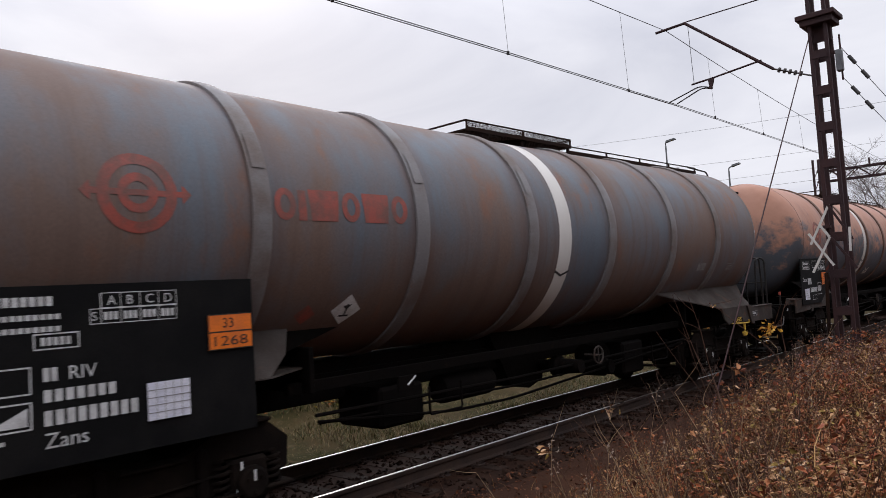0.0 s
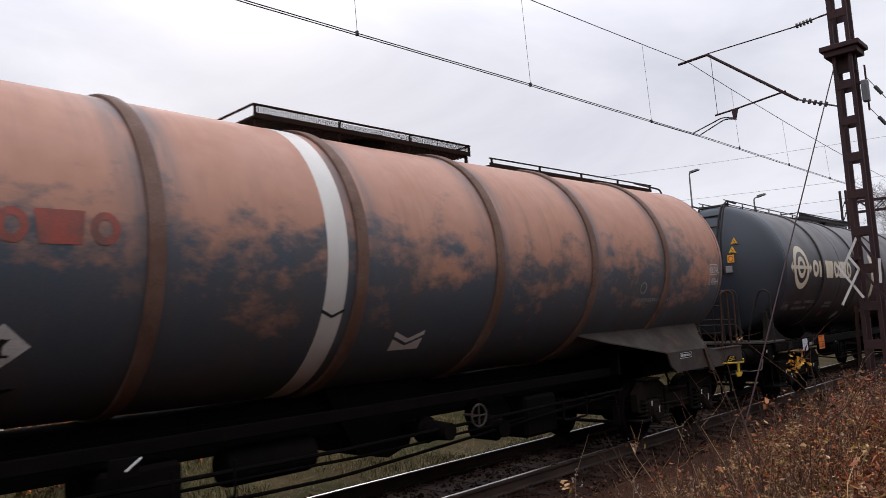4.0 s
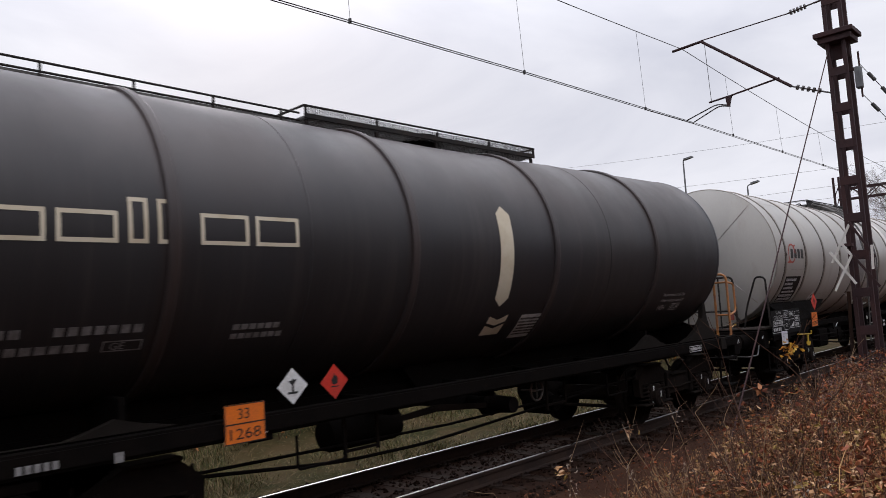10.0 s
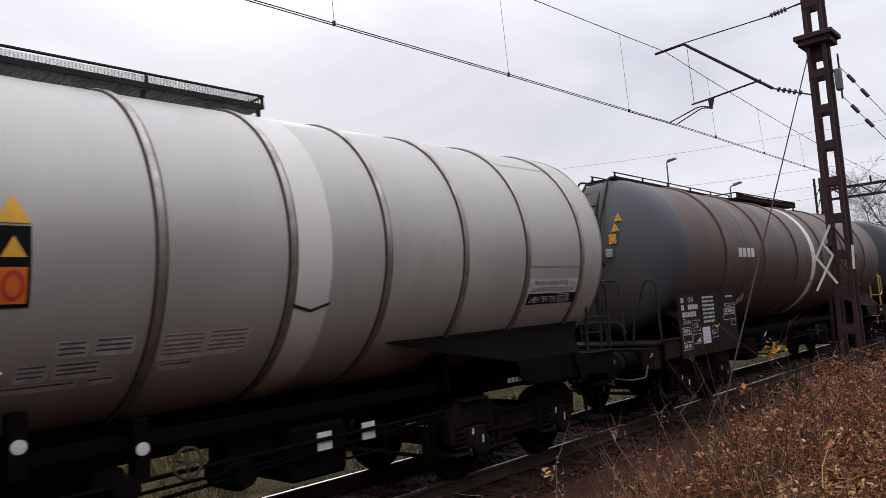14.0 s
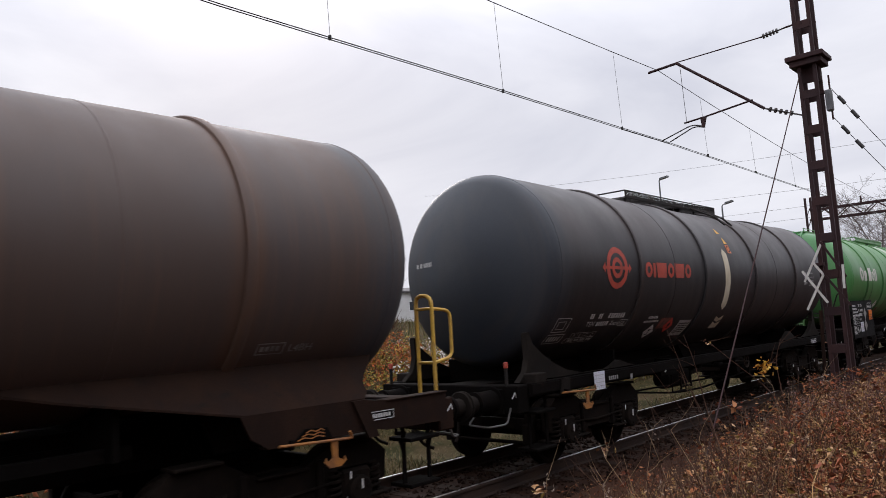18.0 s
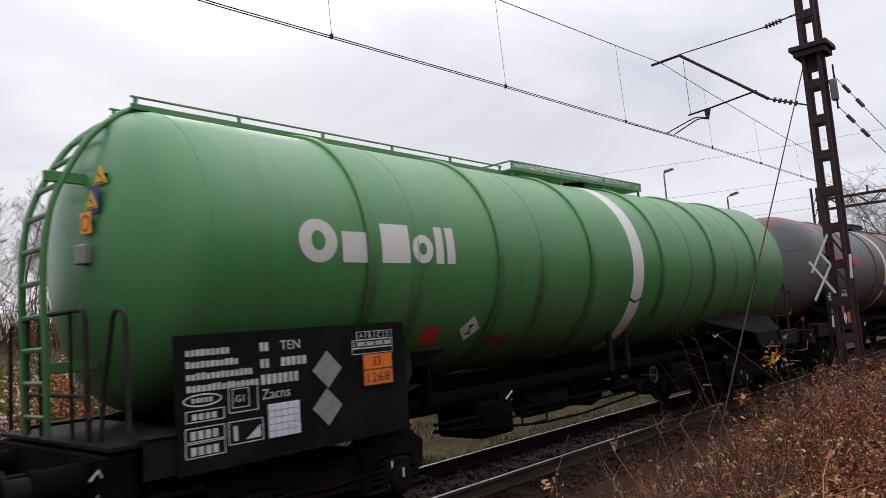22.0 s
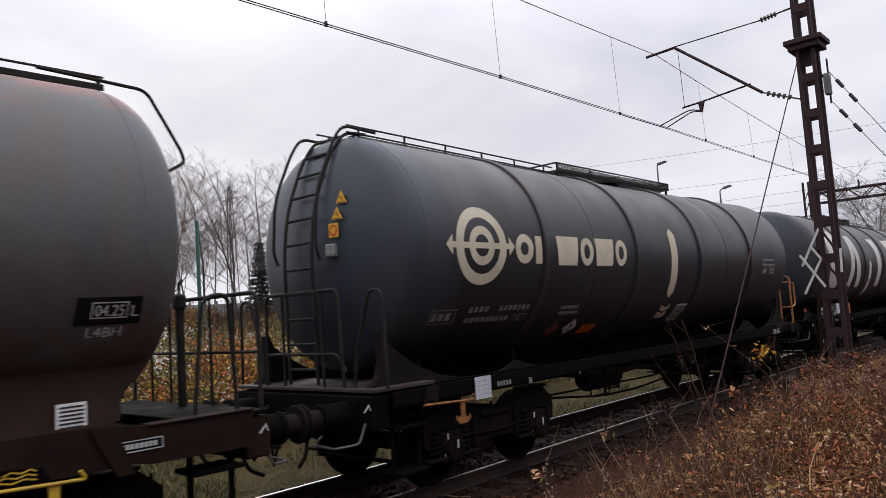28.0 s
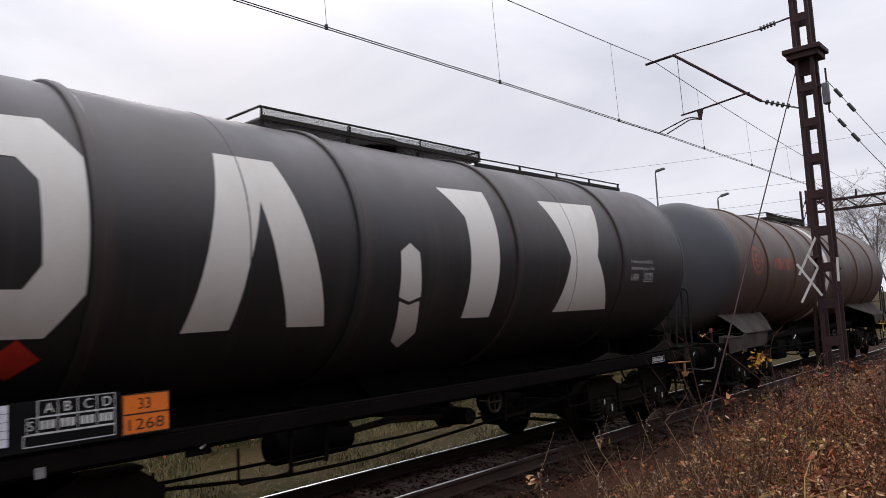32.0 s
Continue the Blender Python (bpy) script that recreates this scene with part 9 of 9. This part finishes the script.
def build_far_grass():
    """Grass strip along the far side of the track and the meadow behind."""
    rng = random.Random(14)
    s = Shape()
    for _ in range(46000):
        y = 1.0 + 27 * rng.random() ** 1.2
        x = TRACK_X - 2.0 - 4.2 * rng.random() ** 1.3
        n_ = noise.noise(Vector((x * 0.8, y * 0.5, 2)))
        if n_ < -0.05 and rng.random() < 0.75:
            continue
        blade(s, (x, y, ground_height(x, y) - 0.02), rng.uniform(0.04, 0.17) * (1 + 1.2 * n_), 0.22, rng, 0.006)
    tagged(part("verge_grass", s, GRASS, None, smooth=0), "rough autumn grass along the far side of the track", "grass", kind="stuff")
    s = Shape()
    for _ in range(16000):
        x, y = -13 - 24 * rng.random(), 1 + 45 * rng.random()
        blade(s, (x, y, ground_height(x, y) - 0.03), rng.uniform(0.15, 0.5), 0.25, rng, 0.015)
    tagged(part("meadow_grass", s, GRASS, None, smooth=0), "tall yellowing meadow grass", "grass", kind="stuff")


build_far_grass()


def build_weeds():
    """A thicket of tall weeds along the meadow: rusty, golden and olive clumps, some with white fluffy heads."""
    rng = random.Random(15)
    stems, seeds = Shape(), Shape()
    clumps = [Shape(), Shape(), Shape()]
    for _ in range(2500):
        x, y = -12.2 - 7.5 * rng.random(), 1.0 + 32 * rng.random()
        n_ = noise.noise(Vector((x * 0.45, y * 0.45, 9)))
        if n_ < -0.22:
            continue
        g = ground_height(x, y)
        h = rng.uniform(0.65, 1.25) * (1 + 0.7 * n_)
        top = (x + rng.uniform(-0.2, 0.2), y + rng.uniform(-0.2, 0.2), g + h)
        pts = twig(stems, (x, y, g - 0.05), top, 0.008, rng, 3, 0.06, 3)
        hue = noise.noise(Vector((x * 0.6, y * 0.6, 31))) + rng.gauss(0, 0.10)
        s = clumps[0 if hue > 0.12 else (1 if hue > -0.14 else 2)]
        for _ in range(30):
            p = pts[0].lerp(pts[-1], rng.uniform(0.1, 1.0))
            leaf(s, p + Vector((rng.uniform(-0.14, 0.14), rng.uniform(-0.14, 0.14), rng.uniform(-0.06, 0.06))), rng.uniform(0.05, 0.13), rng)
        if noise.noise(Vector((x * 0.7, y * 0.7, 20))) > 0.22:
            for _ in range(13):
                leaf(seeds, Vector(top) + Vector((rng.gauss(0, 0.09), rng.gauss(0, 0.09), rng.gauss(-0.10, 0.09))), rng.uniform(0.05, 0.11), rng)
    w = tagged(part("weeds", stems, TWIG, None, smooth=0), "thicket of tall rusty and golden weeds with white fluffy heads", "weeds", kind="stuff")
    for shape, mat in zip(clumps, (WEED_RUST, WEED, WEED_OLIVE)):
        part("weed_leaves", shape, mat, w, smooth=0, kind="stuff")
    part("seed_heads", seeds, SEED, w, smooth=0, kind="stuff")


build_weeds()


def tree_meshes(seed, h, spread, levels=4, leafy=0, twigs=TWIG_PALE):
    """Trunk and crown of a bare tree, grown branch by branch."""
    rng = random.Random(seed)
    trunk, crown, lv = Shape(), Shape(), Shape()

    def grow(a, d, length, r, level):
        n = 5
        pts, p, dd = [a], a.copy(), d.copy()
        for _ in range(n):
            dd = (dd + Vector((rng.uniform(-1, 1), rng.uniform(-1, 1), rng.uniform(-0.4, 0.7))) * 0.16).normalized()
            p = p + dd * length / n
            pts.append(p.copy())
        s = trunk if level == 0 else crown
        s.tube([tuple(q) for q in pts], r, 6 if level == 0 else (4 if level == 1 else 3), close=False, r2=r * (0.30 if level == 0 else 0.35))
        if level >= levels - 1:
            if leafy and rng.random() < leafy:
                for _ in range(3):
                    leaf(lv, pts[rng.randint(1, n)], rng.uniform(0.06, 0.12), rng)
            return
        count = (24, 9, 6, 4)[level]
        for k in range(count):
            t = 0.22 + 0.78 * (k + rng.random()) / count
            i = min(int(t * n), n - 1)
            b = pts[i].lerp(pts[i + 1], t * n - i)
            az = rng.uniform(0, 6.283)
            tilt = rng.uniform(0.5, 1.15)
            o = Vector((math.cos(az), math.sin(az), 0))
            nd = (d * math.cos(tilt) + o * math.sin(tilt) * spread + Vector((0, 0, 0.12))).normalized()
            grow(b, nd, length * (0.42 if level == 0 else 0.5) * (1.15 - 0.6 * t) * rng.uniform(0.8, 1.15), max(r * 0.34 * (1.15 - 0.5 * t), 0.006), level + 1)

    grow(Vector((0, 0, -0.3)), Vector((rng.uniform(-0.05, 0.05), rng.uniform(-0.05, 0.05), 1)).normalized(), h, h * 0.0085, 0)
    return trunk.mesh("trunk", BARK, 60), crown.mesh("crown", twigs, 0), lv.mesh("last_leaves", WEED, 0) if lv.v else None


def build_trees():
    rng = random.Random(21)
    birch = [tree_meshes(31 + k, 9.5, 1.15) for k in range(3)]
    thick = [tree_meshes(41 + k, 8.5, 0.9, 4, 0.18, TWIG) for k in range(3)]

    def plant(kind, x, y, k, label, group):
        t, c, lv = kind
        tr = tagged(group_of("tree", None, (x, y, ground_height(x, y))), label, "tree", group)
        tr.rotation_euler, tr.scale = (0, 0, rng.uniform(0, 6.28)), (k, k, k)
        part("trunk", t, None, tr)
        part("crown", c, None, tr)
        if lv is not None:
            part("last_leaves", lv, None, tr)

    for k in range(10):
        az = 55.5 + 7.0 * k / 9 + rng.uniform(-0.4, 0.4)
        r = rng.uniform(44, 58)
        plant(birch[k % 3], -r * math.sin(radians(az)), r * math.cos(radians(az)), rng.uniform(0.78, 1.04) * r / 50, "bare silver birch with fine drooping twigs", "birches behind the meadow")
    for k in range(18):
        az = 62.5 + 18 * k / 17 + rng.uniform(-0.4, 0.4)
        r = rng.uniform(34, 50)
        plant(thick[k % 3], -r * math.sin(radians(az)), r * math.cos(radians(az)), rng.uniform(0.68, 0.98) * r / 46, "leggy half-bare tree with some yellow leaves", "trees at the meadow's edge")
    for az, r, k in ((11.0, 78, 1.28), (10.2, 80, 1.36), (11.9, 84, 1.15), (9.2, 76, 1.32), (8.0, 79, 1.3), (9.8, 90, 1.3), (50, 75, 0.8), (47, 80, 0.75), (52.5, 70, 0.85)):
        plant(birch[int(r) % 3], -r * math.sin(radians(az)), r * math.cos(radians(az)), k, "bare silver birch with fine drooping twigs", "birches behind the meadow")
    # undergrowth at the foot of the trees
    s, brown = Shape(), Shape()
    for _ in range(2900):
        az, r = rng.uniform(46, 82), rng.uniform(33, 52)
        x, y = -r * math.sin(radians(az)), r * math.cos(radians(az))
        g = ground_height(x, y)
        e = (x + rng.uniform(-0.7, 0.7), y + rng.uniform(-0.7, 0.7), g + rng.uniform(0.6, 2.6) * (1.0 if az > 63 else 0.35))
        twig(s, (x, y, g), e, 0.02, rng, 2, 0.1, 3)
        if az > 60:
            for _ in range(5):
                leaf(brown, Vector((x, y, g)).lerp(Vector(e), rng.uniform(0.3, 1.25)) + Vector((rng.gauss(0, 0.25), rng.gauss(0, 0.25), rng.gauss(0, 0.15))), rng.uniform(0.07, 0.14), rng)
    tagged(part("undergrowth", s, TWIG, None, smooth=0), "bare brushwood at the foot of the trees", "brushwood", kind="stuff")
    tagged(part("thicket_leaves", brown, WEED, None, smooth=0), "last brown and yellow leaves of the thicket", "leaves", kind="stuff")
    # a young spruce
    for x, y, h in ((-41, 27.5, 5.2),):
        sp = tagged(group_of("spruce", None, (x, y, ground_height(x, y))), "young dark spruce with layered branches", "tree")
        part("trunk", Shape().tube([(0, 0, -0.2), (0, 0, h)], 0.10, 6, r2=0.02), BARK, sp)
        nd = Shape()
        for k in range(17):
            z = 0.4 + (h - 0.5) * k / 17
            reach = 1.35 * (1 - z / h) + 0.08
            for q in range(11):
                a = q * 0.571 + k
                tip = Vector((math.cos(a) * reach, math.sin(a) * reach, z - 0.25 * reach))
                twig(nd, (0, 0, z), tip, 0.03, rng, 2, 0.03, 3)
                for _ in range(12):
                    leaf(nd, Vector((0, 0, z)).lerp(tip, rng.uniform(0.2, 1)), 0.22, rng)
        part("needles", nd, SPRUCE, sp, smooth=0)


SPRUCE = foliage("dark_spruce_needles", [(0.030, 0.042, 0.032), (0.022, 0.032, 0.025), (0.04, 0.05, 0.04)])
build_trees()


def build_far_things():
    for x, y, top in ((-16.0, 6.0, 4.62), (-20.0, 11.26, 5.32)):
        g = ground_height(x, y)
        post = tagged(group_of("boundary_post", None, (x, y, g)), "dark green painted steel boundary post", "post", "green posts by the meadow")
        part("pole", Shape().tube([(0, 0, -0.3), (0, 0, top - g)], 0.055, 10), POST_GREEN, post)
        part("cap", Shape().lathe([(top - g, 0.06), (top - g + 0.03, 0.06), (top - g + 0.05, 0.02)], 10, 0, 0, "z"), POST_GREEN, post)
        part("brace", Shape().tube([(0, 0, (top - g) * 0.45), (0.5, 0.3, 0)], 0.02, 6), POST_GREEN, post)
    # low shed with a dark roof, and a white container beside it
    for x, y, w, d, h, wall, label in ((-47, 37.5, 7, 5, 2.2, FRAME_GREY, "low weathered shed with a dark roof"), (-46, 45, 3.2, 5.5, 2.5, HOUSE_WHITE, "white site hut with a flat roof")):
        g = ground_height(x, y)
        hut = tagged(group_of("hut", None, (x, y, g)), label, "hut")
        part("wall", Shape().box(-w / 2, w / 2, -d / 2, d / 2, -0.3, h, 0.02), wall, hut)
        part("roof", Shape().prism([(-w / 2 - 0.3, h), (w / 2 + 0.3, h), (w / 2 + 0.3, h + 0.15), (0, h + 0.55), (-w / 2 - 0.3, h + 0.15)], -d / 2 - 0.3, d / 2 + 0.3, "y"), ROOF_GREY, hut)
        win = part("window", Shape().box(w / 2, w / 2 + 0.03, -0.5, 0.5, 0.9, 1.8, 0.01), WHITE_SIGN, hut)
        part("pane", Shape().box(w / 2 + 0.03, w / 2 + 0.035, -0.42, 0.42, 0.98, 1.72, 0.001), PANE, win)
        part("door", Shape().box(w / 2, w / 2 + 0.04, 1.0, 1.8, 0, 2.0, 0.01), FRAME_GREY, hut)
    fence = tagged(group_of("fence"), "grey concrete slab fence at the edge of the meadow", "fence")
    for k in range(14):
        x, y = -43.5 - 0.25 * k, 14.0 + 2.1 * k
        g = ground_height(x, y)
        part("fence_post", Shape().box(x - 0.07, x + 0.07, y - 0.07, y + 0.07, g - 0.2, g + 1.25, 0.01), CONCRETE, fence)
        part("fence_panel", Shape().box(x - 0.28, x - 0.22, y + 0.05, y + 2.05, g - 0.1, g + 1.05, 0.01), CONCRETE, fence)
    # lattice pylon and wooden poles far behind
    py = tagged(group_of("pylon", None, (-58, 36, 2.6)), "slim grey lattice pylon behind the birches", "pylon")
    for a, b in ((-0.45, -0.45), (0.45, -0.45), (0.45, 0.45), (-0.45, 0.45)):
        part("leg", Shape().tube([(a, b, 0), (a * 0.25, b * 0.25, 12.2)], 0.045, 5), LAMP_GREY, py)
    for k in range(12):
        z = 0.4 + k
        f0, f1 = 1 - 0.75 * z / 12.2, 1 - 0.75 * (z + 1) / 12.2
        part("lacing", Shape().tube([(-0.45 * f0, -0.45 * f0, z), (0.45 * f1, -0.45 * f1, z + 1)], 0.025, 4).tube([(0.45 * f0, 0.45 * f0, z), (0.45 * f1, -0.45 * f1, z + 1)], 0.025, 4), LAMP_GREY, py)
    part("cross_arm", Shape().box(-1.2, 1.2, -0.05, 0.05, 11.0, 11.1, 0.01), LAMP_GREY, py)
    part("cross_arm", Shape().box(-0.9, 0.9, -0.05, 0.05, 9.6, 9.7, 0.01), LAMP_GREY, py)
    pole = tagged(group_of("utility_pole", None, (-36, 29.0, 2.3)), "dark wooden utility pole", "utility pole")
    part("pole", Shape().tube([(0, 0, -0.3), (0, 0, 5.6)], 0.11, 8, r2=0.08), FRAME_DARK, pole)


build_far_things()


motions()
